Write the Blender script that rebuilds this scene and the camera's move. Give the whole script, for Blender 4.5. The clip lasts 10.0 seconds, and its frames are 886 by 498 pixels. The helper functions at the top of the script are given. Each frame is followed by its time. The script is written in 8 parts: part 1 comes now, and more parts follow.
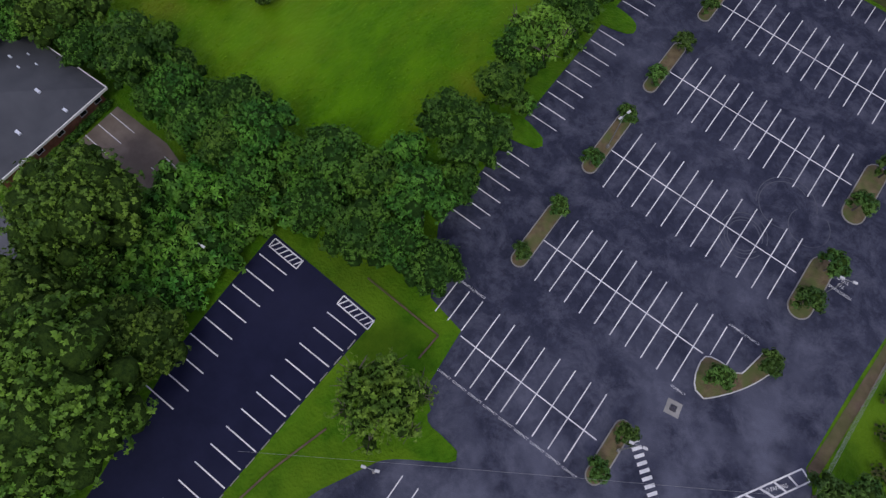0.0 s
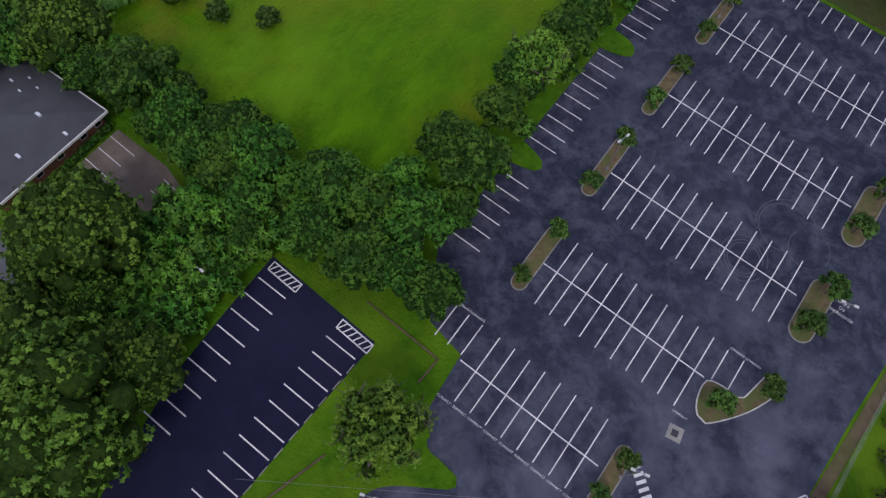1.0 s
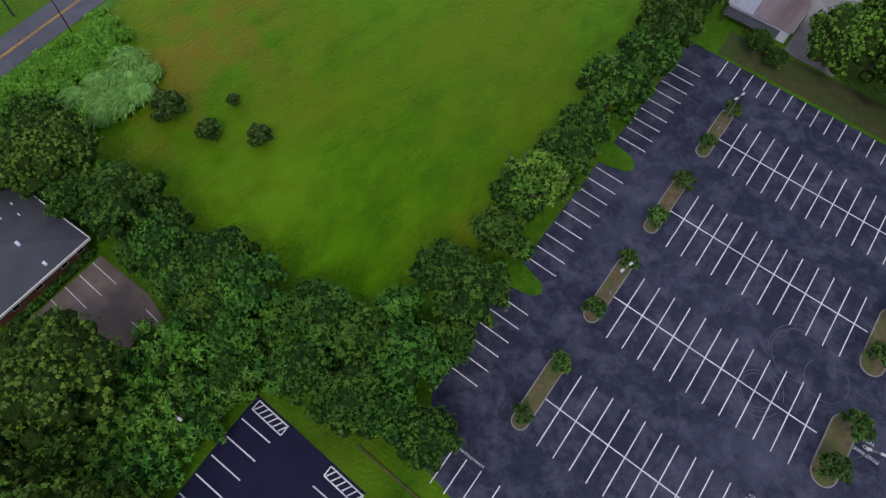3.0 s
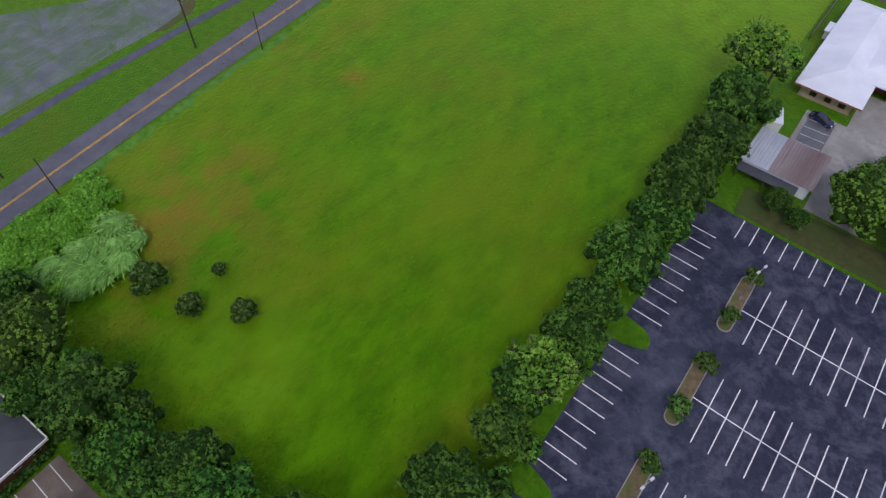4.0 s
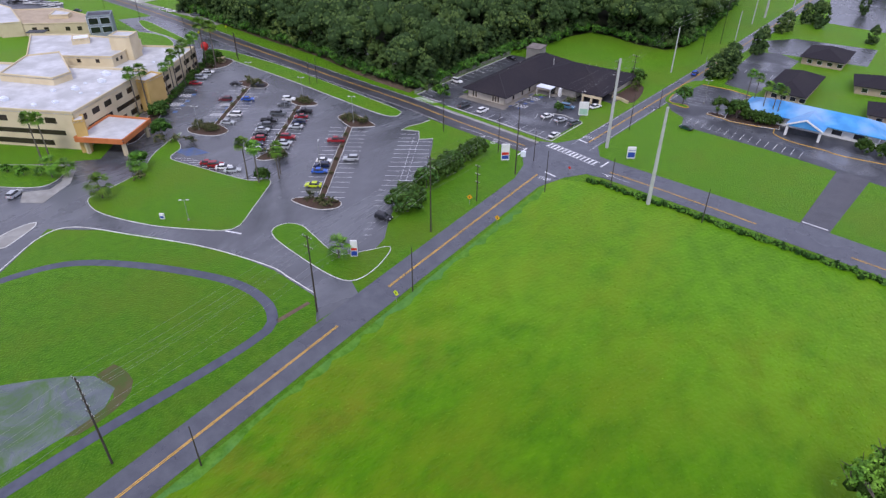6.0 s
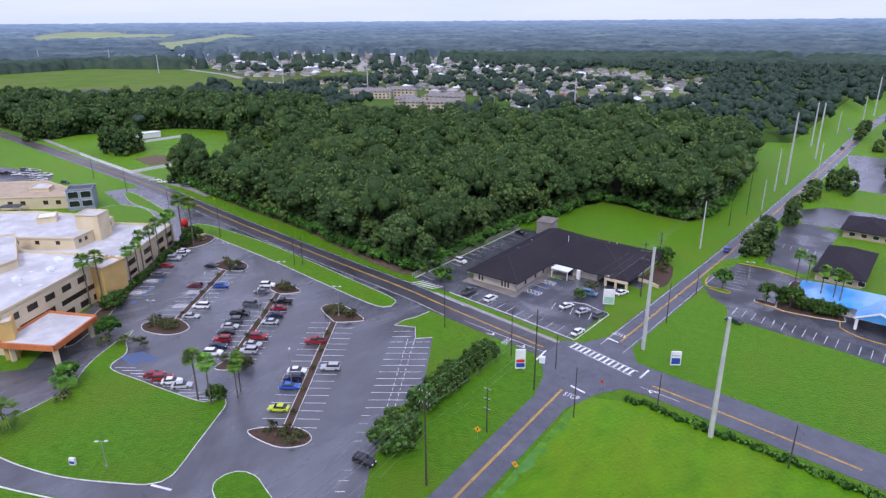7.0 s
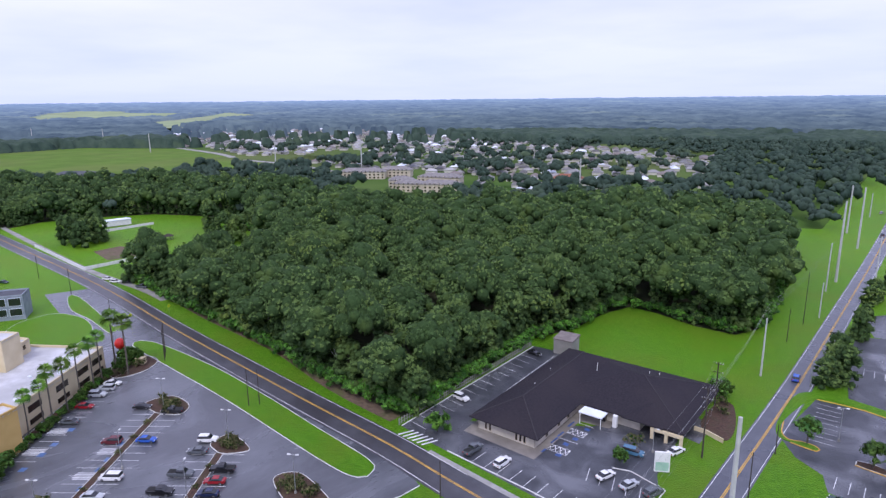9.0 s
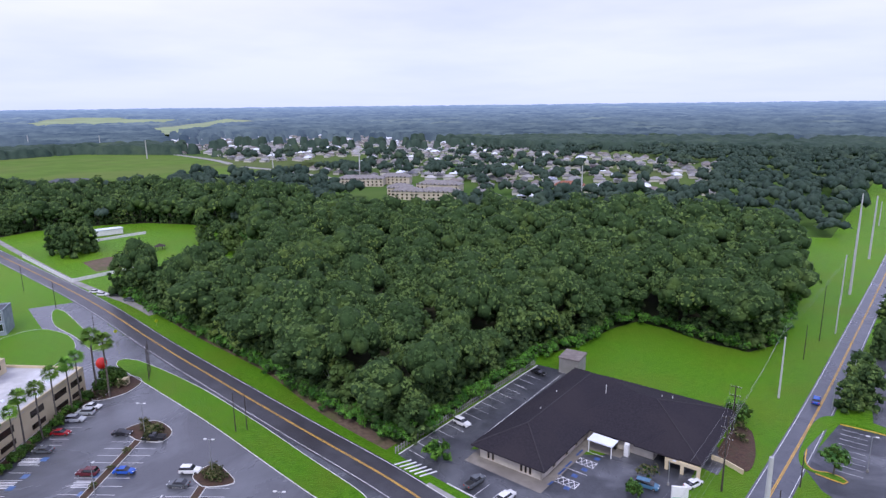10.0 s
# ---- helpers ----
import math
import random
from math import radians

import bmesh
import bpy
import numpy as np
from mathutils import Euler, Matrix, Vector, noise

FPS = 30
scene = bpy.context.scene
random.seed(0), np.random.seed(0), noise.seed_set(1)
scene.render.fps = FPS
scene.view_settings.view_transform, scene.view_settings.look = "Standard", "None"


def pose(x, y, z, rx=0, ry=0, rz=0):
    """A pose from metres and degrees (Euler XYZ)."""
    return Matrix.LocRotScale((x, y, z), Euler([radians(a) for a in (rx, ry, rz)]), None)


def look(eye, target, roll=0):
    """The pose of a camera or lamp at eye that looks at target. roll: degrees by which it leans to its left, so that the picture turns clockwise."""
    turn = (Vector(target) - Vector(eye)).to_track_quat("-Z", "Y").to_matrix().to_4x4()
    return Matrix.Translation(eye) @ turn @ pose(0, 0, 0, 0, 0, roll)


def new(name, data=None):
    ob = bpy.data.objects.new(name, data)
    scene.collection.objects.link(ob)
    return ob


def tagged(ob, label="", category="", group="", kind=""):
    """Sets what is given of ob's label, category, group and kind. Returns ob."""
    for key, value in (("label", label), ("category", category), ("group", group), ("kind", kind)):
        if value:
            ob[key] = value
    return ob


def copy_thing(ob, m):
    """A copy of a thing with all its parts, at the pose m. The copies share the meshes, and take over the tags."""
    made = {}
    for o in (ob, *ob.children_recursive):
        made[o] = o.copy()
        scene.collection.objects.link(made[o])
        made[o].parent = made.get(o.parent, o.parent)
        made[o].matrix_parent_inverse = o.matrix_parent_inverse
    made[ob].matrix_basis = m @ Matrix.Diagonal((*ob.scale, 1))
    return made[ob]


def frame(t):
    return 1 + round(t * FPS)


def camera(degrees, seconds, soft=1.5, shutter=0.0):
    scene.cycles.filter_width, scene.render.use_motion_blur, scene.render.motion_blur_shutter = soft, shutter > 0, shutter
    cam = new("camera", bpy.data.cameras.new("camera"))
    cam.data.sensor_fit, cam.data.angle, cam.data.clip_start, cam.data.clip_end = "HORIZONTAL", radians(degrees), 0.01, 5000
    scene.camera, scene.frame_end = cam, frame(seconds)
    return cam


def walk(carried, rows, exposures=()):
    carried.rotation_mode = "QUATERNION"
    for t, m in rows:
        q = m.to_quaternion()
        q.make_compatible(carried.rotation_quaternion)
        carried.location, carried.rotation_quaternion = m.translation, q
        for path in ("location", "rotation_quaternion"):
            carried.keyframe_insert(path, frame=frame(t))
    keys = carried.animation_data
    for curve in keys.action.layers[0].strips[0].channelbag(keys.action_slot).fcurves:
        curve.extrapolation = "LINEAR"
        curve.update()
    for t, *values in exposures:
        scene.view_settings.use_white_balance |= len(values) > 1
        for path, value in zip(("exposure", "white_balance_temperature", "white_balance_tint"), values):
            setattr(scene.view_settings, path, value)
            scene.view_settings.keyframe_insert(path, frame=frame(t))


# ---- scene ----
cam = camera(70.31, 10.0, 1.35)
# seconds, eye, yaw (left of +y), pitch, roll
PATH = [
    (0, 4.23, -3.95, 74.50, 32.779, -67.868, 6.234),
    (0.5, 4.12, -3.67, 74.58, 33.067, -67.143, 5.916),
    (1, 3.62, -3.16, 74.72, 33.090, -66.492, 5.901),
    (1.5, 2.97, -2.48, 74.87, 33.108, -65.964, 5.884),
    (2, 2.50, -1.54, 74.81, 33.397, -65.276, 5.524),
    (2.2, 2.15, -0.93, 74.90, 33.564, -64.872, 5.327),
    (3.5, -6.20, 11.64, 75.81, 35.535, -58.215, 3.346),
    (4, -9.97, 18.43, 76.11, 37.292, -53.933, 1.895),
    (4.5, -14.93, 25.75, 76.28, 38.209, -49.528, 0.970),
    (5, -20.90, 33.92, 75.81, 38.728, -44.458, 0.514),
    (5.5, -28.24, 43.02, 75.59, 38.942, -39.141, 0.411),
    (7, -58.64, 82.57, 73.81, 39.825, -20.011, -0.392),
    (7.5, -70.18, 97.50, 74.06, 39.796, -14.730, -0.512),
    (8, -78.52, 107.59, 74.29, 39.660, -14.017, -0.561),
    (8.5, -82.68, 112.47, 74.43, 39.596, -13.727, -0.535),
    (9, -85.70, 116.43, 74.49, 39.613, -13.479, -0.595),
    (9.5, -88.68, 120.23, 74.61, 39.618, -13.224, -0.641),
    (10, -91.71, 123.76, 74.67, 39.551, -12.969, -0.641),
]
walk(cam, [(t, pose(x, y, z, 90 + p, 0, w) @ pose(0, 0, 0, 0, 0, r)) for t, x, y, z, w, p, r in PATH],
     [(0.0, -0.48, 6500, 10), (2.2, -0.48, 6500, 10), (3.5, -0.38, 6500, 10), (4.5, -0.12, 6500, 10), (5.5, 0.16, 6450, 10), (7.0, 0.42, 6050, 14), (10.0, 0.42, 6000, 15)])
# ---- world: broken overcast after rain, and a veiled sun ----
SUN_EL, SUN_AZ = radians(52), radians(150)
world = bpy.data.worlds.new("sky")
scene.world = world
world.use_nodes = True
wn, wl = world.node_tree.nodes, world.node_tree.links
wn.clear()
w_out = wn.new("ShaderNodeOutputWorld")
w_bg = wn.new("ShaderNodeBackground")
w_sky = wn.new("ShaderNodeTexSky")
w_sky.sky_type, w_sky.sun_disc = "NISHITA", False
w_sky.sun_elevation, w_sky.sun_rotation = SUN_EL, SUN_AZ
w_co = wn.new("ShaderNodeTexCoord")
w_sep = wn.new("ShaderNodeSeparateXYZ")
wl.new(w_co.outputs["Generated"], w_sep.inputs[0])
# flatten the direction so that clouds shrink towards the horizon
w_add = wn.new("ShaderNodeMath"); w_add.operation = "ADD"; w_add.inputs[1].default_value = 0.10
w_abs = wn.new("ShaderNodeMath"); w_abs.operation = "ABSOLUTE"
wl.new(w_sep.outputs[2], w_abs.inputs[0]); wl.new(w_abs.outputs[0], w_add.inputs[0])
w_dx = wn.new("ShaderNodeMath"); w_dx.operation = "DIVIDE"
w_dy = wn.new("ShaderNodeMath"); w_dy.operation = "DIVIDE"
wl.new(w_sep.outputs[0], w_dx.inputs[0]); wl.new(w_add.outputs[0], w_dx.inputs[1])
wl.new(w_sep.outputs[1], w_dy.inputs[0]); wl.new(w_add.outputs[0], w_dy.inputs[1])
w_com = wn.new("ShaderNodeCombineXYZ")
wl.new(w_dx.outputs[0], w_com.inputs[0]); wl.new(w_dy.outputs[0], w_com.inputs[1])
w_noise = wn.new("ShaderNodeTexNoise")
w_noise.inputs["Scale"].default_value, w_noise.inputs["Detail"].default_value = 0.42, 5.0
w_noise.inputs["Roughness"].default_value = 0.5
wl.new(w_com.outputs[0], w_noise.inputs["Vector"])
w_ramp = wn.new("ShaderNodeValToRGB")
w_ramp.color_ramp.elements[0].position, w_ramp.color_ramp.elements[0].color = 0.30, (0.58, 0.61, 0.86, 1)
w_ramp.color_ramp.elements[1].position, w_ramp.color_ramp.elements[1].color = 0.60, (0.80, 0.79, 1.06, 1)
wl.new(w_noise.outputs["Fac"], w_ramp.inputs[0])
# paler blue band of far cloud low over the land
w_hr = wn.new("ShaderNodeValToRGB")
w_hr.color_ramp.elements[0].position, w_hr.color_ramp.elements[0].color = 0.0, (1, 1, 1, 1)
w_hr.color_ramp.elements[1].position, w_hr.color_ramp.elements[1].color = 0.16, (0, 0, 0, 1)
wl.new(w_abs.outputs[0], w_hr.inputs[0])
w_mixh = wn.new("ShaderNodeMix"); w_mixh.data_type = "RGBA"
w_mixh.inputs["B"].default_value = (0.60, 0.66, 0.96, 1)
w_hm = wn.new("ShaderNodeMath"); w_hm.operation = "MULTIPLY"; w_hm.inputs[1].default_value = 0.75
wl.new(w_hr.outputs[0], w_hm.inputs[0]); wl.new(w_hm.outputs[0], w_mixh.inputs["Factor"])
wl.new(w_ramp.outputs[0], w_mixh.inputs["A"])
w_sc = wn.new("ShaderNodeMix"); w_sc.data_type = "RGBA"; w_sc.blend_type = "MULTIPLY"
w_sc.inputs["Factor"].default_value = 1.0
w_sc.inputs["B"].default_value = (0.05, 0.05, 0.05, 1)
wl.new(w_sky.outputs[0], w_sc.inputs["A"])
w_mix = wn.new("ShaderNodeMix"); w_mix.data_type = "RGBA"; w_mix.inputs["Factor"].default_value = 0.88
wl.new(w_sc.outputs["Result"], w_mix.inputs["A"]); wl.new(w_mixh.outputs["Result"], w_mix.inputs["B"])
wl.new(w_mix.outputs["Result"], w_bg.inputs["Color"])
w_bg.inputs["Strength"].default_value = 1.0
wl.new(w_bg.outputs[0], w_out.inputs[0])
sun_data = bpy.data.lights.new("sun", "SUN")
sun_data.energy, sun_data.angle, sun_data.color = 1.2, radians(14), (1.0, 0.96, 0.88)
sun = new("sun", sun_data)
sun.matrix_basis = look((0, 0, 200), (200 * -math.sin(SUN_AZ) * math.cos(SUN_EL), 200 * -math.cos(SUN_AZ) * math.cos(SUN_EL), 200 - 200 * math.sin(SUN_EL)))
# ---- materials ----
def mat(name, a, b, scale=1.0, c=None, scale2=0.05, amount=0.5, rough=0.9, bump=0.0, bscale=None, metal=0.0,
        detail=4.0, obj_rand=0.0, isl_rand=0.0, spec=0.5, lo=0.35, hi=0.65, stretch=None, lo2=0.45, hi2=0.62, rough2=None, grit=0.5, grit2=0.5, warp=0.0):
    """Two tones of fine noise, with a third in larger patches; obj_rand and isl_rand vary the brightness piece by piece."""
    m = bpy.data.materials.new(name)
    m.use_nodes = True
    n, l = m.node_tree.nodes, m.node_tree.links
    p = n["Principled BSDF"]
    p.inputs["Roughness"].default_value, p.inputs["Metallic"].default_value = rough, metal
    p.inputs["Specular IOR Level"].default_value = spec
    geo = n.new("ShaderNodeNewGeometry")
    vec = geo.outputs["Position"]
    if stretch:
        mp = n.new("ShaderNodeMapping")
        mp.inputs["Scale"].default_value = stretch[:3]
        if len(stretch) > 3:
            mp.inputs["Rotation"].default_value = (0, 0, radians(stretch[3]))
        l.new(vec, mp.inputs[0])
        vec = mp.outputs[0]
    t1 = n.new("ShaderNodeTexNoise")
    t1.inputs["Scale"].default_value, t1.inputs["Detail"].default_value = scale, detail
    t1.inputs["Roughness"].default_value = grit
    l.new(vec, t1.inputs["Vector"])
    r1 = n.new("ShaderNodeMapRange")
    r1.inputs[1].default_value, r1.inputs[2].default_value = lo, hi
    l.new(t1.outputs["Fac"], r1.inputs[0])
    mx = n.new("ShaderNodeMix"); mx.data_type = "RGBA"
    mx.inputs["A"].default_value, mx.inputs["B"].default_value = (*a, 1), (*b, 1)
    l.new(r1.outputs[0], mx.inputs["Factor"])
    col = mx.outputs["Result"]
    if c:
        t2 = n.new("ShaderNodeTexNoise")
        t2.inputs["Scale"].default_value, t2.inputs["Detail"].default_value = scale2, 7.0
        t2.inputs["Roughness"].default_value, t2.inputs["Distortion"].default_value = grit2, warp
        l.new(vec, t2.inputs["Vector"])
        r2 = n.new("ShaderNodeMapRange")
        r2.inputs[1].default_value, r2.inputs[2].default_value = lo2, hi2
        r2.inputs[4].default_value = amount
        l.new(t2.outputs["Fac"], r2.inputs[0])
        m2 = n.new("ShaderNodeMix"); m2.data_type = "RGBA"
        m2.inputs["B"].default_value = (*c, 1)
        l.new(r2.outputs[0], m2.inputs["Factor"]); l.new(col, m2.inputs["A"])
        col = m2.outputs["Result"]
        if rough2 is not None:
            rr = n.new("ShaderNodeMapRange")
            rr.inputs[1].default_value, rr.inputs[2].default_value = lo2, hi2
            rr.inputs[3].default_value, rr.inputs[4].default_value = rough, rough2
            l.new(t2.outputs["Fac"], rr.inputs[0]); l.new(rr.outputs[0], p.inputs["Roughness"])
    if obj_rand or isl_rand:
        hs = n.new("ShaderNodeHueSaturation")
        mr = n.new("ShaderNodeMapRange")
        if obj_rand:
            oi = n.new("ShaderNodeObjectInfo"); src, k = oi.outputs["Random"], obj_rand
        else:
            src, k = geo.outputs["Random Per Island"], isl_rand
        mr.inputs[3].default_value, mr.inputs[4].default_value = 1 - k, 1 + k
        l.new(src, mr.inputs[0]); l.new(mr.outputs[0], hs.inputs["Value"])
        if obj_rand and isl_rand:
            mr2 = n.new("ShaderNodeMapRange")
            mr2.inputs[3].default_value, mr2.inputs[4].default_value = 1 - isl_rand, 1 + isl_rand
            l.new(geo.outputs["Random Per Island"], mr2.inputs[0])
            mm = n.new("ShaderNodeMath"); mm.operation = "MULTIPLY"
            l.new(mr.outputs[0], mm.inputs[0]); l.new(mr2.outputs[0], mm.inputs[1]); l.new(mm.outputs[0], hs.inputs["Value"])
            mh = n.new("ShaderNodeMapRange"); mh.inputs[3].default_value, mh.inputs[4].default_value = 0.487, 0.512
            l.new(oi.outputs["Random"], mh.inputs[0]); l.new(mh.outputs[0], hs.inputs["Hue"])
        l.new(col, hs.inputs["Color"])
        col = hs.outputs[0]
    l.new(col, p.inputs["Base Color"])
    if bump:
        tb = n.new("ShaderNodeTexNoise")
        tb.inputs["Scale"].default_value, tb.inputs["Detail"].default_value = bscale or scale * 2, 3.0
        l.new(vec, tb.inputs["Vector"])
        bp = n.new("ShaderNodeBump")
        bp.inputs["Strength"].default_value, bp.inputs["Distance"].default_value = min(1, bump), 0.3
        l.new(tb.outputs["Fac"], bp.inputs["Height"]); l.new(bp.outputs[0], p.inputs["Normal"])
    return m


def leafmat(name, a, b, rand=0.30):
    """Leaves: thin, a little light comes through; each leaf clump differs."""
    m = mat(name, a, b, scale=0.45, rough=0.6, obj_rand=0.28, isl_rand=rand, lo=0.38, hi=0.62, spec=0.25)
    return m


M_GRASS = mat("lawn grass", (0.024, 0.096, 0.005), (0.076, 0.196, 0.010), 0.6, (0.085, 0.125, 0.012), 0.045, 0.6, 0.95, 0.8, 2.5, spec=0.1, detail=9.0, lo=0.32, hi=0.68, grit=0.72, grit2=0.65)
M_FIELD = mat("mown field grass", (0.028, 0.108, 0.001), (0.092, 0.238, 0.002), 0.30, (0.130, 0.190, 0.006), 0.040, 0.75, 0.95, 0.6, 1.8, spec=0.03, stretch=(1.0, 0.5, 1, 35), detail=9.0, lo=0.30, hi=0.70, grit=0.66, grit2=0.66)
M_LAND = mat("far meadow", (0.05, 0.11, 0.015), (0.09, 0.15, 0.03), 0.01, (0.14, 0.15, 0.06), 0.003, 0.5, 0.95, spec=0.1)
M_ASPH = mat("worn wet asphalt", (0.017, 0.020, 0.042), (0.039, 0.044, 0.077), 0.9, (0.140, 0.147, 0.200), 0.24, 0.8, 0.7, 0.3, 9.0, rough2=0.6, spec=0.25, lo2=0.46, hi2=0.74, detail=9.0, grit=0.75, grit2=0.76, warp=0.3)
M_ASPHW = mat("wet grey asphalt", (0.082, 0.087, 0.100), (0.128, 0.134, 0.150), 0.16, (0.048, 0.050, 0.058), 0.05, 0.85, 0.30, 0.12, 14.0, rough2=0.14, spec=0.85, grit=0.62, grit2=0.62, lo2=0.44, hi2=0.60, warp=0.6, stretch=(1.0, 0.45, 1, 35))
M_ASPHN = mat("fresh black asphalt", (0.008, 0.010, 0.034), (0.013, 0.015, 0.046), 0.3, (0.022, 0.023, 0.055), 0.05, 0.4, 0.75, 0.2, 14.0, grit=0.65, spec=0.2)
# Wet asphalt: sky reflection is also painted in, as pale glossy patches
M_ASPHB = mat("dark grey asphalt", (0.030, 0.032, 0.039), (0.060, 0.063, 0.075), 0.22, (0.150, 0.155, 0.172), 0.09, 0.8, 0.42, 0.12, 14.0, grit=0.65, rough2=0.16, lo2=0.47, hi2=0.66, warp=0.6, spec=0.6)
M_YARD = mat("stained brown concrete", (0.150, 0.118, 0.095), (0.215, 0.175, 0.145), 0.4, (0.100, 0.080, 0.066), 0.12, 0.7, 0.85, grit=0.65)
# Inside of oak crowns: a dark colour painted as shade between leaves
M_SHADE3 = mat("shaded inner oak crown", (0.014, 0.034, 0.006), (0.042, 0.080, 0.011), 2.0, rough=0.9, spec=0.1, bump=1.0, bscale=2.6, detail=6.0, grit=0.7)
M_ROAD = mat("road asphalt", (0.066, 0.071, 0.090), (0.104, 0.110, 0.130), 0.35, (0.057, 0.059, 0.076), 0.09, 0.6, 0.36, 0.15, 12.0, rough2=0.24, spec=0.65, grit=0.65)
M_ROADD = mat("dark wet road asphalt", (0.052, 0.051, 0.060), (0.078, 0.077, 0.088), 0.3, (0.040, 0.036, 0.040), 0.06, 0.6, 0.4, 0.15, 12.0, rough2=0.28, spec=0.5)
M_PATH = mat("asphalt trail", (0.064, 0.070, 0.100), (0.096, 0.102, 0.138), 0.5, (0.056, 0.062, 0.086), 0.1, 0.5, 0.6)
M_CONC = mat("weathered concrete", (0.27, 0.265, 0.25), (0.37, 0.36, 0.34), 0.8, (0.20, 0.19, 0.17), 0.2, 0.6, 0.85, 0.2)
M_KERB = mat("painted concrete kerb", (0.60, 0.60, 0.58), (0.74, 0.74, 0.72), 1.2, (0.42, 0.41, 0.38), 0.4, 0.6, 0.8)
M_WHITE = mat("road paint white", (0.74, 0.74, 0.75), (0.86, 0.86, 0.87), 1.5, (0.45, 0.45, 0.48), 0.3, 0.5, 0.7)
M_YELLOW = mat("road paint yellow", (0.62, 0.36, 0.05), (0.75, 0.45, 0.08), 1.5, (0.40, 0.24, 0.06), 0.4, 0.6, 0.7)
M_BLUE = mat("road paint blue", (0.05, 0.12, 0.30), (0.08, 0.16, 0.36), 1.5, (0.15, 0.2, 0.3), 0.4, 0.6, rough=0.7)
M_MULCH = mat("brown mulch", (0.050, 0.028, 0.020), (0.100, 0.054, 0.036), 1.8, (0.070, 0.066, 0.030), 0.4, 0.35, 0.95, 0.6, 6.0)
M_ISL = mat("dry grass and mulch", (0.14, 0.10, 0.055), (0.20, 0.155, 0.08), 1.2, (0.10, 0.14, 0.03), 0.35, 0.8, 0.95, 0.6, 6.0)
M_LEAF = leafmat("broad green leaves", (0.028, 0.100, 0.010), (0.104, 0.250, 0.026))
M_LEAF2 = leafmat("bright green leaves", (0.040, 0.140, 0.013), (0.128, 0.300, 0.028))
M_LEAF3 = leafmat("olive green leaves", (0.050, 0.128, 0.012), (0.150, 0.292, 0.028))
M_WEED = leafmat("bright weeds", (0.115, 0.310, 0.022), (0.240, 0.520, 0.060))
# Inner body of the weed clumps, a darker green than their leaves
M_WEEDC = mat("darker inner weeds", (0.065, 0.190, 0.012), (0.115, 0.280, 0.026), 1.2, rough=0.9, spec=0.1, bump=1.0, bscale=2.6, grit=0.7)
M_WISP = leafmat("dull shrub leaves", (0.070, 0.072, 0.026), (0.150, 0.145, 0.060))
M_CLIP = leafmat("dark clipped leaves", (0.034, 0.094, 0.016), (0.104, 0.205, 0.034))
M_LEAFG = leafmat("pale grey-green leaves", (0.080, 0.205, 0.018), (0.200, 0.390, 0.040))
M_WOODL = mat("oak wood leaves", (0.047, 0.092, 0.027), (0.121, 0.188, 0.050), 0.11, (0.200, 0.275, 0.055), 0.07, 0.5, 0.85, isl_rand=0.15, lo=0.36, hi=0.64, lo2=0.58, hi2=0.67, spec=0.2)
# Inside of other crowns: leaf green darkened to act as shade
M_SHADE = mat("shaded inner leaves", (0.009, 0.030, 0.005), (0.026, 0.066, 0.009), 1.4, rough=0.9, spec=0.1, bump=1.0, bscale=2.6, detail=6.0, grit=0.7)
M_BARK = mat("grey bark", (0.09, 0.075, 0.06), (0.16, 0.14, 0.115), 2.0, rough=0.95, bump=0.5)
M_POLEW = mat("dark timber pole", (0.035, 0.028, 0.022), (0.065, 0.052, 0.042), 1.5, rough=0.9)
M_POLEC = mat("pale concrete pole", (0.42, 0.42, 0.41), (0.52, 0.52, 0.50), 0.6, rough=0.8)
M_POLEG = mat("galvanised steel", (0.35, 0.36, 0.37), (0.45, 0.46, 0.47), 2.0, rough=0.45, metal=0.6)
M_WIRE = mat("aluminium wire", (0.30, 0.30, 0.30), (0.36, 0.36, 0.36), 1.0, rough=0.5)
M_CREAM = mat("cream stucco", (0.62, 0.52, 0.33), (0.70, 0.60, 0.40), 0.25, (0.52, 0.42, 0.26), 0.06, 0.4, 0.9)
M_OCHRE = mat("ochre stucco", (0.55, 0.37, 0.12), (0.62, 0.43, 0.15), 0.25, rough=0.9)
M_ORANGE = mat("orange fascia", (0.50, 0.15, 0.04), (0.58, 0.19, 0.06), 0.5, rough=0.7)
M_ROOFW = mat("white roof membrane", (0.50, 0.50, 0.51), (0.66, 0.66, 0.68), 0.3, (0.38, 0.38, 0.38), 0.09, 0.6, 0.7, grit=0.65, detail=7.0)
M_METALW = mat("white metal roof", (0.74, 0.78, 0.87), (0.83, 0.87, 0.95), 0.3, (0.64, 0.68, 0.76), 0.08, 0.4, 0.45)
M_SHING = mat("dark shingle", (0.024, 0.021, 0.027), (0.034, 0.030, 0.037), 2.5, (0.040, 0.034, 0.038), 0.08, 0.5, 0.95, 0.25, 8.0, spec=0.2)
M_SHINGT = mat("tan shingle", (0.17, 0.145, 0.135), (0.24, 0.21, 0.195), 0.7, rough=0.9)
M_ROOFG = mat("grey roof sheet", (0.050, 0.054, 0.066), (0.075, 0.080, 0.095), 0.3, (0.10, 0.105, 0.12), 0.07, 0.5, 0.7)
M_BLUER = mat("blue metal roof", (0.05, 0.27, 0.62), (0.08, 0.36, 0.75), 0.3, (0.45, 0.58, 0.75), 0.09, 0.5, 0.45)
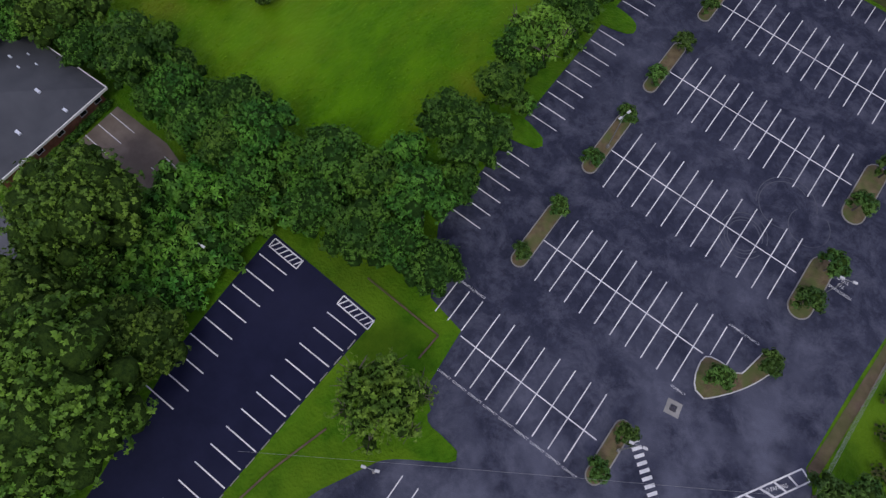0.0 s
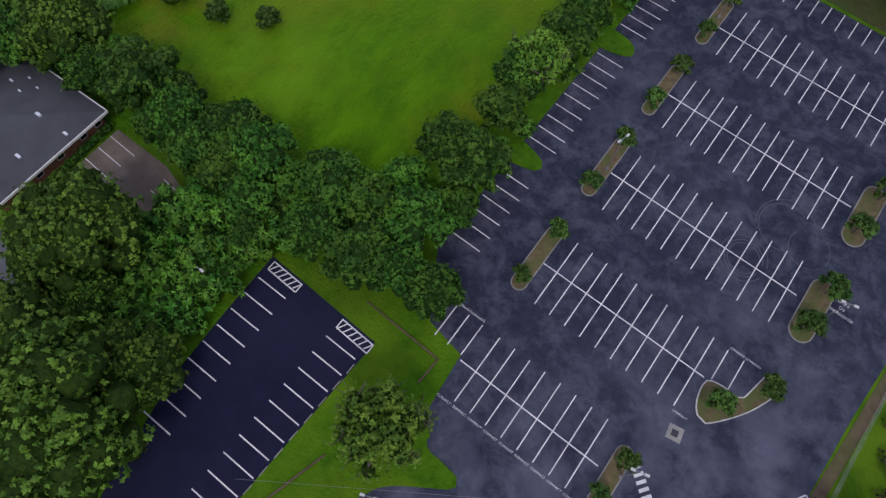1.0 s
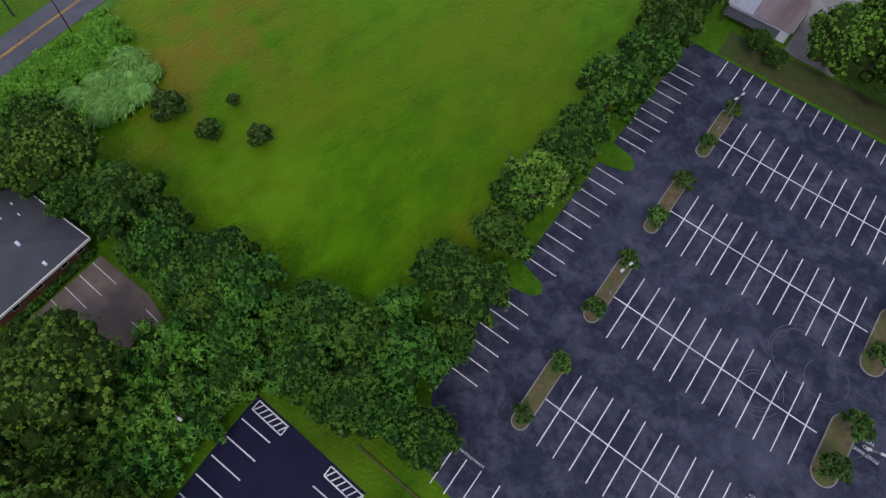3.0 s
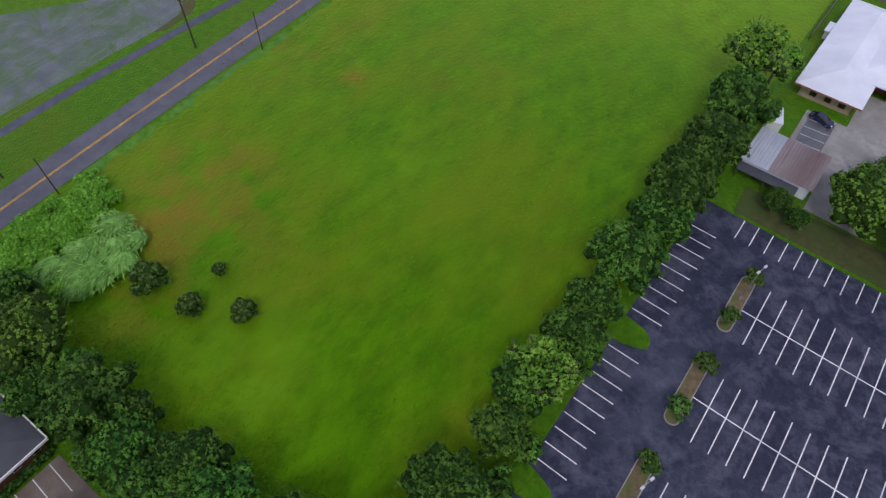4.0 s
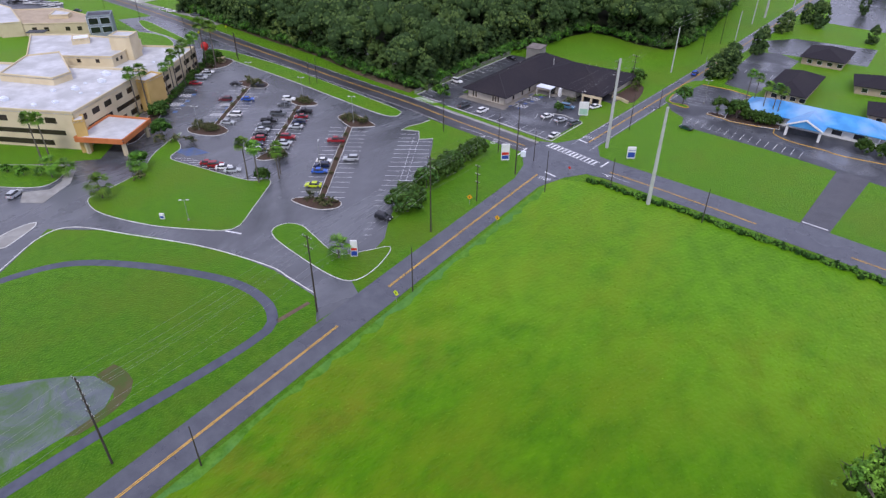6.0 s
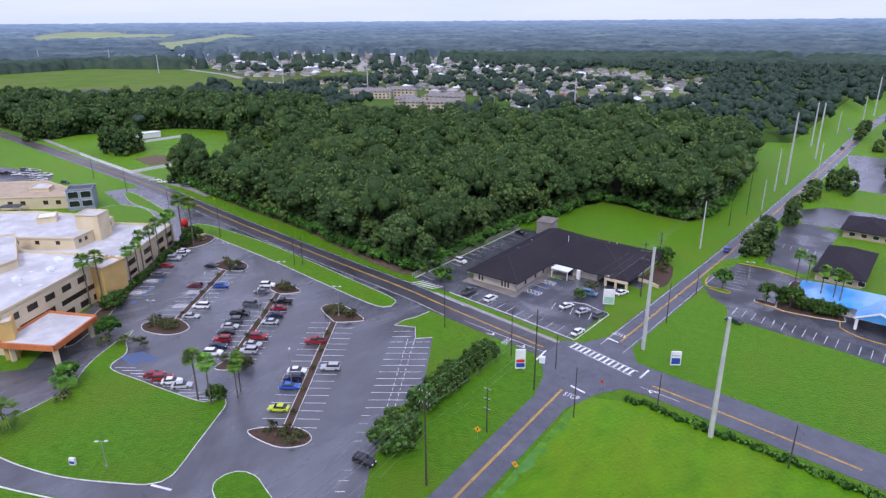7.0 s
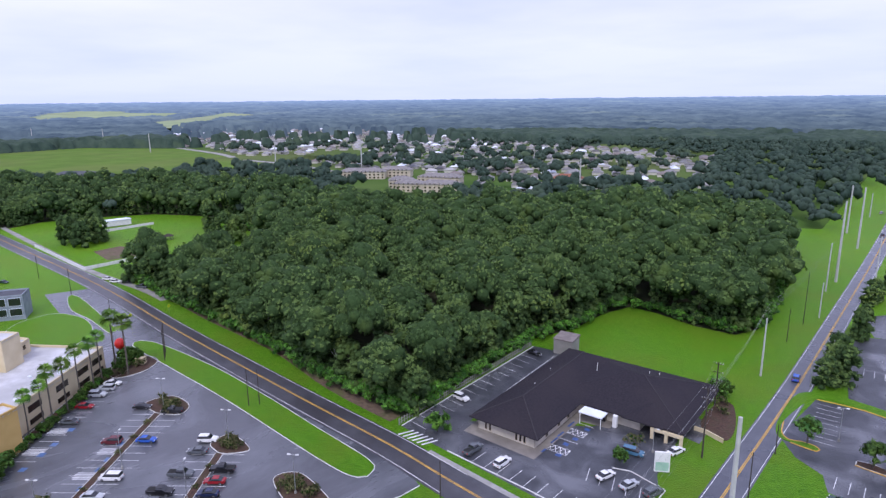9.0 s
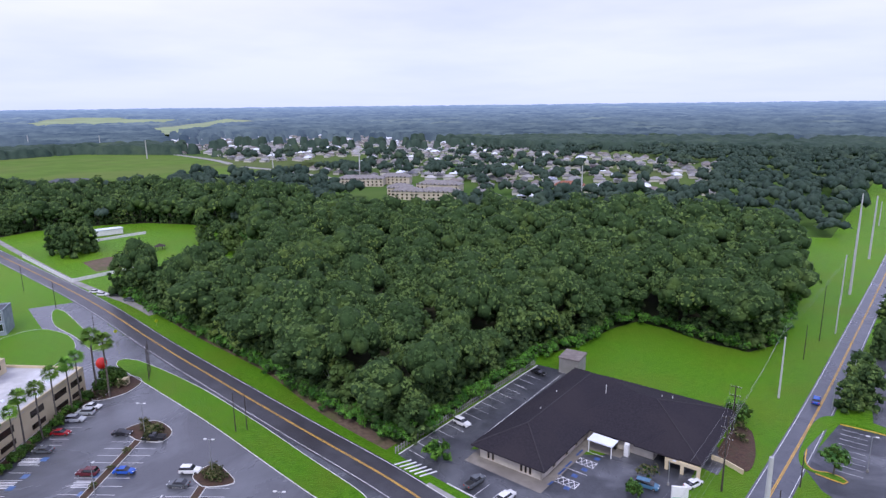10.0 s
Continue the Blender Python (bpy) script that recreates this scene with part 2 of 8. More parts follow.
M_RUST = mat("rusty ribbed roof", (0.42, 0.35, 0.36), (0.56, 0.49, 0.50), 0.5, (0.31, 0.21, 0.20), 0.25, 0.7, 0.7, stretch=(1, 0.2, 1))
M_BRICK = mat("red brick", (0.22, 0.085, 0.05), (0.32, 0.13, 0.08), 1.5, rough=0.9)
M_STONE = mat("pale stone block wall", (0.46, 0.42, 0.35), (0.58, 0.54, 0.46), 1.2, (0.36, 0.32, 0.26), 0.3, 0.5, 0.9)
M_WALK = mat("damp tan concrete", (0.20, 0.18, 0.155), (0.28, 0.255, 0.225), 0.6, (0.14, 0.125, 0.11), 0.15, 0.6, 0.8)
M_TAN = mat("tan block wall", (0.42, 0.33, 0.23), (0.50, 0.40, 0.29), 0.8, (0.34, 0.27, 0.19), 0.2, 0.5, 0.9)
M_WPAINT = mat("white paint", (0.72, 0.72, 0.70), (0.82, 0.82, 0.80), 0.8, rough=0.6)
M_GLASS = mat("dark window glass", (0.012, 0.014, 0.018), (0.02, 0.022, 0.028), 0.3, rough=0.06, spec=0.8)
M_TYRE = mat("black rubber", (0.012, 0.012, 0.012), (0.02, 0.02, 0.02), 3.0, rough=0.85)
M_CHROME = mat("bright alloy", (0.5, 0.5, 0.52), (0.6, 0.6, 0.62), 3.0, rough=0.25, metal=0.9)
M_LAMPR = mat("red lamp lens", (0.35, 0.01, 0.01), (0.45, 0.02, 0.02), 3.0, rough=0.2)
M_LAMPW = mat("clear lamp lens", (0.6, 0.6, 0.6), (0.7, 0.7, 0.7), 3.0, rough=0.15)
M_REDP = mat("red plastic", (0.55, 0.015, 0.012), (0.65, 0.03, 0.02), 1.0, rough=0.4)
M_BLUEP = mat("blue sign face", (0.02, 0.05, 0.30), (0.03, 0.07, 0.36), 1.0, rough=0.4)
M_GREENP = mat("pale green sign face", (0.30, 0.50, 0.38), (0.38, 0.58, 0.45), 1.0, rough=0.4)
M_SIGNY = mat("fluorescent yellow sign", (0.65, 0.75, 0.02), (0.7, 0.8, 0.03), 1.0, rough=0.5)
M_SIGNO = mat("amber warning sign", (0.75, 0.36, 0.01), (0.8, 0.4, 0.02), 1.0, rough=0.5)
M_POND = mat("shallow flood water", (0.080, 0.100, 0.112), (0.140, 0.165, 0.176), 0.25, (0.066, 0.140, 0.026), 0.12, 0.92, 0.2, 0.05, 1.5, rough2=0.6, lo2=0.41, hi2=0.60, grit2=0.8, warp=0.8)
M_LITTER = mat("dark leaf litter", (0.022, 0.026, 0.010), (0.045, 0.046, 0.018), 0.8, (0.03, 0.05, 0.01), 0.1, 0.6, 0.95)
M_MUD = mat("muddy grass", (0.085, 0.078, 0.022), (0.060, 0.105, 0.015), 0.5, (0.12, 0.085, 0.05), 0.2, 0.7, 0.95, grit=0.7)
M_SOIL = mat("bare brown soil", (0.11, 0.075, 0.05), (0.17, 0.12, 0.08), 0.8, (0.08, 0.10, 0.02), 0.15, 0.6, 0.95, 0.4)


def tint_spots(m, spots, colour):
    """Patches of another colour round given places: (x, y, reach, strength)."""
    n, l = m.node_tree.nodes, m.node_tree.links
    p = n["Principled BSDF"]
    geo = n.new("ShaderNodeNewGeometry")
    tx = n.new("ShaderNodeTexNoise"); tx.inputs["Scale"].default_value, tx.inputs["Detail"].default_value = 0.18, 6.0
    l.new(geo.outputs["Position"], tx.inputs["Vector"])
    for x, y, reach, k in spots:
        d = n.new("ShaderNodeVectorMath"); d.operation = "DISTANCE"; d.inputs[1].default_value = (x, y, 0)
        l.new(geo.outputs["Position"], d.inputs[0])
        r = n.new("ShaderNodeMapRange"); r.inputs[1].default_value, r.inputs[2].default_value, r.inputs[3].default_value, r.inputs[4].default_value = 0, reach, k, 0
        l.new(d.outputs["Value"], r.inputs[0])
        q = n.new("ShaderNodeMath"); q.operation = "MULTIPLY"
        w = n.new("ShaderNodeMapRange"); w.inputs[1].default_value, w.inputs[2].default_value = 0.38, 0.62
        l.new(tx.outputs["Fac"], w.inputs[0]); l.new(w.outputs[0], q.inputs[0]); l.new(r.outputs[0], q.inputs[1])
        mx = n.new("ShaderNodeMix"); mx.data_type = "RGBA"; mx.inputs["B"].default_value = (*colour, 1)
        l.new(p.inputs["Base Color"].links[0].from_socket, mx.inputs["A"]); l.new(q.outputs[0], mx.inputs["Factor"])
        l.new(mx.outputs["Result"], p.inputs["Base Color"])


tint_spots(M_FIELD, [(-83, 46, 18, .75), (-71, 30, 12, .8), (-94, 81, 14, .5), (-94, 98, 13, .5), (-95, 116, 13, .5), (-81, 83, 5, .9), (-60, 45, 9, .5), (-78, 38, 10, 1.0), (-72, 52, 14, .5), (-84, 52, 10, .4), (-75, 45, 8, .6), (-66, 96, 16, .35), (-24, 42, 12, .3)], (0.20, 0.125, 0.018))
tint_spots(M_FIELD, [(-28, 118, 26, .5), (-34, 66, 22, .45), (-66, 34, 16, .4), (-58, 122, 24, .35)], (0.060, 0.120, 0.004))
tint_spots(M_FIELD, [(-52, 28, 16, .8), (-44, 150, 40, .6), (-90, 134, 30, .5), (-62, 70, 14, .4)], (0.130, 0.300, 0.008))
tint_spots(M_GRASS, [(-9, -1, 40, .8), (-12, 26, 18, .5), (54, 36, 46, .8)], (0.125, 0.245, 0.012))
tint_spots(M_ASPH, [(34, 19, 30, 1.0), (10, 1, 22, .8), (-9, 62, 15, .4), (8, 52, 10, .3), (22, 40, 9, .4)], (0.135, 0.143, 0.198))
for gm in (M_FIELD, M_GRASS):
    gp = gm.node_tree.nodes["Principled BSDF"]
    gp.inputs["Sheen Weight"].default_value, gp.inputs["Sheen Roughness"].default_value = (1.0 if gm is M_FIELD else 0.55), 0.42
    gp.inputs["Sheen Tint"].default_value = (0.52, 1.0, 0.05, 1)
    gp.inputs["Specular IOR Level"].default_value, gp.inputs["Roughness"].default_value = (0.42 if gm is M_FIELD else 0.2), 0.56
    gp.inputs["Specular Tint"].default_value = (0.55, 1.0, 0.05, 1)


# ---- mesh helpers ----
from mathutils.geometry import tessellate_polygon


def part(name, bm, material, parent=None, label=""):
    me = bpy.data.meshes.new(name)
    bm.to_mesh(me)
    bm.free()
    me.materials.append(material)
    ob = new(name, me)
    if parent:
        ob.parent = parent
    if label:
        ob["label"] = label
    return ob


def quick(name, verts, faces, material, parent=None, smooth=False):
    """A mesh from arrays that the script computes."""
    me = bpy.data.meshes.new(name)
    verts, faces = np.asarray(verts, np.float32), np.asarray(faces, np.int32)
    k = faces.shape[1]
    me.vertices.add(len(verts)); me.vertices.foreach_set("co", verts.ravel())
    me.loops.add(faces.size); me.loops.foreach_set("vertex_index", faces.ravel())
    me.polygons.add(len(faces))
    me.polygons.foreach_set("loop_start", np.arange(0, faces.size, k, dtype=np.int32))
    me.polygons.foreach_set("loop_total", np.full(len(faces), k, np.int32))
    if smooth:
        me.polygons.foreach_set("use_smooth", np.ones(len(faces), bool))
    me.update(calc_edges=True)
    me.materials.append(material)
    ob = new(name, me)
    if parent:
        ob.parent = parent
    return ob


def box(bm, x0, y0, z0, x1, y1, z1, m=None):
    v = [bm.verts.new((x, y, z)) for z in (z0, z1) for x, y in ((x0, y0), (x1, y0), (x1, y1), (x0, y1))]
    for f in ((3, 2, 1, 0), (4, 5, 6, 7), (0, 1, 5, 4), (1, 2, 6, 5), (2, 3, 7, 6), (3, 0, 4, 7)):
        bm.faces.new([v[i] for i in f])
    if m is not None:
        bmesh.ops.transform(bm, matrix=m, verts=v)
    return v


def prism(bm, pts, z0, z1):
    """An upright slab on a plan outline."""
    if sum(a[0] * b[1] - b[0] * a[1] for a, b in zip(pts, pts[1:] + pts[:1])) < 0:
        pts = pts[::-1]
    lo = [bm.verts.new((x, y, z0)) for x, y in pts]
    hi = [bm.verts.new((x, y, z1)) for x, y in pts]
    for t in tessellate_polygon([[Vector((x, y, 0)) for x, y in pts]]):
        a, b, c = (pts[i] for i in t)
        if (b[0] - a[0]) * (c[1] - a[1]) - (b[1] - a[1]) * (c[0] - a[0]) < 0:
            t = t[::-1]
        bm.faces.new([hi[i] for i in t])
    for i in range(len(pts)):
        j = (i + 1) % len(pts)
        bm.faces.new((lo[i], lo[j], hi[j], hi[i]))


def curve_pts(pts, step=2.0, closed=False):
    """A smooth line through plan points."""
    n, out = len(pts), []
    for i in range(n if closed else n - 1):
        p = [Vector(pts[(i + k) % n] if closed else pts[min(max(i + k, 0), n - 1)]).to_2d() for k in (-1, 0, 1, 2)]
        m = max(1, int((p[2] - p[1]).length / step))
        for s in range(m):
            t = s / m
            q = 0.5 * (2 * p[1] + (p[2] - p[0]) * t + (2 * p[0] - 5 * p[1] + 4 * p[2] - p[3]) * t * t + (3 * p[1] - p[0] - 3 * p[2] + p[3]) * t ** 3)
            out.append((q.x, q.y))
    if not closed:
        out.append(tuple(pts[-1][:2]))
    return out


def ribbon(bm, pts, left, right, z, z0=None, closed=False):
    """A strip along a plan line, from left to right of it (metres, left is positive), with sides down to z0."""
    n, rows = len(pts), []
    for i, p in enumerate(pts):
        a = Vector(pts[i - 1] if (i or closed) else p)
        b = Vector(pts[(i + 1) % n] if (i < n - 1 or closed) else p)
        d = (b - a).normalized()
        nn = Vector((-d.y, d.x))
        rows.append([Vector(p) + nn * left, Vector(p) + nn * right])
    top = [[bm.verts.new((q.x, q.y, z)) for q in r] for r in rows]
    low = [[bm.verts.new((q.x, q.y, z0)) for q in r] for r in rows] if z0 is not None else None
    for i in range(n if closed else n - 1):
        j = (i + 1) % n
        bm.faces.new((top[i][1], top[j][1], top[j][0], top[i][0]))
        if low:
            bm.faces.new((low[i][1], low[j][1], top[j][1], top[i][1]))
            bm.faces.new((top[i][0], top[j][0], low[j][0], low[i][0]))


def tube(bm, a, b, r0, r1=None, n=8, caps=True):
    a, b = Vector(a), Vector(b)
    r1 = r0 if r1 is None else r1
    d = (b - a).normalized()
    s = d.orthogonal().normalized()
    t = d.cross(s)
    ring = [[bm.verts.new(p + (s * math.cos(k * math.tau / n) + t * math.sin(k * math.tau / n)) * r) for k in range(n)] for p, r in ((a, r0), (b, r1))]
    for k in range(n):
        bm.faces.new((ring[0][k], ring[0][(k + 1) % n], ring[1][(k + 1) % n], ring[1][k]))
    if caps:
        bm.faces.new(ring[0][::-1]); bm.faces.new(ring[1])


def line(bm, x0, y0, x1, y1, w, z):
    d = Vector((x1 - x0, y1 - y0)).normalized() * (w / 2)
    nx, ny = -d.y, d.x
    bm.faces.new([bm.verts.new(p) for p in ((x0 - nx, y0 - ny, z), (x0 + nx, y0 + ny, z), (x1 + nx, y1 + ny, z), (x1 - nx, y1 - ny, z))][::-1])


def empty(name, x, y, z=0, turn=0, label="", category="", group="", kind=""):
    ob = new(name)
    ob.matrix_basis = pose(x, y, z, 0, 0, turn)
    return tagged(ob, label, category, group, kind)


def inside(x, y, poly):
    c = False
    for (x0, y0), (x1, y1) in zip(poly, poly[1:] + poly[:1]):
        if (y0 > y) != (y1 > y) and x < (x1 - x0) * (y - y0) / (y1 - y0) + x0:
            c = not c
    return c
# ---- the ground: one sheet to the horizon, rising a little far off ----
def land(d):
    s = min(1, max(0, (d - 1400) / 3500))
    return 40 * s * s * (3 - 2 * s) ** 0.8


CX, CY = -100.0, 140.0
radii = [0, 2, 40, 80, 120, 160, 220, 300, 420, 600, 850, 1150, 1400, 1700, 2000, 2400, 2800, 3200, 3700, 4300, 4950]
gv, gf = [(CX, CY, 0)], []
SEG = 96
for r in radii[1:]:
    gv += [(CX + r * math.cos(k * math.tau / SEG), CY + r * math.sin(k * math.tau / SEG), land(r)) for k in range(SEG)]
for i in range(len(radii) - 2):
    for k in range(SEG):
        a, b = 1 + i * SEG + k, 1 + i * SEG + (k + 1) % SEG
        gf.append((a, a + SEG, b + SEG, b))
gf += [(1, 1 + k, 2 + k, 3 + k) for k in range(1, SEG - 2, 2)]
ground = quick("ground", gv, gf, M_LAND)
tagged(ground, "green land reaching to the horizon", "ground", kind="structure")


def sheet(name, pts, z, material, label, category, depth=0.06, smooth=None):
    bm = bmesh.new()
    prism(bm, curve_pts(pts, smooth, True) if smooth else pts, z - depth, z)
    return tagged(part(name, bm, material), label, category, kind="structure")


def strip(name, pts, left, right, z, material, label, category, step=6.0, depth=0.06):
    bm = bmesh.new()
    ribbon(bm, curve_pts(pts, step), left, right, z, z - depth)
    return tagged(part(name, bm, material), label, category, kind="structure")


# lawns near the camera's way
sheet("lawn_1", [(-420, -90), (120, -90), (120, 400), (-60, 700), (-90, 1000), (-140, 1000), (-135, 560), (-180, 540), (-300, 400), (-480, 375), (-560, 330), (-620, 270), (-900, 285), (-900, 180)], 0.01, M_GRASS, "short damp green grass round the car parks", "lawn")
sheet("field", [(-115.4, 30), (-95, 22), (-60, 26), (-30, 36), (-22, 60), (-20, 130), (-19, 214), (-60, 215.6), (-105, 217.4), (-115.6, 212)], 0.022, M_FIELD, "open mown field of bright green grass", "field")

# pale strip of longer grass along the road's edge
er = random.Random(31)
sheet("verge_1", [(-115.3, 46), (-115.3, 206)] + [(-113.2 + er.uniform(-0.9, 1.1), 206 - k * 2.2) for k in range(73)], 0.034, mat("long pale verge grass", (0.060, 0.170, 0.010), (0.130, 0.290, 0.040), 0.5, (0.090, 0.230, 0.060), 0.12, 0.7, 0.9, 0.6, 2.0, spec=0.1, grit=0.7), "strip of longer pale grass beside the road", "grass verge", 0.02)

# tufts of longer blades in the field, leaning with the wind
tr_ = np.random.default_rng(61)
NT = 42000
tx, ty = tr_.uniform(-113, -24, NT), 26 + 187 * tr_.uniform(0, 1, NT) ** 2.0
keep_ = (np.sin(tx * 0.13 + 2 * np.sin(ty * 0.07)) + np.sin(ty * 0.17 + tx * 0.05) + tr_.normal(size=NT) * 0.9 > -0.4) & (tx - ty * 0.0 > -112) & ((ty > 40) | (tx < -34))
tx, ty = tx[keep_], ty[keep_]
NT = len(tx)
ta = tr_.uniform(0, math.tau, NT)
th, tw = tr_.uniform(0.06, 0.18, NT), tr_.uniform(0.10, 0.24, NT)
tip = np.stack([tx + tr_.normal(size=NT) * 0.2 + 0.16, ty + tr_.normal(size=NT) * 0.2 - 0.1, 0.02 + th], 1)
tl = np.stack([tx - np.cos(ta) * tw, ty - np.sin(ta) * tw, np.full(NT, 0.02)], 1)
tr2 = np.stack([tx + np.cos(ta) * tw, ty + np.sin(ta) * tw, np.full(NT, 0.02)], 1)
tuft = quick("grass_tufts", np.stack([tl, tr2, tip], 1).reshape(-1, 3), np.arange(NT * 3).reshape(-1, 3), M_FIELD)
tagged(tuft, "short tufts of bright green grass in the field", "grass", kind="stuff")

# ---- roads ----
RD1 = [(-119.6, -140), (-119.6, 30), (-119.6, 100), (-119.9, 160), (-120.2, 205), (-120.6, 222), (-118.6, 236), (-116.2, 270), (-112.8, 324), (-109.6, 400), (-106.2, 480), (-102, 580), (-96, 700), (-88, 900), (-60, 1500)]
RD2W = [(-118, 225.8), (-131, 226.8), (-164, 229.2), (-184.5, 231.8), (-218, 234.2), (-258, 237.6), (-298, 241.4), (-361, 248.6), (-430, 253), (-600, 260), (-900, 270)]
RD2E = [(-118, 226), (-108, 227), (-92, 226.4), (-74, 225.4), (-56, 224.4), (-20, 221.6), (30, 217), (120, 206)]
strip("road_1", RD1[:6], 4.1, -4.0, 0.03, M_ROAD, "two-lane grey asphalt road beside the field", "road")
strip("road_2", RD1[5:], 3.7, -3.7, 0.034, M_ROAD, "straight grey asphalt road running north between verges", "road")
strip("road_3", RD2W, 5.0, -4.4, 0.038, M_ROADD, "dark wet asphalt road along the wood", "road")
strip("road_4", RD2E, 6.2, -5.4, 0.042, M_ROAD, "worn asphalt side road beside the field", "road")
sheet("road_5", [(-131, 221), (-126.5, 214.5), (-124.3, 206), (-116.1, 206), (-113, 215), (-109, 220.8), (-104, 221.4), (-104, 232.8), (-111, 233.8), (-114.6, 240), (-122, 241), (-126, 234.4), (-131, 232.2)], 0.05, M_ROAD, "grey asphalt crossing of two roads", "road")


def paint(name, material, label, draw, category="road marking"):
    bm = bmesh.new()
    draw(bm)
    return tagged(part(name, bm, material), label, category, kind="structure")


def double_line(bm, pts, gap=0.07, w=0.18, z=0.066):
    p = curve_pts(pts, 6)
    ribbon(bm, p, gap + w, gap, z)
    ribbon(bm, p, -gap, -gap - w, z)


def d_rd1(bm):
    double_line(bm, [(-119.6, -140), (-119.6, 30), (-119.6, 100), (-119.8, 130)])
    double_line(bm, [(-119.9, 146), (-120, 175), (-120.2, 212)])
    double_line(bm, [(-118.2, 241)] + RD1[7:13])
    double_line(bm, [(-133, 226.2)] + RD2W[2:])
    double_line(bm, [(-104, 226), (-86, 225), (-74.5, 224.1), (-62, 222.9)])
    double_line(bm, [(-40, 221.4), (-20, 219.8), (30, 215)])


paint("centre_line", M_YELLOW, "double yellow centre lines of the roads", d_rd1)


def d_rdw(bm):
    z = 0.068
    for pts, o in ((RD2W[2:], 4.4), (RD2W[2:], -4.0)):
        ribbon(bm, curve_pts(pts, 6), o + 0.07, o - 0.07, z)
    ribbon(bm, curve_pts(RD1[6:12], 6), 3.3, 3.18, z)
    ribbon(bm, curve_pts(RD1[6:12], 6), -3.18, -3.3, z)
    # stop bars
    line(bm, -119.3, 214.6, -115.3, 213.9, 0.55, z)
    line(bm, -118.4, 240.2, -121.8, 240.8, 0.55, z)
    line(bm, -107.6, 227.4, -107.2, 232, 0.5, z)
    line(bm, -131.4, 219.4, -131.7, 225.2, 0.5, z)
    # crossing with bars
    a, b = Vector((-127.8, 231.9)), Vector((-109.2, 228.4))
    d = (b - a).normalized(); n = Vector((-d.y, d.x))
    ribbon(bm, [tuple(a + n * 1.45), tuple(b + n * 1.45)], 0.1, -0.1, z)
    ribbon(bm, [tuple(a - n * 1.45), tuple(b - n * 1.45)], 0.1, -0.1, z)
    for k in range(13):
        p = a + d * (0.7 + k * 1.43)
        line(bm, p.x - n.x * 1.3, p.y - n.y * 1.3, p.x + n.x * 1.3, p.y + n.y * 1.3, 0.6, z)
    # turn lane lines and arrows on the west arm
    ribbon(bm, [(-131.6, 224.2), (-158, 225.6)], 0.07, -0.07, z)
    ribbon(bm, [(-106, 224), (-97, 223.6)], 0.06, -0.06, z)
    for x, y, t in ((-137.5, 222.8, 3), (-147.5, 223.6, 3), (-103.5, 224, -170)):
        m = pose(x, y, 0, 0, 0, t)
        for pl in (((-1.6, -.12), (0.6, -.12), (0.6, .12), (-1.6, .12)), ((0.5, -.12), (0.75, 0.1), (0.3, 0.75), (0.05, 0.7)), ((-0.35, 0.6), (0.6, 0.6), (0.1, 1.25))):
            bm.faces.new([bm.verts.new(m @ Vector((px, py, z))) for px, py in pl])


paint("white_marking", M_WHITE, "white edge lines, arrows, stop bars and crossing", d_rdw)


def road_word(text, x, y, turn, size, stretch=1.0, z=0.07, m=None):
    cu = bpy.data.curves.new("painted_word", "FONT")
    cu.body, cu.size, cu.align_x, cu.align_y = text, size, "CENTER", "CENTER"
    cu.materials.append(m or M_WHITE)
    ob = new("painted_word", cu)
    ob.matrix_basis = pose(x, y, z, 0, 0, turn) @ Matrix.Diagonal((1, stretch, 1, 1))
    return tagged(ob, "the word %s in worn white paint" % text, "road marking", kind="structure")


road_word("ONLY", -142.4, 223.2, 100, 1.5, 1.6)
road_word("STOP", -117.3, 210.8, 0, 1.5, 1.6)
road_word("STOP", -119.9, 244.4, 180, 1.5, 1.6)

# bank drive crossing and kerbed edges
TRAIL = [(-137.4, -140), (-137.2, 20), (-136.6, 47), (-135.8, 62), (-134.6, 74), (-133.4, 88), (-131.2, 106), (-130.4, 117), (-131.6, 122.6), (-138.8, 126.2), (-151.2, 125.5), (-171, 117.4), (-185.6, 107.8), (-191.6, 97), (-192.6, 90.6)]
strip("trail", TRAIL, 1.15, -1.15, 0.03, M_PATH, "narrow grey asphalt trail curving through grass", "path", 2.0)
sheet("pond", [(-185, 30), (-178, 52), (-170.3, 65.5), (-163, 75.6), (-155, 85.5), (-147, 92.6), (-141, 93.4), (-138.2, 90), (-137.8, 82), (-139, 70), (-141, 49), (-143, 20), (-150, -20), (-185, -20)], 0.02, M_POND, "shallow grassy flood pond with grey water", "water", 0.04, 4)
sheet("pond_rim", [(-147, 96.4), (-140, 96.4), (-136.4, 92), (-136.2, 84), (-138, 82), (-139, 92), (-147, 93)], 0.016, M_MUD, "bare brown soil at the pond's end", "ground", 0.04, 2)

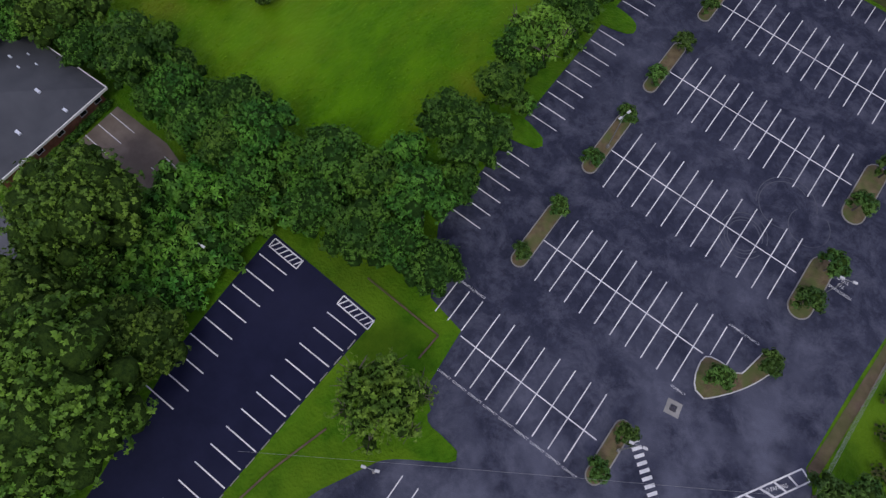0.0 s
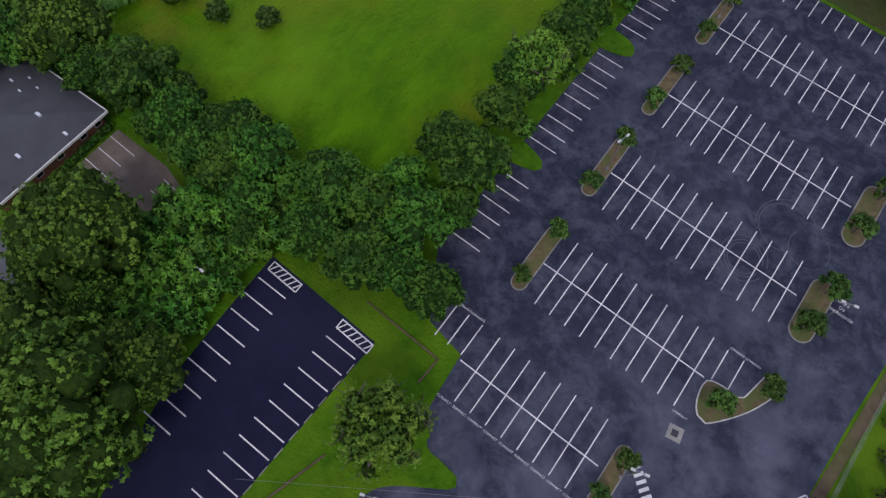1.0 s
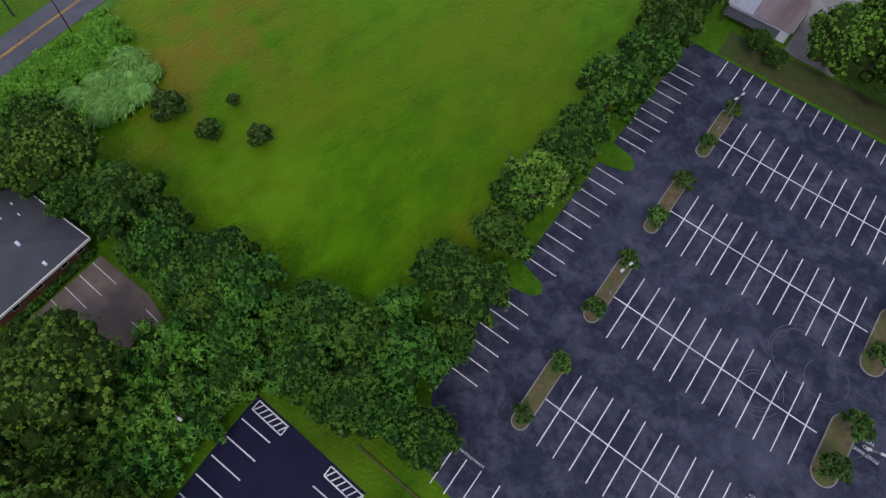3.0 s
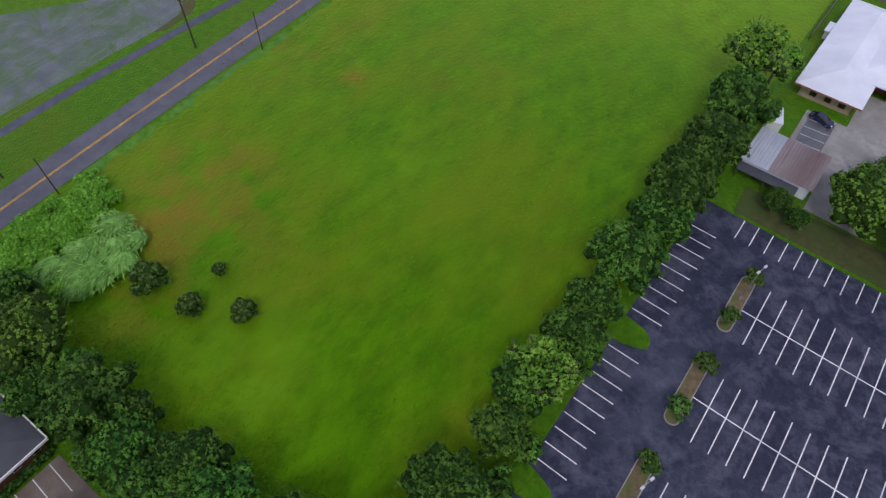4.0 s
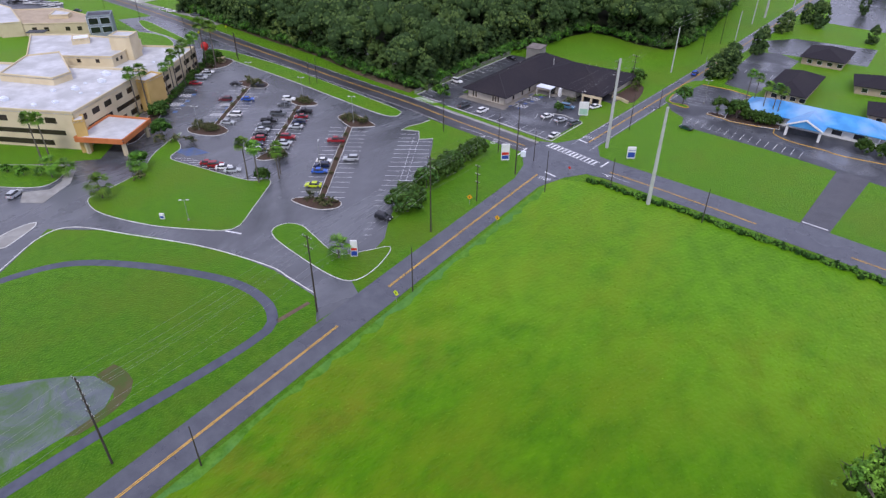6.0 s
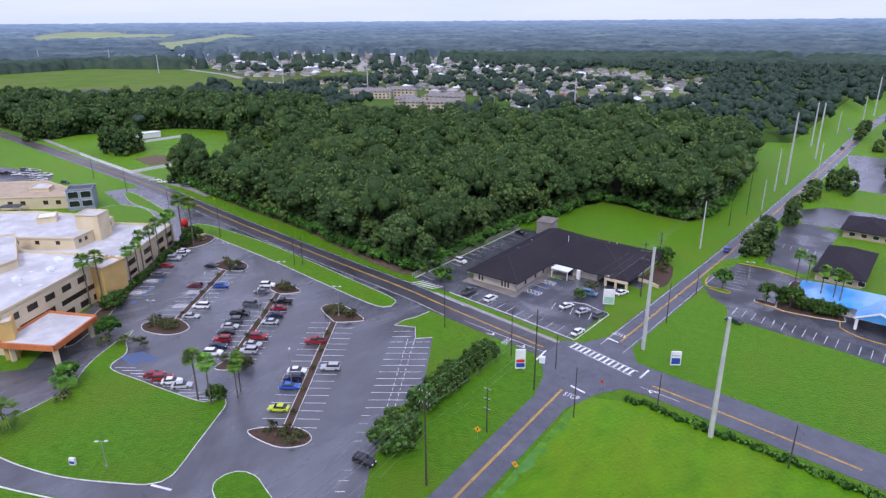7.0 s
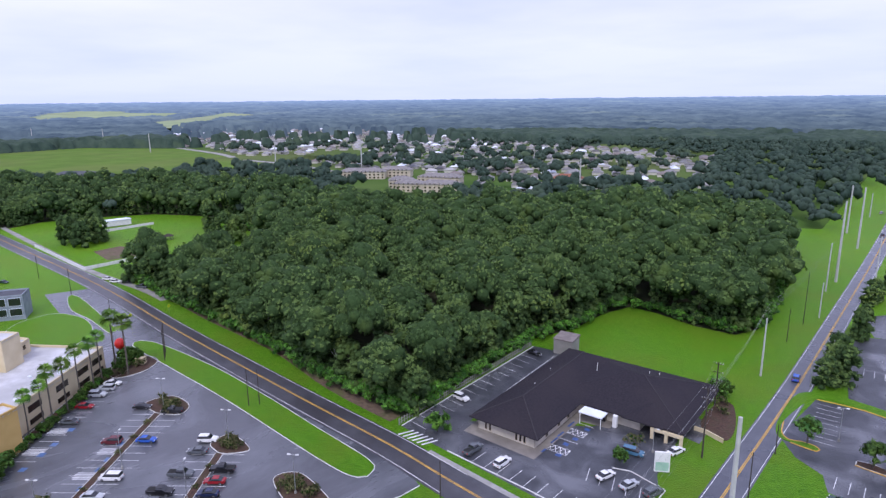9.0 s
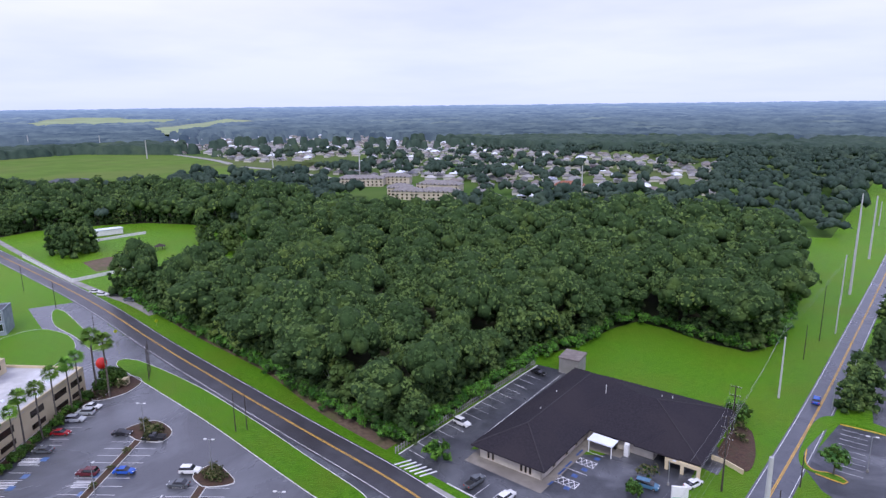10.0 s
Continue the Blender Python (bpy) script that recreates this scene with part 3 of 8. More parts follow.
# ---- hospital car park ----
sheet("car_park_1", [(-205, 62), (-191.6, 89.8), (-205.3, 111.3), (-193, 119.9), (-180, 125.6), (-158, 132.9), (-144.7, 134.6), (-130, 133.7), (-124.2, 128), (-123.4, 140),
       (-129, 143), (-133.5, 159.9), (-137.6, 165.9), (-140.8, 171.7), (-147.9, 183), (-144, 187.2), (-145, 190.5), (-155.7, 207.4), (-159.4, 212.7), (-162.6, 209.5), (-166.7, 214.3), (-172.2, 211.8), (-172, 215.7), (-170.5, 218.9), (-169.5, 224.1), (-178, 228), (-205, 230), (-294, 236), (-330, 240), (-372, 246), (-380, 230), (-300, 214), (-262, 176), (-232, 140), (-262, 108), (-290, 95), (-260, 60)], 0.024, M_ASPHW, "wet grey asphalt car park of the hospital", "car park")


def green(name, pts, z=0.14, smooth=1.5, kerb=True, material=None, label="kerbed lawn of green grass", kerb_w=0.15):
    """A kerbed bed: the soil or grass inside and the kerb stone round it."""
    p = curve_pts(pts, smooth, True)
    area = sum(a[0] * b[1] - b[0] * a[1] for a, b in zip(p, p[1:] + p[:1]))
    if area < 0:
        p = p[::-1]
    bm = bmesh.new()
    prism(bm, p, 0.0, z)
    bed = tagged(part(name, bm, material or M_GRASS), label, "planting bed" if material else "lawn", kind="structure")
    if kerb:
        bm = bmesh.new()
        ribbon(bm, p, 0.02, -kerb_w, z + 0.03, 0.0, True)
        part("kerb", bm, M_KERB, bed, "pale concrete kerb")
    return bed


green("lawn_2", [(-229, 166), (-225.5, 162.3), (-218.7, 159), (-215, 153), (-203, 154.6), (-192.4, 156.5), (-183, 158.8), (-181.4, 162.2), (-178.4, 161.4), (-176.2, 158), (-171.3, 149.4), (-167.1, 141.7), (-168.2, 138.2), (-172, 135.4), (-185.4, 128.2), (-201.2, 123.6), (-210.4, 124.6), (-212, 128), (-214, 142), (-222, 152)])
green("lawn_3", [(-158.9, 146.2), (-157.8, 149.8), (-154, 151.2), (-148.7, 150), (-138, 147.8), (-133.6, 152.5), (-129.7, 157.7), (-127, 150), (-127.4, 143.4), (-131.7, 141.2), (-142.2, 141.6), (-155.3, 143.4)])
green("lawn_4", [(-294.7, 225), (-292.4, 230.4), (-260, 231.6), (-230, 229.4), (-205, 226.6), (-185, 224.4), (-181.2, 221.6), (-182.4, 218.2), (-194, 217.8), (-237, 221.6), (-270, 223.4)], label="long grass verge with a pale kerb")
strip("kerb_6", [(-169.5, 224.1), (-170.5, 218.9), (-172, 215.7), (-172.2, 211.8), (-166.7, 214.3), (-162.6, 209.5), (-159.4, 212.7)], 0.1, -0.1, 0.15, M_KERB, "white kerb round the grass tongue", "kerb", 40.0, 0.15)
green("lawn_6", [(-350, 209), (-351, 222), (-340, 226.4), (-329, 226), (-318, 222), (-312, 215), (-308, 205.5), (-317, 198), (-335, 199)], label="round lawn beside the hospital drive")
green("lawn_7", [(-368, 234.6), (-364.6, 237.2), (-329.3, 231.6), (-312.6, 228.2), (-312.2, 225.6), (-331.6, 227.7), (-349.9, 228.4)], label="narrow lawn between drive and road")
strip("soil_strip_2", [(-335, 260.4), (-296, 255.2), (-253, 251.6), (-218, 244.2), (-192, 241.6)], 1.9, -1.9, 0.05, M_SOIL, "bare soil along the foot of the wood", "ground")
strip("pavement_2", [(-560, 270), (-490, 264.4), (-405, 258), (-352, 258), (-330, 256)], 1.6, -1.6, 0.05, M_CONC, "pale concrete pavement along the far road", "pavement")
strip("kerb_2", [(-172.6, 238), (-150, 236.6), (-128.2, 234.4), (-127, 253.6), (-135.2, 255.8), (-139, 254.6)], 0.14, -0.14, 0.17, M_KERB, "white kerb round the bank car park", "kerb", 50.0, 0.16)
M_FADED = mat("faded blue paint", (0.03, 0.06, 0.16), (0.06, 0.12, 0.34), 0.9, rough=0.6)
for k, (x, y) in enumerate(((-152.2, 256.4), (-151.4, 259.8), (-150.9, 265.4), (-151.6, 251.4))):
    sheet("disabled_mark_%d" % (k + 1), [(x, y), (x + 1.3, y), (x + 1.3, y + 1.2), (x, y + 1.2)], 0.041, M_FADED, "blue painted square of a disabled bay", "road marking", 0.008)
for k, (y0, y1) in enumerate(((250.6, 252.4), (255.2, 258.4), (258.9, 261.6), (264.4, 267.4))):
    sheet("disabled_strip_%d" % (k + 1), [(-154.9, y0), (-154.4, y0), (-154.2, y1), (-154.7, y1)], 0.06, M_FADED, "blue painted strip at a bay head", "road marking", 0.02)
sheet("disabled_bay_2", [(-219.5, 156.6), (-212, 157), (-208.6, 162.6), (-216, 162)], 0.033, mat("worn blue paint", (0.05, 0.10, 0.25), (0.09, 0.11, 0.16), 0.5, rough=0.5), "worn blue disabled bays by the lawn", "road marking", 0.006)


def d_hosp(bm):
    z = 0.04
    u, n = HU, HN

    def seg(o, a0, a1, w=0.12):
        line(bm, o[0] + n[0] * a0, o[1] + n[1] * a0, o[0] + n[0] * a1, o[1] + n[1] * a1, w, z)
    for (bx, by), (ex, ey), lo, hi in HROWS:
        L = math.hypot(ex - bx, ey - by)
        k = int(L / 2.75)
        for i in range(k + 1):
            o = (bx + (ex - bx) * i / k, by + (ey - by) * i / k)
            seg(o, lo, hi)
    for cx, cy in ((-253.4, 177.2), (-258.6, 184.6), (-233.6, 180.2), (-239.0, 188.0)):
        for k in range(5):
            o = (cx + u[0] * k * 0.55, cy + u[1] * k * 0.55)
            seg(o, 0.4 - 0.35 * (k % 2), 5.2, 0.26)
    line(bm, -177, 141, -180.5, 138.6, 0.5, z)
    line(bm, -163.6, 139.6, -168, 138, 0.5, z)


# direction along the hospital's front, and out of it
HU, HN = (-0.575, 0.818), (0.818, 0.575)
HROWS = [((-160.6, 164.4), (-187, 202.4), -6.4, -1.0), ((-160.6, 164.4), (-187, 202.4), 1.0, 6.4), ((-193.6, 173.8), (-215, 205), -6.4, -1.0), ((-193.6, 173.8), (-215, 205), 1.0, 6.4),
         ((-225, 177), (-244.6, 206), -6.4, -1.0), ((-225, 177), (-244.6, 206), 1.0, 6.4), ((-251.6, 175.2), (-272.6, 204.6), 0.4, 5.6), ((-214.4, 153.6), (-186, 158), 0.4, 5.6)]
paint("bay_line_1", M_WHITE, "thin white bay lines of the hospital car park", d_hosp)


def d_rest(bm):
    z = 0.04
    for i in range(13):
        x, y = -170 + 1.5 * i, 209 - 2.47 * i
        n = 5.2 if i in (0, 1, 12) else 10.9
        line(bm, x, y, x + 0.8 * n, y + 0.6 * n, 0.12, z)
    for ox, oy in ((0, 0), (1.45, 1.05)):
        for k in range(15):
            x, y = -164.2 + ox + 1.09 * k, 208.3 + oy - 1.77 * k
            line(bm, x, y, x + 0.6, y - 0.97, 0.11, z)
    for k in range(9):
        if k not in (4, 5):
            x, y = -150.7 + 1.5 * k, 176.8 - 2.4 * k
            line(bm, x, y, x + 1.6, y + 1.2, 0.11, z)


paint("bay_line_2", M_WHITE, "white bay lines beside the hedge", d_rest)

def d_blue(bm):
    for x, y in ((-248.6, 173.6), (-251.6, 178.6), (-253.8, 182.2), (-257.6, 187.6), (-230.4, 178.4), (-234.2, 184), (-236.6, 187), (-240.6, 192)):
        m = pose(x + 2.4, y + 1.7, 0, 0, 0, 35)
        bm.faces.new([bm.verts.new(m @ Vector(p)) for p in ((-.8, -.8, .042), (.8, -.8, .042), (.8, .8, .042), (-.8, .8, .042))])


paint("disabled_mark", M_BLUE, "blue painted squares of disabled bays", d_blue)

# divider beds between the rows
for i, (a, b) in enumerate([((-160.4, 164.1), (-187.4, 202.9)), ((-193.4, 173.5), (-215.2, 205.6)), ((-224.6, 176.8), (-245.1, 206.7))]):
    bm = bmesh.new()
    ribbon(bm, [a, b], 0.95, -0.95, 0.12, 0.0)
    bed = tagged(part("divider_bed", bm, M_MULCH), "narrow mulch bed between parking rows", "planting bed", "divider beds", "structure")
    bm = bmesh.new()
    for s in (-1, 1):
        ribbon(bm, [a, b], s * 0.95 + 0.07, s * 0.95 - 0.07, 0.16, 0.0)
    part("kerb", bm, M_KERB, bed, "pale concrete kerb")
green("island_1", [(-166.3, 158.6), (-157.6, 159), (-153.4, 162.6), (-154.2, 165.4), (-159.6, 165)], 0.15, 0.8, material=M_MULCH, label="mulched end island with a white kerb")
green("island_2", [(-196.9, 207), (-193.6, 211.6), (-182, 209.4), (-182, 207.3), (-186.4, 203.4), (-188.4, 203.4)], 0.15, 0.8, material=M_MULCH, label="mulched end island with a white kerb")
green("island_3", [(-193.6, 168.6), (-190, 170.2), (-187.8, 175.6), (-190, 176), (-194, 174.5)], 0.15, 0.8, material=M_MULCH, label="mulched end island with a white kerb")
green("island_4", [(-220.5, 206.7), (-220, 211.9), (-211.4, 211), (-211, 209.2), (-214.2, 206), (-216.4, 205.6)], 0.15, 0.8, material=M_MULCH, label="mulched end island with a white kerb")
green("island_5", [(-230.4, 170.4), (-226, 168), (-218.2, 171), (-217.2, 176), (-223, 177.4), (-226.4, 176.6)], 0.15, 0.8, material=M_MULCH, label="mulched end island with shrubs")
green("island_6", [(-252.8, 207.2), (-250.6, 213.8), (-242.2, 213.8), (-239.6, 209.8), (-244, 207), (-246.5, 206.4)], 0.15, 0.8, material=M_MULCH, label="mulched end island with shrubs")
green("island_7", [(-287, 216), (-276, 209.5), (-272.6, 217), (-277, 224), (-286, 222)], 0.15, 1.0, material=M_MULCH, label="planted bed at the building's corner")
green("bed_1", [(-238, 152.4), (-234.6, 152.8), (-243.4, 166), (-252.4, 174.9), (-261.4, 185.3), (-273.6, 203.2), (-277, 214), (-284, 213), (-267, 189), (-252, 170)], 0.12, 1.5, material=M_MULCH, label="planting strip along the hospital front")
green("bed_4", [(-129, 287.5), (-128, 300), (-124.5, 300), (-121.4, 289), (-121.7, 281.1), (-127.3, 283.2)], 0.1, 1.5, False, material=M_MULCH, label="reddish mulch bed at the bank's end")
strip("low_wall", [(-129.2, 281.6), (-126.2, 281.4), (-122, 279.6)], 0.15, -0.15, 1.1, M_CREAM, "low pale wall beside the drive-through", "wall", 40.0, 1.1)
green("bed_2", [(-262, 112), (-236, 131), (-231, 128), (-229, 121), (-240, 113), (-256, 106)], 0.12, 1.5, label="planted lawn before the hospital wall")

# ---- bank ----
sheet("car_park_2", [(-188.6, 240), (-180, 238.6), (-129.2, 233.8), (-128, 252.5), (-130.2, 258), (-131, 277), (-126.4, 276), (-126, 287), (-136, 289), (-150, 268), (-176, 252), (-176, 304), (-186.4, 303)], 0.03, M_ASPHB, "wet black asphalt car park round a bank", "car park")
sheet("pavement_1", [(-176, 236.0), (-168, 235.2), (-131, 231.6), (-131, 230.2), (-168, 233.8), (-176, 234.6)], 0.045, M_CONC, "pale concrete pavement beside the road", "pavement")


def d_bank(bm):
    z = 0.044
    for i in range(11):
        x, y = -165.5 + i * 3.45, 237.9 - i * 0.36
        line(bm, x, y, x + 0.5, y + 5.2, 0.12, z)
    for i in range(16):
        y = 243 + i * 3.7
        line(bm, -188.0 + 0.04 * (y - 240), y, -182.6 + 0.04 * (y - 240), y - 0.6, 0.12, z)
    for i in range(6):
        x = -143 + i * 2.9
        line(bm, x, 251.6, x + 1.2, 247, 0.12, z)
    for y0 in (252.6, 261.8):
        line(bm, -155, y0, -149.6, y0 + .1, .14, z); line(bm, -154.6, y0 + 2.4, -149.4, y0 + 2.5, .14, z)
        line(bm, -149.5, y0, -149.4, y0 + 2.5, .14, z)
        for k in range(4):
            line(bm, -154.6 + k * 1.3, y0, -153.3 + k * 1.3, y0 + 2.4, .14, z)
            line(bm, -153.3 + k * 1.3, y0, -154.6 + k * 1.3, y0 + 2.4, .14, z)
    line(bm, -154.6, 258.6, -149.4, 258.7, .14, z); line(bm, -154, 267.6, -149.2, 267.6, .14, z)
    for k in range(6):
        line(bm, -186.5 + k * 1.5, 236.4, -184.6 + k * 1.5, 240.2, 0.5, z)
    line(bm, -177, 254, -177, 300, 0.14, z)


paint("bay_line_3", M_WHITE, "white bay lines of the bank car park", d_bank)

# ---- main car park ----
sheet("car_park_3", [(-18.2, 113.9), (-18.2, 46), (-18.2, 30), (-12, 20), (-5.3, 18.8), (-4.4, 9), (-2, 7.2), (-3, -1), (-8, -10), (-16, -30), (-16, -60), (60, -60), (60, 10), (46.9, 31.8), (45.4, 33), (46, 46), (47.2, 60), (49, 90), (50, 113.9)], 0.03, M_ASPH, "patched wet asphalt of a large empty car park", "car park")
sheet("car_park_4", [(-37.8, 13.4), (-16.6, 12.6), (-17.6, -5), (-18.6, -22), (-21.5, -70), (-29, -70), (-31, -40), (-33.4, -25.8), (-35.4, -16), (-37.1, -8), (-37.6, 3)], 0.032, M_ASPHN, "fresh black asphalt of a smaller car park", "car park")
sheet("grass_tongue_1", [(-4.6, 9), (-1.5, 5.8), (0.8, 5.5), (4.3, 5.1), (4.9, 4.1), (4.2, 3.2), (-2.3, -1), (-8, -6), (-9, 4)], 0.16, M_GRASS, "green grass tongue between the car parks", "lawn", 0.16, 1.0)
sheet("grass_tongue_2", [(-19, 53.6), (-13.6, 52.6), (-12.8, 51.4), (-13.6, 50.2), (-19, 49.4)], 0.16, M_GRASS, "small rounded grass tongue at the bays' end", "lawn", 0.16, 0.8)
sheet("grass_tongue_3", [(-19, 82.8), (-14.2, 82.6), (-12.6, 81), (-13.4, 79.3), (-19, 78.4)], 0.16, M_GRASS, "small rounded grass tongue at the bays' end", "lawn", 0.16, 0.8)
# ---- bay lines of the main car park ----
def d_main(bm):
    z, w = 0.036, 0.18
    for x0, n, ya, yb, yc, c0, c1 in ((-2.1, 8, 13.0, 24.3, 18.15, -4.9, 19.4), (-0.85, 10, 31.7, 44.05, 37.95, -3.6, 25.6), (-0.8, 12, 51.3, 63.6, 57.85, -3.5, 31.2),
                                      (-0.7, 12, 70.7, 82.75, 77.2, -3.4, 31.8), (-0.6, 12, 90.1, 102.2, 95.85, -3.1, 31)):
        for i in range(n):
            x = x0 + i * 2.755
            line(bm, x, ya, x, yb, w, z)
        line(bm, c0, yc, c1, yc, w * 1.1, z + 0.003)
    for x in (-10.2, -7.85, -5.3):
        line(bm, x, 18.8, x, 24.3, w, z)
    for x in (26.6, 29.3):
        line(bm, x, 38.4, x, 43.7, w, z)
    y = 33.4
    while y < 107:
        if not (48.6 < y < 54 or 78 < y < 83.5):
            line(bm, -17.9, y, -12.5, y, w, z)
        y += 2.72
    for i in range(20):
        x = -9.9 + i * 2.7
        line(bm, x, 108.9, x, 113.7, w, z)
    # walkway bars
    a, d = Vector((23.8, 21.3)), Vector((6.4, -4.9)).normalized()
    n = Vector((-d.y, d.x))
    for k in range(11):
        p = a + d * (k * 1.02)
        line(bm, p.x - n.x * 0.75, p.y - n.y * 0.75, p.x + n.x * 0.75, p.y + n.y * 0.75, 0.5, z)
    # ladder marking at the gate
    p, q = Vector((33.5, 14.6)), Vector((45.0, 32.6))
    r, s = Vector((37.3, 17.0)), Vector((46.7, 31.8))
    line(bm, *p, *q, 0.25, z); line(bm, *r, *s, 0.25, z); line(bm, *q, *s, 0.25, z)
    for k in range(8):
        t = 0.12 + k * 0.11
        u, v = p.lerp(q, t), r.lerp(s, t)
        line(bm, *u, *v, 0.3, z)
    # lower bays
    for k in range(5):
        x = 0.2 + k * 2.75
        line(bm, x, -7.4, x - 0.1, -1.8, w, z)


paint("bay_line_4", M_WHITE, "white bay lines of the large car park", d_main)


def d_small(bm):
    z, w = 0.038, 0.20
    for k in range(9):
        y = 9.6 - k * 2.98
        line(bm, -37.3 + 0.02 * k, y, -31.7 + 0.02 * k, y - 0.02, w, z)
    for k in range(16):
        y = 9.0 - k * 2.93
        line(bm, -23.1 - 0.13 * k, y, -17.4 - 0.13 * k, y - 0.03, w, z)
    for x0, y0, x1, y1 in ((-37.0, 12.9, -31.2, 12.7), (-22.7, 12.35, -16.6, 12.1)):
        line(bm, x0, y0, x1, y1, w, z); line(bm, x0, y0 - 1.5, x1, y1 - 1.5, w, z)
        line(bm, x0, y0, x0, y0 - 1.5, w, z); line(bm, x1, y1, x1, y1 - 1.5, w, z)
        for k in range(6):
            x = x0 + 0.2 + k * (x1 - x0) / 6
            line(bm, x, y0 - 1.5, x + 0.8, y0 - 0.1, w, z)


paint("bay_line_5", M_WHITE, "crisp white bay lines on fresh asphalt", d_small)

for k in range(8):
    road_word("COMPACT", -3.4 + k * 2.755 + 2.65, 12.3, 0, 0.50, 1.0, 0.04)
road_word("COMPACT", -3.55, 12.3, 0, 0.50, 1.0, 0.04)
for x in (-9.0, -6.5):
    road_word("COMPACT", x, 24.9, 180, 0.50, 1.0, 0.04)
for x in (27.9, 30.6):
    road_word("COMPACT", x, 44.3, 180, 0.50, 1.0, 0.04)
road_word("COMPACT", 25.3, 31.1, 0, 0.50, 1.0, 0.04)

# long islands with kerbs
def capsule(x0, x1, y0, y1):
    r, c = (x1 - x0) / 2, (x0 + x1) / 2
    return [(c + r * math.cos(a), y1 - r + r * math.sin(a)) for a in np.linspace(0, math.pi, 9)] + [(c + r * math.cos(a), y0 + r + r * math.sin(a)) for a in np.linspace(math.pi, math.tau, 9)]


ISLANDS = [(-5.9, -3.5, 31.9, 44.2), (-5.7, -3.4, 51.9, 64.9), (-5.6, -3.4, 71.3, 83.5), (-5.5, -3.3, 90.4, 102.6), (20.4, 22.8, 12.9, 22.8), (32.3, 36.0, 51.4, 62.8), (32.4, 36.0, 70.8, 83.2), (32.4, 36.0, 90.2, 102.4)]
for k, (x0, x1, y0, y1) in enumerate(ISLANDS):
    bm = bmesh.new()
    prism(bm, capsule(x0, x1, y0, y1), 0.0, 0.16)
    isl = tagged(part("island_%d" % (k + 8), bm, M_ISL), "kerbed island of dry mulch and thin grass", "planting bed", "car park islands", "structure")
    bm = bmesh.new()
    ribbon(bm, capsule(x0, x1, y0, y1), 0.03, -0.16, 0.18, 0.0, True)
    part("kerb", bm, M_CONC, isl, "worn concrete kerb")
green("island_16", [(26.2, 37.7), (26.3, 34.6), (27.4, 32.7), (28.9, 32.4), (32.4, 36.4), (34.6, 40.3), (35.5, 43.4), (34.2, 44.4), (33.1, 43.8), (31.8, 38.9), (30.8, 38.2), (28.8, 38.4)], 0.16, 0.8, material=M_ISL, label="curved island of dry mulch with a worn kerb", kerb_w=0.16)

# soil strip, wire fence and rough bank along the eastern edge
sheet("soil_strip", [(45.6, 33), (46.6, 46), (47.6, 60), (50, 113), (52, 113), (49.4, 60), (48.2, 44), (47.6, 36), (47.2, 32)], 0.05, M_SOIL, "strip of bare brown mulch along the asphalt", "ground")

fence = empty("wire_fence", 0, 0, label="low wire mesh fence on thin steel posts", category="fence")
FL = [(47.9, 30), (48.1, 40), (48.6, 57), (50.6, 90)]
bm = bmesh.new()
for a, b in zip(FL, FL[1:]):
    for h in (0.25, 0.55, 0.9, 1.25):
        tube(bm, (*a, h), (*b, h), 0.02, n=4)
part("wire", bm, M_POLEG, fence)
for x, y in curve_pts(FL, 3.0):
    bm = bmesh.new(); tube(bm, (x, y, 0), (x, y, 1.3), 0.035, n=6); part("post", bm, M_POLEG, fence)

# drain in a concrete square
drain = empty("storm_drain", 26.0, 28.5, 0.03, 10, "square iron grate set in pale concrete", "drain")
bm = bmesh.new()
for a, b, c, d in ((-1.1, -1.1, 1.1, -0.5), (-1.1, 0.5, 1.1, 1.1), (-1.1, -0.5, -0.5, 0.5), (0.5, -0.5, 1.1, 0.5)):
    box(bm, a, b, -0.05, c, d, 0.02)
part("surround", bm, M_CONC, drain)
bm = bmesh.new()
for k in range(8):
    box(bm, -0.48 + k * 0.125, -0.5, -0.05, -0.41 + k * 0.125, 0.5, 0.0)
part("grate", bm, M_POLEW, drain)

# wheel stops of the small car park
bm = bmesh.new()
v = box(bm, -0.09, -0.85, 0, 0.09, 0.85, 0.13)
for q in v[4:]:
    q.co.x *= 0.7
stop = tagged(part("wheel_stop", bm, M_CONC), "concrete wheel stop at the end of a bay", "wheel stop", "wheel stops")
stop.matrix_basis = pose(-17.1, 7.5, 0.032)
for k in range(1, 15):
    copy_thing(stop, pose(-17.1 - 0.13 * k, 7.5 - k * 2.93, 0.032, 0, 0, -2))

# low timber edging in the grass
edging = empty("timber_edging", 0, 0, label="low brown timber edging through the grass", category="edging")
for a, b in (((-21.5, 16.6), (-7.6, 16.2)), ((-7.6, 16.2), (-7.9, 11.8)), ((-12.4, -3.5), (-15, -12)), ((-15, -12), (-17, -22))):
    bm = bmesh.new(); ribbon(bm, [a, b], 0.12, -0.12, 0.32, 0.0); part("board", bm, M_SOIL, edging)


# faint tyre rings
def ring(bm, x, y, r, a0, a1, w=0.16):
    n = 40
    pts = [(x + r * math.cos(radians(a0 + (a1 - a0) * k / n)), y + r * math.sin(radians(a0 + (a1 - a0) * k / n))) for k in range(n + 1)]
    ribbon(bm, pts, w / 2, -w / 2, 0.034)


M_TRACK = mat("pale tyre track", (0.060, 0.065, 0.090), (0.100, 0.105, 0.135), 1.5, rough=0.7, grit=0.7)


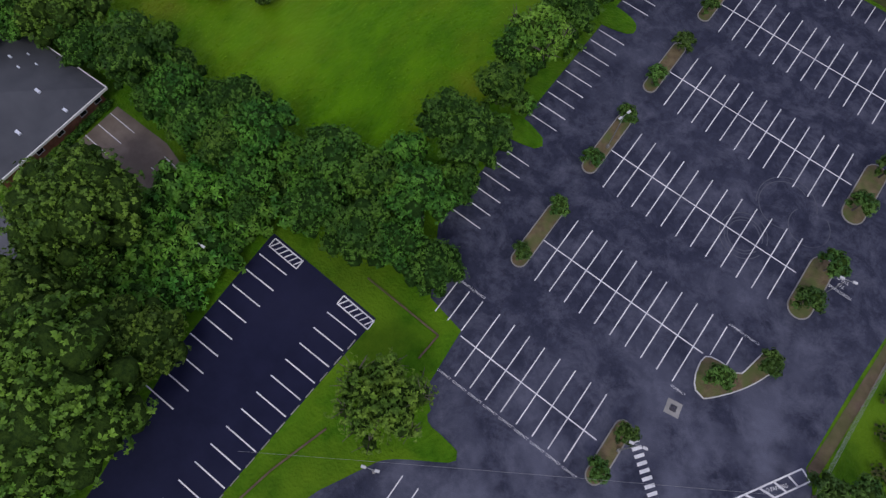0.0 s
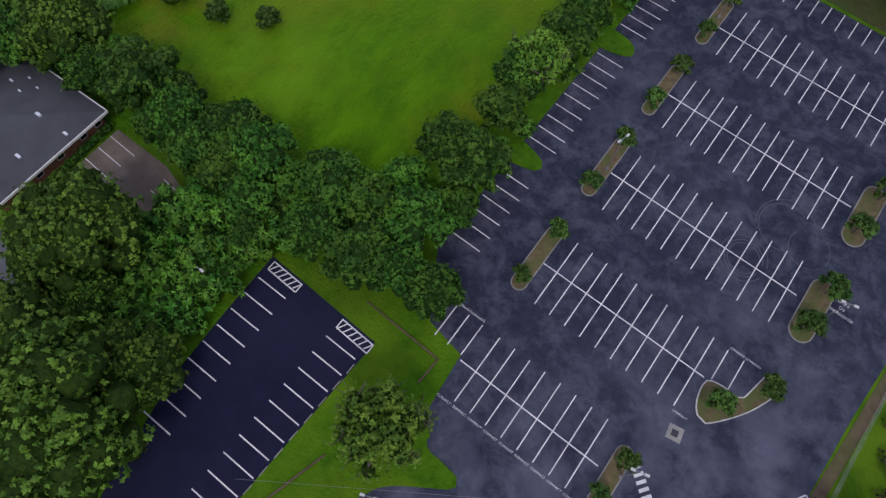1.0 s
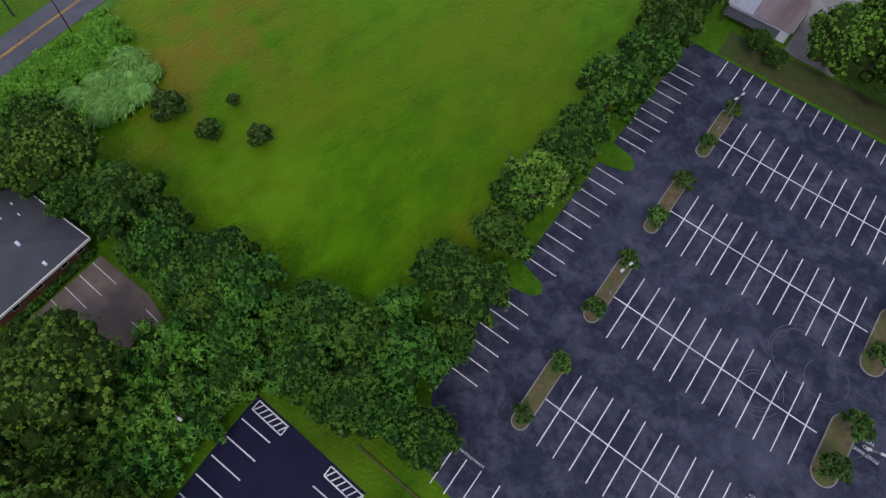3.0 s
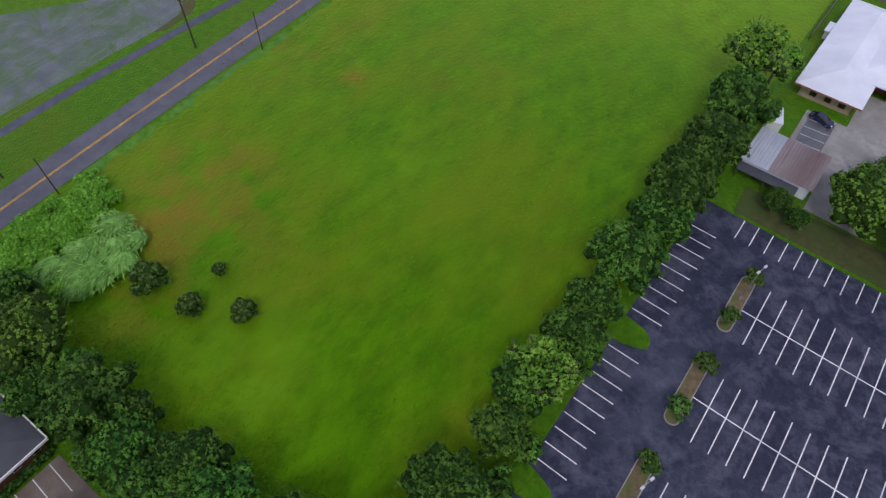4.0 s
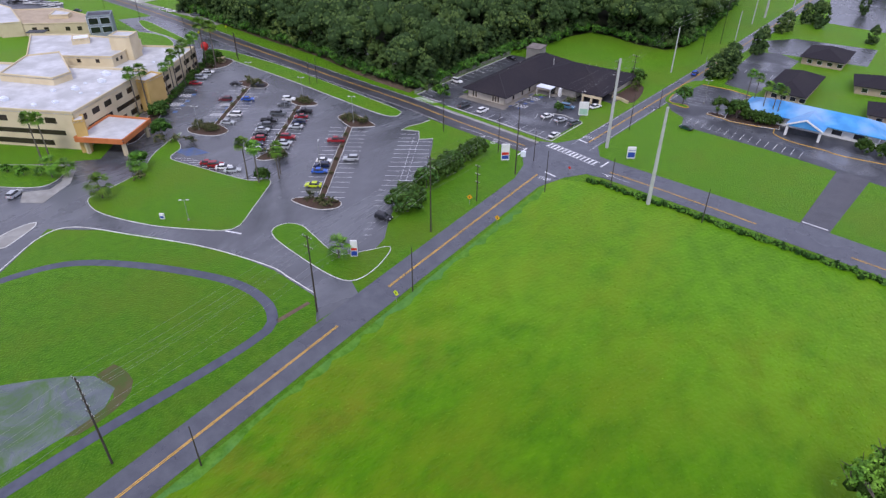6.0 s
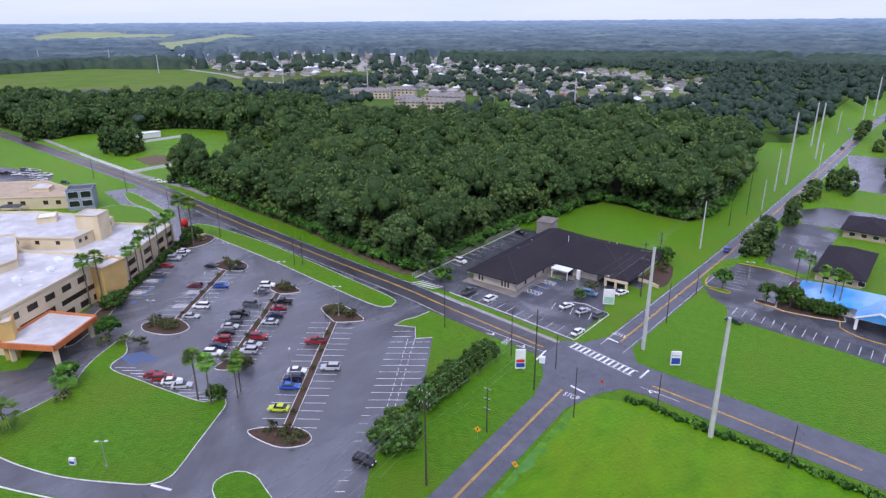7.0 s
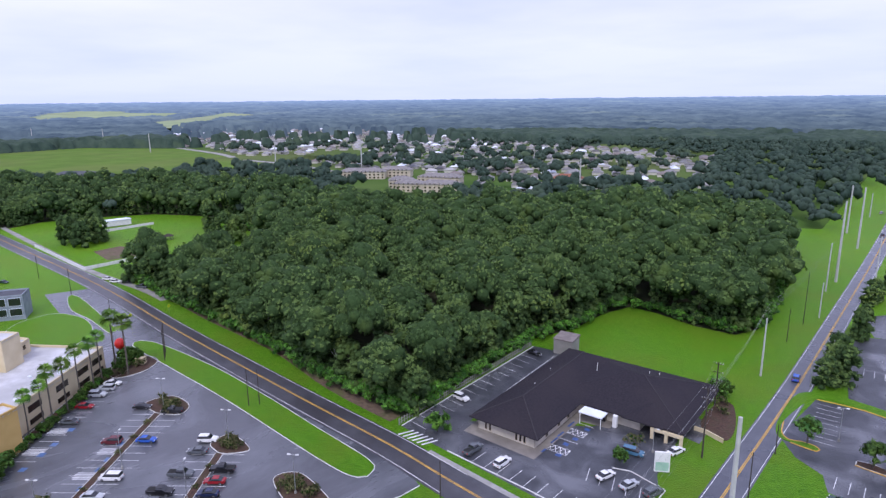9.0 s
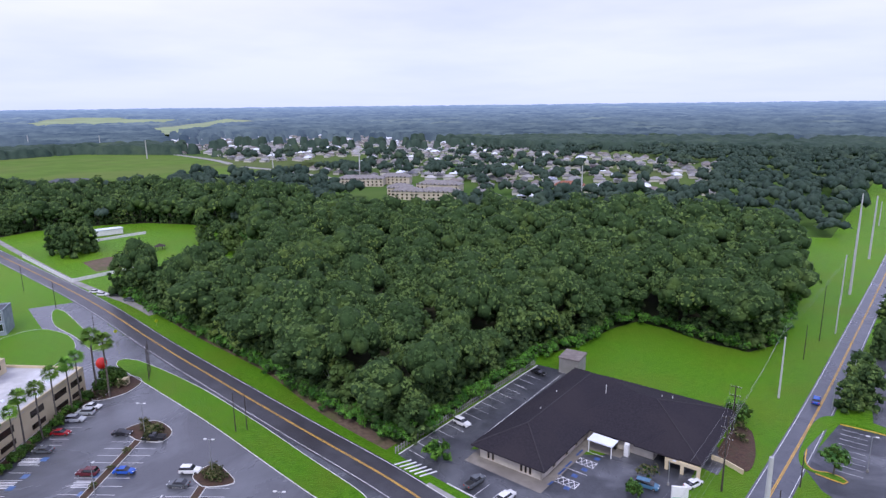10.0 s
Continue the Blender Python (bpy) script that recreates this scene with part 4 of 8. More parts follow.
def d_rings(bm):
    for r in (2.6, 3.1, 3.9):
        ring(bm, 21.6, 58.2, r, 10, 340)
    ring(bm, 24.5, 67.0, 4.2, 60, 300); ring(bm, 24.8, 67.2, 5.0, 20, 210); ring(bm, 29.5, 66, 3.4, 150, 420)


paint("tyre_mark", M_TRACK, "faint pale tyre rings on the asphalt", d_rings)
road_word("YIELD", 37.8, 61.3, 180, 0.75, 1.1, 0.04)
road_word("TO", 37.9, 60.3, 180, 0.75, 1.1, 0.04)
road_word("PEDESTRIANS", 38.2, 59.3, 180, 0.62, 1.2, 0.04)
road_word("NO PARKING", 43.1, 28.0, 50, 0.62, 1.3, 0.045)
# ---- trees ----


def lobes(R, H, base, n, r, small=1.0):
    """Lobes of a broad domed crown: centres and radii."""
    out = []
    for i in range(n):
        a, q = i * 2.39996 + r.uniform(-0.5, 0.5), math.sqrt((i + 0.4) / n)
        s = small * R * r.uniform(0.25, 0.40) * (1.12 - 0.3 * q)
        z = base + (H - base) * (0.30 + 0.50 * math.sqrt(max(0, 1 - q * q))) + r.normal() * R * 0.13
        out.append((math.cos(a) * q * (R - s * 0.8), math.sin(a) * q * (R - s * 0.8), min(z, H - s * 0.6), s))
    return np.array(out)


def leaves(L, count, size, r, up=0.25, flat=0.85, per=6, slim=0.42, rough=0.32):
    """Rosettes of leaves on the lobes, each a small dome that faces outwards: corner places and faces."""
    m = max(1, count // per)
    w = L[:, 3] ** 2
    k = r.choice(len(L), m, p=w / w.sum())
    d = r.normal(size=(m, 3)); d[:, 2] = d[:, 2] * 0.9 + up
    d /= np.linalg.norm(d, axis=1, keepdims=True)
    rad = L[k, 3] * r.uniform(0.84, 1.12, m)
    p = L[k, :3] + d * rad[:, None] * np.array([1, 1, flat])
    n = d + np.array([0, 0, 0.30]) + rough * r.normal(size=d.shape)
    n /= np.linalg.norm(n, axis=1, keepdims=True)
    t = np.cross(n, r.normal(size=n.shape)); t /= np.linalg.norm(t, axis=1, keepdims=True) + 1e-6
    o = np.cross(n, t)
    ang = (np.arange(per)[None, :] * math.tau / per + r.uniform(0, math.tau, (m, 1)) + r.normal(size=(m, per)) * 0.25)[..., None]
    e = t[:, None] * np.cos(ang) + o[:, None] * np.sin(ang)
    droop = r.uniform(-0.75, 0.15, (m, per, 1))
    e = e + n[:, None] * droop
    e /= np.linalg.norm(e, axis=2, keepdims=True)
    s = np.cross(n[:, None], e); s /= np.linalg.norm(s, axis=2, keepdims=True) + 1e-6
    a = 2 * size * r.uniform(0.7, 1.25, (m, 1, 1)) * r.uniform(0.75, 1.2, (m, per, 1)); b = a * slim * 0.5
    p = p[:, None] + n[:, None] * 0.12 * a
    up_ = np.cross(e, s)
    v = np.stack([p, p + e * a * 0.5 - s * b + up_ * 0.06 * a, p + e * a - up_ * 0.14 * a, p + e * a * 0.5 + s * b + up_ * 0.06 * a], 2).reshape(-1, 3)
    return v, np.arange(m * per * 4).reshape(-1, 4)


def sprigs(L, k, r, up=0.5, share=0.40):
    """Smaller clumps standing on the lobes."""
    d = r.normal(size=(len(L) * k, 3)); d[:, 2] = np.abs(d[:, 2] + up)
    d /= np.linalg.norm(d, axis=1, keepdims=True)
    B = np.repeat(L, k, 0)
    s = B[:, 3] * share * r.uniform(0.65, 1.25, len(B))
    return np.column_stack([B[:, :3] + d * (B[:, 3] * 0.80)[:, None] * [1, 1, 0.9], s])


ICOS = []


def cores(L, k=0.86, flat=0.85, fine=False, rugged=0.06):
    """A rough inner body for each lobe."""
    if not ICOS:
        for n in (1, 2):
            bm = bmesh.new(); bmesh.ops.create_icosphere(bm, subdivisions=n, radius=1)
            ICOS.append((np.array([v.co for v in bm.verts]), np.array([[v.index for v in f.verts] for f in bm.faces]))); bm.free()
    P, T = ICOS[1 if fine else 0]
    V, F = [], []
    for i, (x, y, z, s) in enumerate(L):
        j = 1 + 0.12 * np.sin(P @ np.array([5.1, 3.7, 4.3]) + i) + rugged * np.sin(P @ np.array([9.7, 11.3, 8.1]) + 2.3 * i)
        V.append(P * (s * k * j)[:, None] * [1, 1, flat] + [x, y, z]); F.append(T + i * len(P))
    return np.concatenate(V), np.concatenate(F)


def tree(name, R, H, base, nl, count, size, material, seed, label, category="tree", limbs=7, trunk=0.03, flat=0.85, bare=0, slim=0.42, core=0.80):
    """A tree: a tapered trunk with limbs, an inner crown and leaf sprays."""
    r = np.random.default_rng(seed)
    L = lobes(R, H, base, nl, r)
    root = empty(name, 0, 0, 0, 0, label, category)
    bm = bmesh.new()
    tr = H * trunk
    fork = base + (H - base) * 0.25
    tube(bm, (0, 0, -0.2), (0, 0, base * 0.5), tr * 1.25, tr, 8)
    tube(bm, (0, 0, base * 0.5), (0, 0, fork), tr, tr * 0.7, 8)
    for i in range(min(limbs, nl)):
        x, y, z, s = L[i]
        e = Vector((x * 0.85, y * 0.85, max(z, fork)))
        mid = Vector((x * 0.35, y * 0.35, fork + (e.z - fork) * 0.5))
        tube(bm, (0, 0, fork * 0.8), mid, tr * 0.55, tr * 0.35, 6); tube(bm, mid, e, tr * 0.35, tr * 0.1, 5)
    for i in range(bare):
        x, y, z, s = L[-1 - i]
        c = Vector((x, y, z))
        tube(bm, (0, 0, fork * 0.8), c, tr * 0.4, 0.09, 5)
        for j in range(7):
            d = Vector(r.normal(size=3)); d.z = abs(d.z) + 0.4
            e = c + d.normalized() * s * 1.45
            tube(bm, c, e, 0.09, 0.03, 4)
    part("trunk", bm, M_BARK, root, "grey branching trunk")
    S = np.concatenate([sprigs(L, 7, r), L * [1, 1, 1, 0.8]]) if R > 3 else L
    v, f = leaves(S, count, size, r, flat=flat, slim=slim)
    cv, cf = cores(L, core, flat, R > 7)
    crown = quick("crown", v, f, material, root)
    # The dark inner colour stands in for shade in the crown's gaps
    quick("inner_crown", cv, cf, M_SHADE3 if material in (M_LEAF3, M_LEAFG, M_CLIP) else M_SHADE, crown)
    return root


def put(ob, x, y, s=1.0, sz=None, turn=None, z=0.0):
    t = random.uniform(0, 360) if turn is None else turn
    return copy_thing(ob, pose(x, y, z, 0, 0, t) @ Matrix.Diagonal((s, s, sz or s, 1)))


def first(ob, x, y, s=1.0, turn=0):
    ob.matrix_basis = pose(x, y, 0, 0, 0, turn) @ Matrix.Diagonal((s, s, s, 1))


BELT = [tree("broadleaf_tree", 6.0, 10.5, 2.6, 32, 8800, 0.215, M_LEAF, 11, "dense broadleaf tree with glossy green leaves"),
        tree("broadleaf_tree", 6.0, 11.0, 2.6, 32, 8800, 0.25, M_LEAF2, 12, "leafy tree with bright green sprays of foliage"),
        tree("broadleaf_tree", 6.0, 10.0, 2.4, 36, 8800, 0.20, M_LEAF, 13, "dense dark green hedgerow tree"),
        tree("oak_tree", 8.0, 12.0, 3.0, 56, 15000, 0.195, M_LEAF3, 14, "wide old oak with olive green crown", slim=0.6, core=0.72),
        tree("oak_tree", 6.0, 11.0, 3.2, 34, 8400, 0.19, M_LEAFG, 15, "thin-leaved tree with bare grey branch tips", bare=10, core=0.55, slim=0.55)]
used = [False] * 5


def plant(i, x, y, s=1.0, sz=None):
    if not used[i]:
        used[i] = True
        return first(BELT[i], x, y, s)
    return put(BELT[i], x, y, s, sz)


# hedgerow belt round the field's near end and between the car parks
for i, x, y, s in ((0, -93.5, 15.6, 1.0), (2, -86, 19.6, .95), (0, -72.2, 22.4, 1.1), (2, -63.7, 20.8, .9), (0, -56.4, 18.3, .8), (3, -58.6, -2.2, 1.25), (3, -41.5, -21, 1.3), (3, -54.5, -18.5, 1.0),
                   (3, -39.6, -11, .75), (3, -54.4, -7.5, .6), (3, -40.5, -33, 1.0), (3, -56, -34, 1.1), (2, -54.3, 25.6, .85), (1, -50.8, 18.3, .8), (0, -47.2, 24.2, .95), (1, -41.2, 23.5, .85), (0, -35.2, 25.7, 1.0), (1, -29.3, 27.4, 1.05),
                   (2, -32.9, 19.6, .95), (0, -25.3, 19.8, .95), (1, -28.2, 34.2, .85), (2, -25.8, 42.6, 1.0), (0, -20.0, 42, 1.05), (1, -23.6, 53.4, .95), (4, -23.6, 63.5, .95), (1, -19.2, 35.4, .85), (0, -21, 29.3, 1.0),
                   (2, -19.8, 22, .9), (2, -13.6, 22.6, .85), (1, -41.5, 13.2, .75), (1, -51, 12.4, .7), (0, -44.5, 16.5, .8), (4, -7.2, 3.4, 1.2),
                   (2, -24.6, 60.6, .9), (0, -22.6, 71.5, .95), (2, -23, 79, .9), (0, -22.8, 87.8, 1.15), (2, -21.8, 97.5, 1.1), (0, -21.6, 105.8, 1.15), (2, -22.6, 114.5, 1.05), (0, -22, 121, 1.1), (0, -20.6, 131, 1.2), (2, -23.4, 137.5, 1.05), (4, -24.8, 146.5, 1.3), (4, -20.4, 151.5, .9),
                   (3, 5.4, 124.6, .75), (3, 12.5, 129, .95), (4, 8, 138, .7), (3, 19, 123, .85), (3, 29, 122, .85), (0, 36, 122, 1.0), (2, 46, 124, 1.0), (2, -7, 119, .5), (2, -2.6, 118, .4),
                   (3, -88, 20.8, .8), (2, -98, 24, .9), (0, -101, 17, .8), (2, -80.6, 18.2, .9), (1, -68.5, 22.8, .85), (3, -100, 8, .9),
                   (2, -72.6, 19.4, .75), (0, -66, 18.4, .7), (1, -59.4, 17.2, .65), (0, -77, 23, .8), (2, -66.8, 24, .75), (0, -50.6, 22.6, .8), (2, -57.6, 23.4, .75), (1, -36.6, 21.6, .8), (2, -38.6, 27.2, .8)):
    plant(i, x, y, s)

# low scrub filling the gaps of the belt
SHRUB = [tree("shrub", 1.6, 2.4, 0.3, 9, 620, 0.17, M_LEAF, 21, "rounded dark green shrub", "shrub", 3, 0.03),
         tree("shrub", 1.7, 2.2, 0.3, 10, 700, 0.17, M_LEAF2, 22, "bushy bright green shrub", "shrub", 3, 0.03),
         tree("shrub", 1.5, 2.9, 0.9, 18, 1100, 0.125, M_CLIP, 23, "small round ornamental tree on a short stem", "shrub", 5, 0.03)]
SHRUB += [tree("shrub", 1.5, 1.5, 0.2, 12, 420, 0.13, M_WISP, 24, "low wispy dull green shrub in mulch", "shrub", 6, 0.02, core=0.45),
          tree("shrub", 1.7, 2.3, 0.2, 46, 1500, 0.11, M_CLIP, 25, "rounded clipped dark green bush", "shrub", 3, 0.03, core=0.8)]
first(SHRUB[3], -222, 172.4, 1.1); first(SHRUB[4], -181.6, 161.2, 1.5)
put(SHRUB[4], -68.0, 45.4, .95); first(SHRUB[0], -44, 8, 1.5); first(SHRUB[1], -44, 3, 1.4); first(SHRUB[2], -4.9, 33.6, 1.15)
for x, y, s in ((-75.8, 40.9, .95), (-84.7, 39.9, 1.35), (-77.6, 48.5, .55)):
    put(SHRUB[4], x, y, s)
for _ in range(75):
    put(SHRUB[1], random.uniform(-53, -39.6), random.uniform(-7, 14), random.uniform(1.0, 1.8))
for x, y in ((-53.6, 10), (-54, 6), (-64, 17.4), (-66, 18.6), (-54, 21), (-39, 19), (-37, 17), (-46, 20)):
    put(SHRUB[random.randrange(2)], x, y, random.uniform(1.2, 1.8))
for _ in range(26):
    put(SHRUB[random.randrange(2)], random.uniform(-27, -18.8), random.uniform(30, 112), random.uniform(0.8, 1.4))
for x, y, s in ((-4.4, 43.0, 1.15), (-4.8, 53.4, 1.15), (-4.4, 63.4, 1.2), (-4.6, 73.2, 1.2), (-4.2, 82.0, 1.2), (-4.6, 92.0, 1.1), (-4.0, 101.3, 1.1), (21.3, 14.6, 1.15), (22.0, 20.8, 1.1), (33.8, 53.4, 1.5), (34.6, 60.8, 1.5),
                (33.8, 73.0, 1.4), (34.8, 81.2, 1.5), (28.6, 35.4, 1.35), (33.8, 41.6, 1.3), (47.8, 30.2, 1.9), (52, 34, 1.5), (34, 92.5, 1.4), (34.6, 100.4, 1.4)):
    put(SHRUB[2], x, y, s)

# pale vine mound at the field's corner: long grass-like strands that fall outwards
vr = np.random.default_rng(5)
vine = empty("vine_mound", -96.2, 36.9, 0, 0, "mound of pale green drooping grass-like vines", "shrub")
VL = np.array([(vr.normal() * 2.9, vr.normal() * 4.0, vr.uniform(0.4, 1.3), vr.uniform(2.2, 3.4)) for _ in range(20)])
v, f = cores(VL, 0.9, 0.6, True)
M_VINE = mat("pale vine leaves", (0.120, 0.300, 0.045), (0.23, 0.46, 0.10), 0.9, rough=0.7, isl_rand=0.3, spec=0.2, bump=0.8, bscale=3.0, lo=0.3, hi=0.7)
quick("inner_crown", v, f, M_VINE, vine)
NS = 2600
k = vr.integers(len(VL), size=NS)
d = vr.normal(size=(NS, 3)); d[:, 2] = np.abs(d[:, 2]) + 0.25; d /= np.linalg.norm(d, axis=1, keepdims=True)
p0 = VL[k, :3] + d * VL[k, 3:4] * [0.97, 0.97, 0.6]
flow = np.stack([d[:, 0] + 0.5 * np.sin(p0[:, 1] * 0.7), d[:, 1] - 0.7 + 0.4 * np.cos(p0[:, 0] * 0.8), 0 * d[:, 2]], 1) + vr.normal(size=(NS, 3)) * [0.25, 0.25, 0]
flow /= np.linalg.norm(flow, axis=1, keepdims=True)
side = np.stack([-flow[:, 1], flow[:, 0], 0 * flow[:, 2]], 1) * vr.uniform(0.05, 0.11, (NS, 1))
ln = vr.uniform(0.7, 1.5, (NS, 1))
rows_ = [p0 + flow * ln * t + np.array([0, 0, 0.22 * math.sin(t * 2.6) - 0.45 * t * t]) for t in (0, 0.35, 0.7, 1.0)]
v = np.concatenate([np.stack([q - side * w, q + side * w], 1).reshape(-1, 3) for q, w in zip(rows_, (1, 1, 0.8, 0.2))])
i2 = np.arange(NS) * 2
f = np.concatenate([np.stack([i2 + a * NS * 2, i2 + 1 + a * NS * 2, i2 + 1 + (a + 1) * NS * 2, i2 + (a + 1) * NS * 2], 1) for a in range(3)])
quick("foliage", v, f, M_VINE, vine)
# ---- the wood north of the road, and the far country ----
WOOD = [(-190.5, 243), (-218, 244.5), (-253, 250), (-296, 254), (-338, 258), (-362, 263), (-351, 271), (-329, 283), (-318, 294), (-330, 314), (-366, 340), (-400, 352), (-418, 357), (-442, 374), (-462, 392), (-520, 452), (-424, 426), (-371, 444), (-325, 446), (-315, 478), (-279, 504), (-250, 530), (-200, 540), (-158, 525), (-146, 490), (-136, 448), (-134, 420), (-132, 390), (-131, 362), (-136, 352), (-149, 352), (-164, 357), (-175, 358), (-180, 345), (-182, 325), (-189.5, 308)]
wr = np.random.default_rng(3)
VLOW = []
VTOP = []
def tri(vf):
    """Three-cornered leaves for trees that stay far off."""
    v, f = vf
    v = v.reshape(-1, 4, 3)[:, [0, 1, 3]] + (v.reshape(-1, 4, 3)[:, [2]] - v.reshape(-1, 4, 3)[:, [0]]) * np.array([0, 0.35, 0.35])[None, :, None]
    return v.reshape(-1, 3), np.arange(len(v) * 3).reshape(-1, 3)


for i in range(7):
    L = lobes(5.2 + 0.5 * i, 13 + 0.9 * i, 4.0, 26 + 3 * i, wr, 0.92)
    T = L[L[:, 2] > np.quantile(L[:, 2], 0.15)]
    VTOP.append((tri(leaves(np.concatenate([sprigs(T, 6, wr, 0.6, 0.36), T]), 2900 + 240 * i, 0.225, wr, per=5, slim=0.9, rough=0.36)), cores(T, 0.94, rugged=0.14)))
    VLOW.append((tri(leaves(L[::3] * [1, 1, 1, 1.5], 420, 0.55, wr, per=5, slim=0.8)), cores(L[::3] * [1, 1, 1, 1.5], 0.92)))
# Inner crowns of the wood, coloured dark as shade between leaf clumps
M_WSHADE = mat("shaded inner wood crowns", (0.018, 0.040, 0.014), (0.060, 0.104, 0.034), 1.5, (0.110, 0.165, 0.036), 0.065, 0.5, 0.9, isl_rand=0.05, spec=0.1, bump=1.0, bscale=2.4, lo=0.30, hi=0.72, lo2=0.57, hi2=0.68, detail=6.0, grit=0.72)
sheet("wood_floor", WOOD, 0.05, M_LITTER, "dark leaf litter under the wood", "ground", 0.04)


def scatter(poly, gap, r, tries):
    x0, x1 = min(p[0] for p in poly), max(p[0] for p in poly)
    y0, y1 = min(p[1] for p in poly), max(p[1] for p in poly)
    cell, out = {}, []
    for _ in range(tries):
        x, y = r.uniform(x0, x1), r.uniform(y0, y1)
        if not inside(x, y, poly):
            continue
        i, j = int(x // gap), int(y // gap)
        if any((x - a) ** 2 + (y - b) ** 2 < gap * gap for di in (-1, 0, 1) for dj in (-1, 0, 1) for a, b in cell.get((i + di, j + dj), ())):
            continue
        cell.setdefault((i, j), []).append((x, y)); out.append((x, y))
    return out


def forest(name, places, material, label, lo, hi, variants):
    """Many trees joined: leaf sprays in one mesh, the inner crowns in another."""
    V, F, CV, CF, nv, nc = [], [], [], [], 0, 0
    for x, y in places:
        (v, f), (cv, cf) = variants[wr.integers(len(variants))]
        s, sz, a = wr.uniform(lo, hi), wr.uniform(lo, hi), wr.uniform(0, math.tau)
        m = np.array([[math.cos(a) * s, -math.sin(a) * s, 0], [math.sin(a) * s, math.cos(a) * s, 0], [0, 0, sz]])
        o = np.array([x, y, land(math.hypot(x - CX, y - CY))])
        V.append(v @ m.T + o); F.append(f + nv); nv += len(v)
        CV.append(cv @ m.T + o); CF.append(cf + nc); nc += len(cv)
    ob = quick(name, np.concatenate(V), np.concatenate(F), material)
    tagged(ob, label, "woodland", kind="stuff")
    quick("inner_crown", np.concatenate(CV), np.concatenate(CF), material if material.name == "hazy far woods" else M_WEEDC if material.name.startswith("bright") else M_WSHADE, ob, True)
    return ob


places = scatter(WOOD, 8.7, wr, 18000)
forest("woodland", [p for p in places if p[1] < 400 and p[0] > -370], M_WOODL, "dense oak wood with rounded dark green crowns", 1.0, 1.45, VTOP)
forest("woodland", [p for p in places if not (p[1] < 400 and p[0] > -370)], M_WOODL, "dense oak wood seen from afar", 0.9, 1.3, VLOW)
WOODW = [(-552, 270), (-556, 292), (-536, 328), (-518, 350), (-488, 364), (-446, 376), (-466, 392), (-524, 455), (-580, 445), (-630, 410), (-650, 370), (-690, 338), (-800, 332), (-900, 316), (-900, 283), (-700, 272)]
sheet("wood_floor_2", WOODW, 0.05, M_LITTER, "dark leaf litter under the western wood", "ground", 0.04)
forest("woodland", scatter(WOODW, 8.2, wr, 9000), M_WOODL, "dark wood behind a house plot", 0.75, 1.2, VLOW)
# far woods as one bumpy canopy, with fields and streets left open
OPEN = [[(-1190, 440), (-1000, 350), (-745, 336), (-725, 375), (-710, 430), (-716, 495), (-700, 520), (-640, 575), (-620, 585), (-600, 625), (-743, 640), (-1023, 700), (-1200, 600)],
        [(-2548, 986), (-3025, 1257), (-3147, 1417), (-2968, 1531), (-2759, 1446), (-2485, 1595), (-2300, 1470), (-2175, 1193), (-2240, 1033), (-2309, 945)], [(-1518, 942), (-1640, 965), (-1911, 1095), (-2150, 1400), (-2460, 1708), (-1980, 1590), (-1900, 1312), (-1720, 1150), (-1600, 1010)],
        [(-520, 1090), (-474, 1000), (-435, 1030), (-461, 1112)], [(-732, 624), (-636, 684), (-758, 807), (-802, 760)], [(-1336, 510), (-1356, 575), (-1537, 638), (-1544, 570)],
        [(-552, 255), (-405, 250), (-362, 263), (-351, 271), (-329, 283), (-318, 294), (-330, 314), (-366, 340), (-400, 352), (-446, 376), (-488, 364), (-518, 350), (-556, 292)], [(-830, 380), (-700, 380), (-700, 440), (-800, 450)], [(-390, 560), (-330, 518), (-310, 530), (-360, 585)], [(-306, 1240), (-258, 1315), (-262, 1411), (-311, 1365)],
        [(-580, 570), (-470, 505), (-395, 515), (-385, 560), (-440, 640), (-540, 630)],
        [(-860, 600), (-752, 633), (-680, 704), (-717, 746), (-800, 690)]]
RES = [(-1600, 960), (-1000, 665), (-800, 660), (-616, 627), (-523, 576), (-411, 586), (-367, 561), (-305, 650), (-240, 690), (-300, 953), (-650, 1060), (-1229, 1230)]


def in_polys(X, Y, poly):
    c = np.zeros(X.shape, bool)
    for (x0, y0), (x1, y1) in zip(poly, poly[1:] + poly[:1]):
        if y0 != y1:
            c ^= ((y0 > Y) != (y1 > Y)) & (X < (x1 - x0) * (Y - y0) / (y1 - y0) + x0)
    return c


cr = np.random.default_rng(9)
JIT = cr.uniform(0, 1, (64, 64, 3))


def domes(U, W):
    """Rounded crowns on a jittered grid: height 0..1 and which crown."""
    iu, iw = np.floor(U).astype(int), np.floor(W).astype(int)
    best, who = np.full(U.shape, 9.0), np.zeros(U.shape)
    for a in (-1, 0, 1):
        for b in (-1, 0, 1):
            j = JIT[(iu + a) % 64, (iw + b) % 64]
            d = (iu + a + j[..., 0] - U) ** 2 + (iw + b + j[..., 1] - W) ** 2
            near = d < best
            best, who = np.where(near, d, best), np.where(near, j[..., 2], who)
    return np.sqrt(np.clip(1 - best * 1.15, 0, 1)), who


NR, NA = 310, 470
rr = 960 * np.exp(np.linspace(0, math.log(4900 / 960), NR))
aa = np.radians(np.linspace(74, 182, NA))
Rg, Ag = np.meshgrid(rr, aa, indexing="ij")
X, Y = CX + Rg * np.cos(Ag), CY + Rg * np.sin(Ag)
D1, w1 = domes(np.log(Rg) / 0.014, Ag / 0.012)
D2, w2 = domes(np.log(Rg) / 0.034 + 7, Ag / 0.030 + 3)
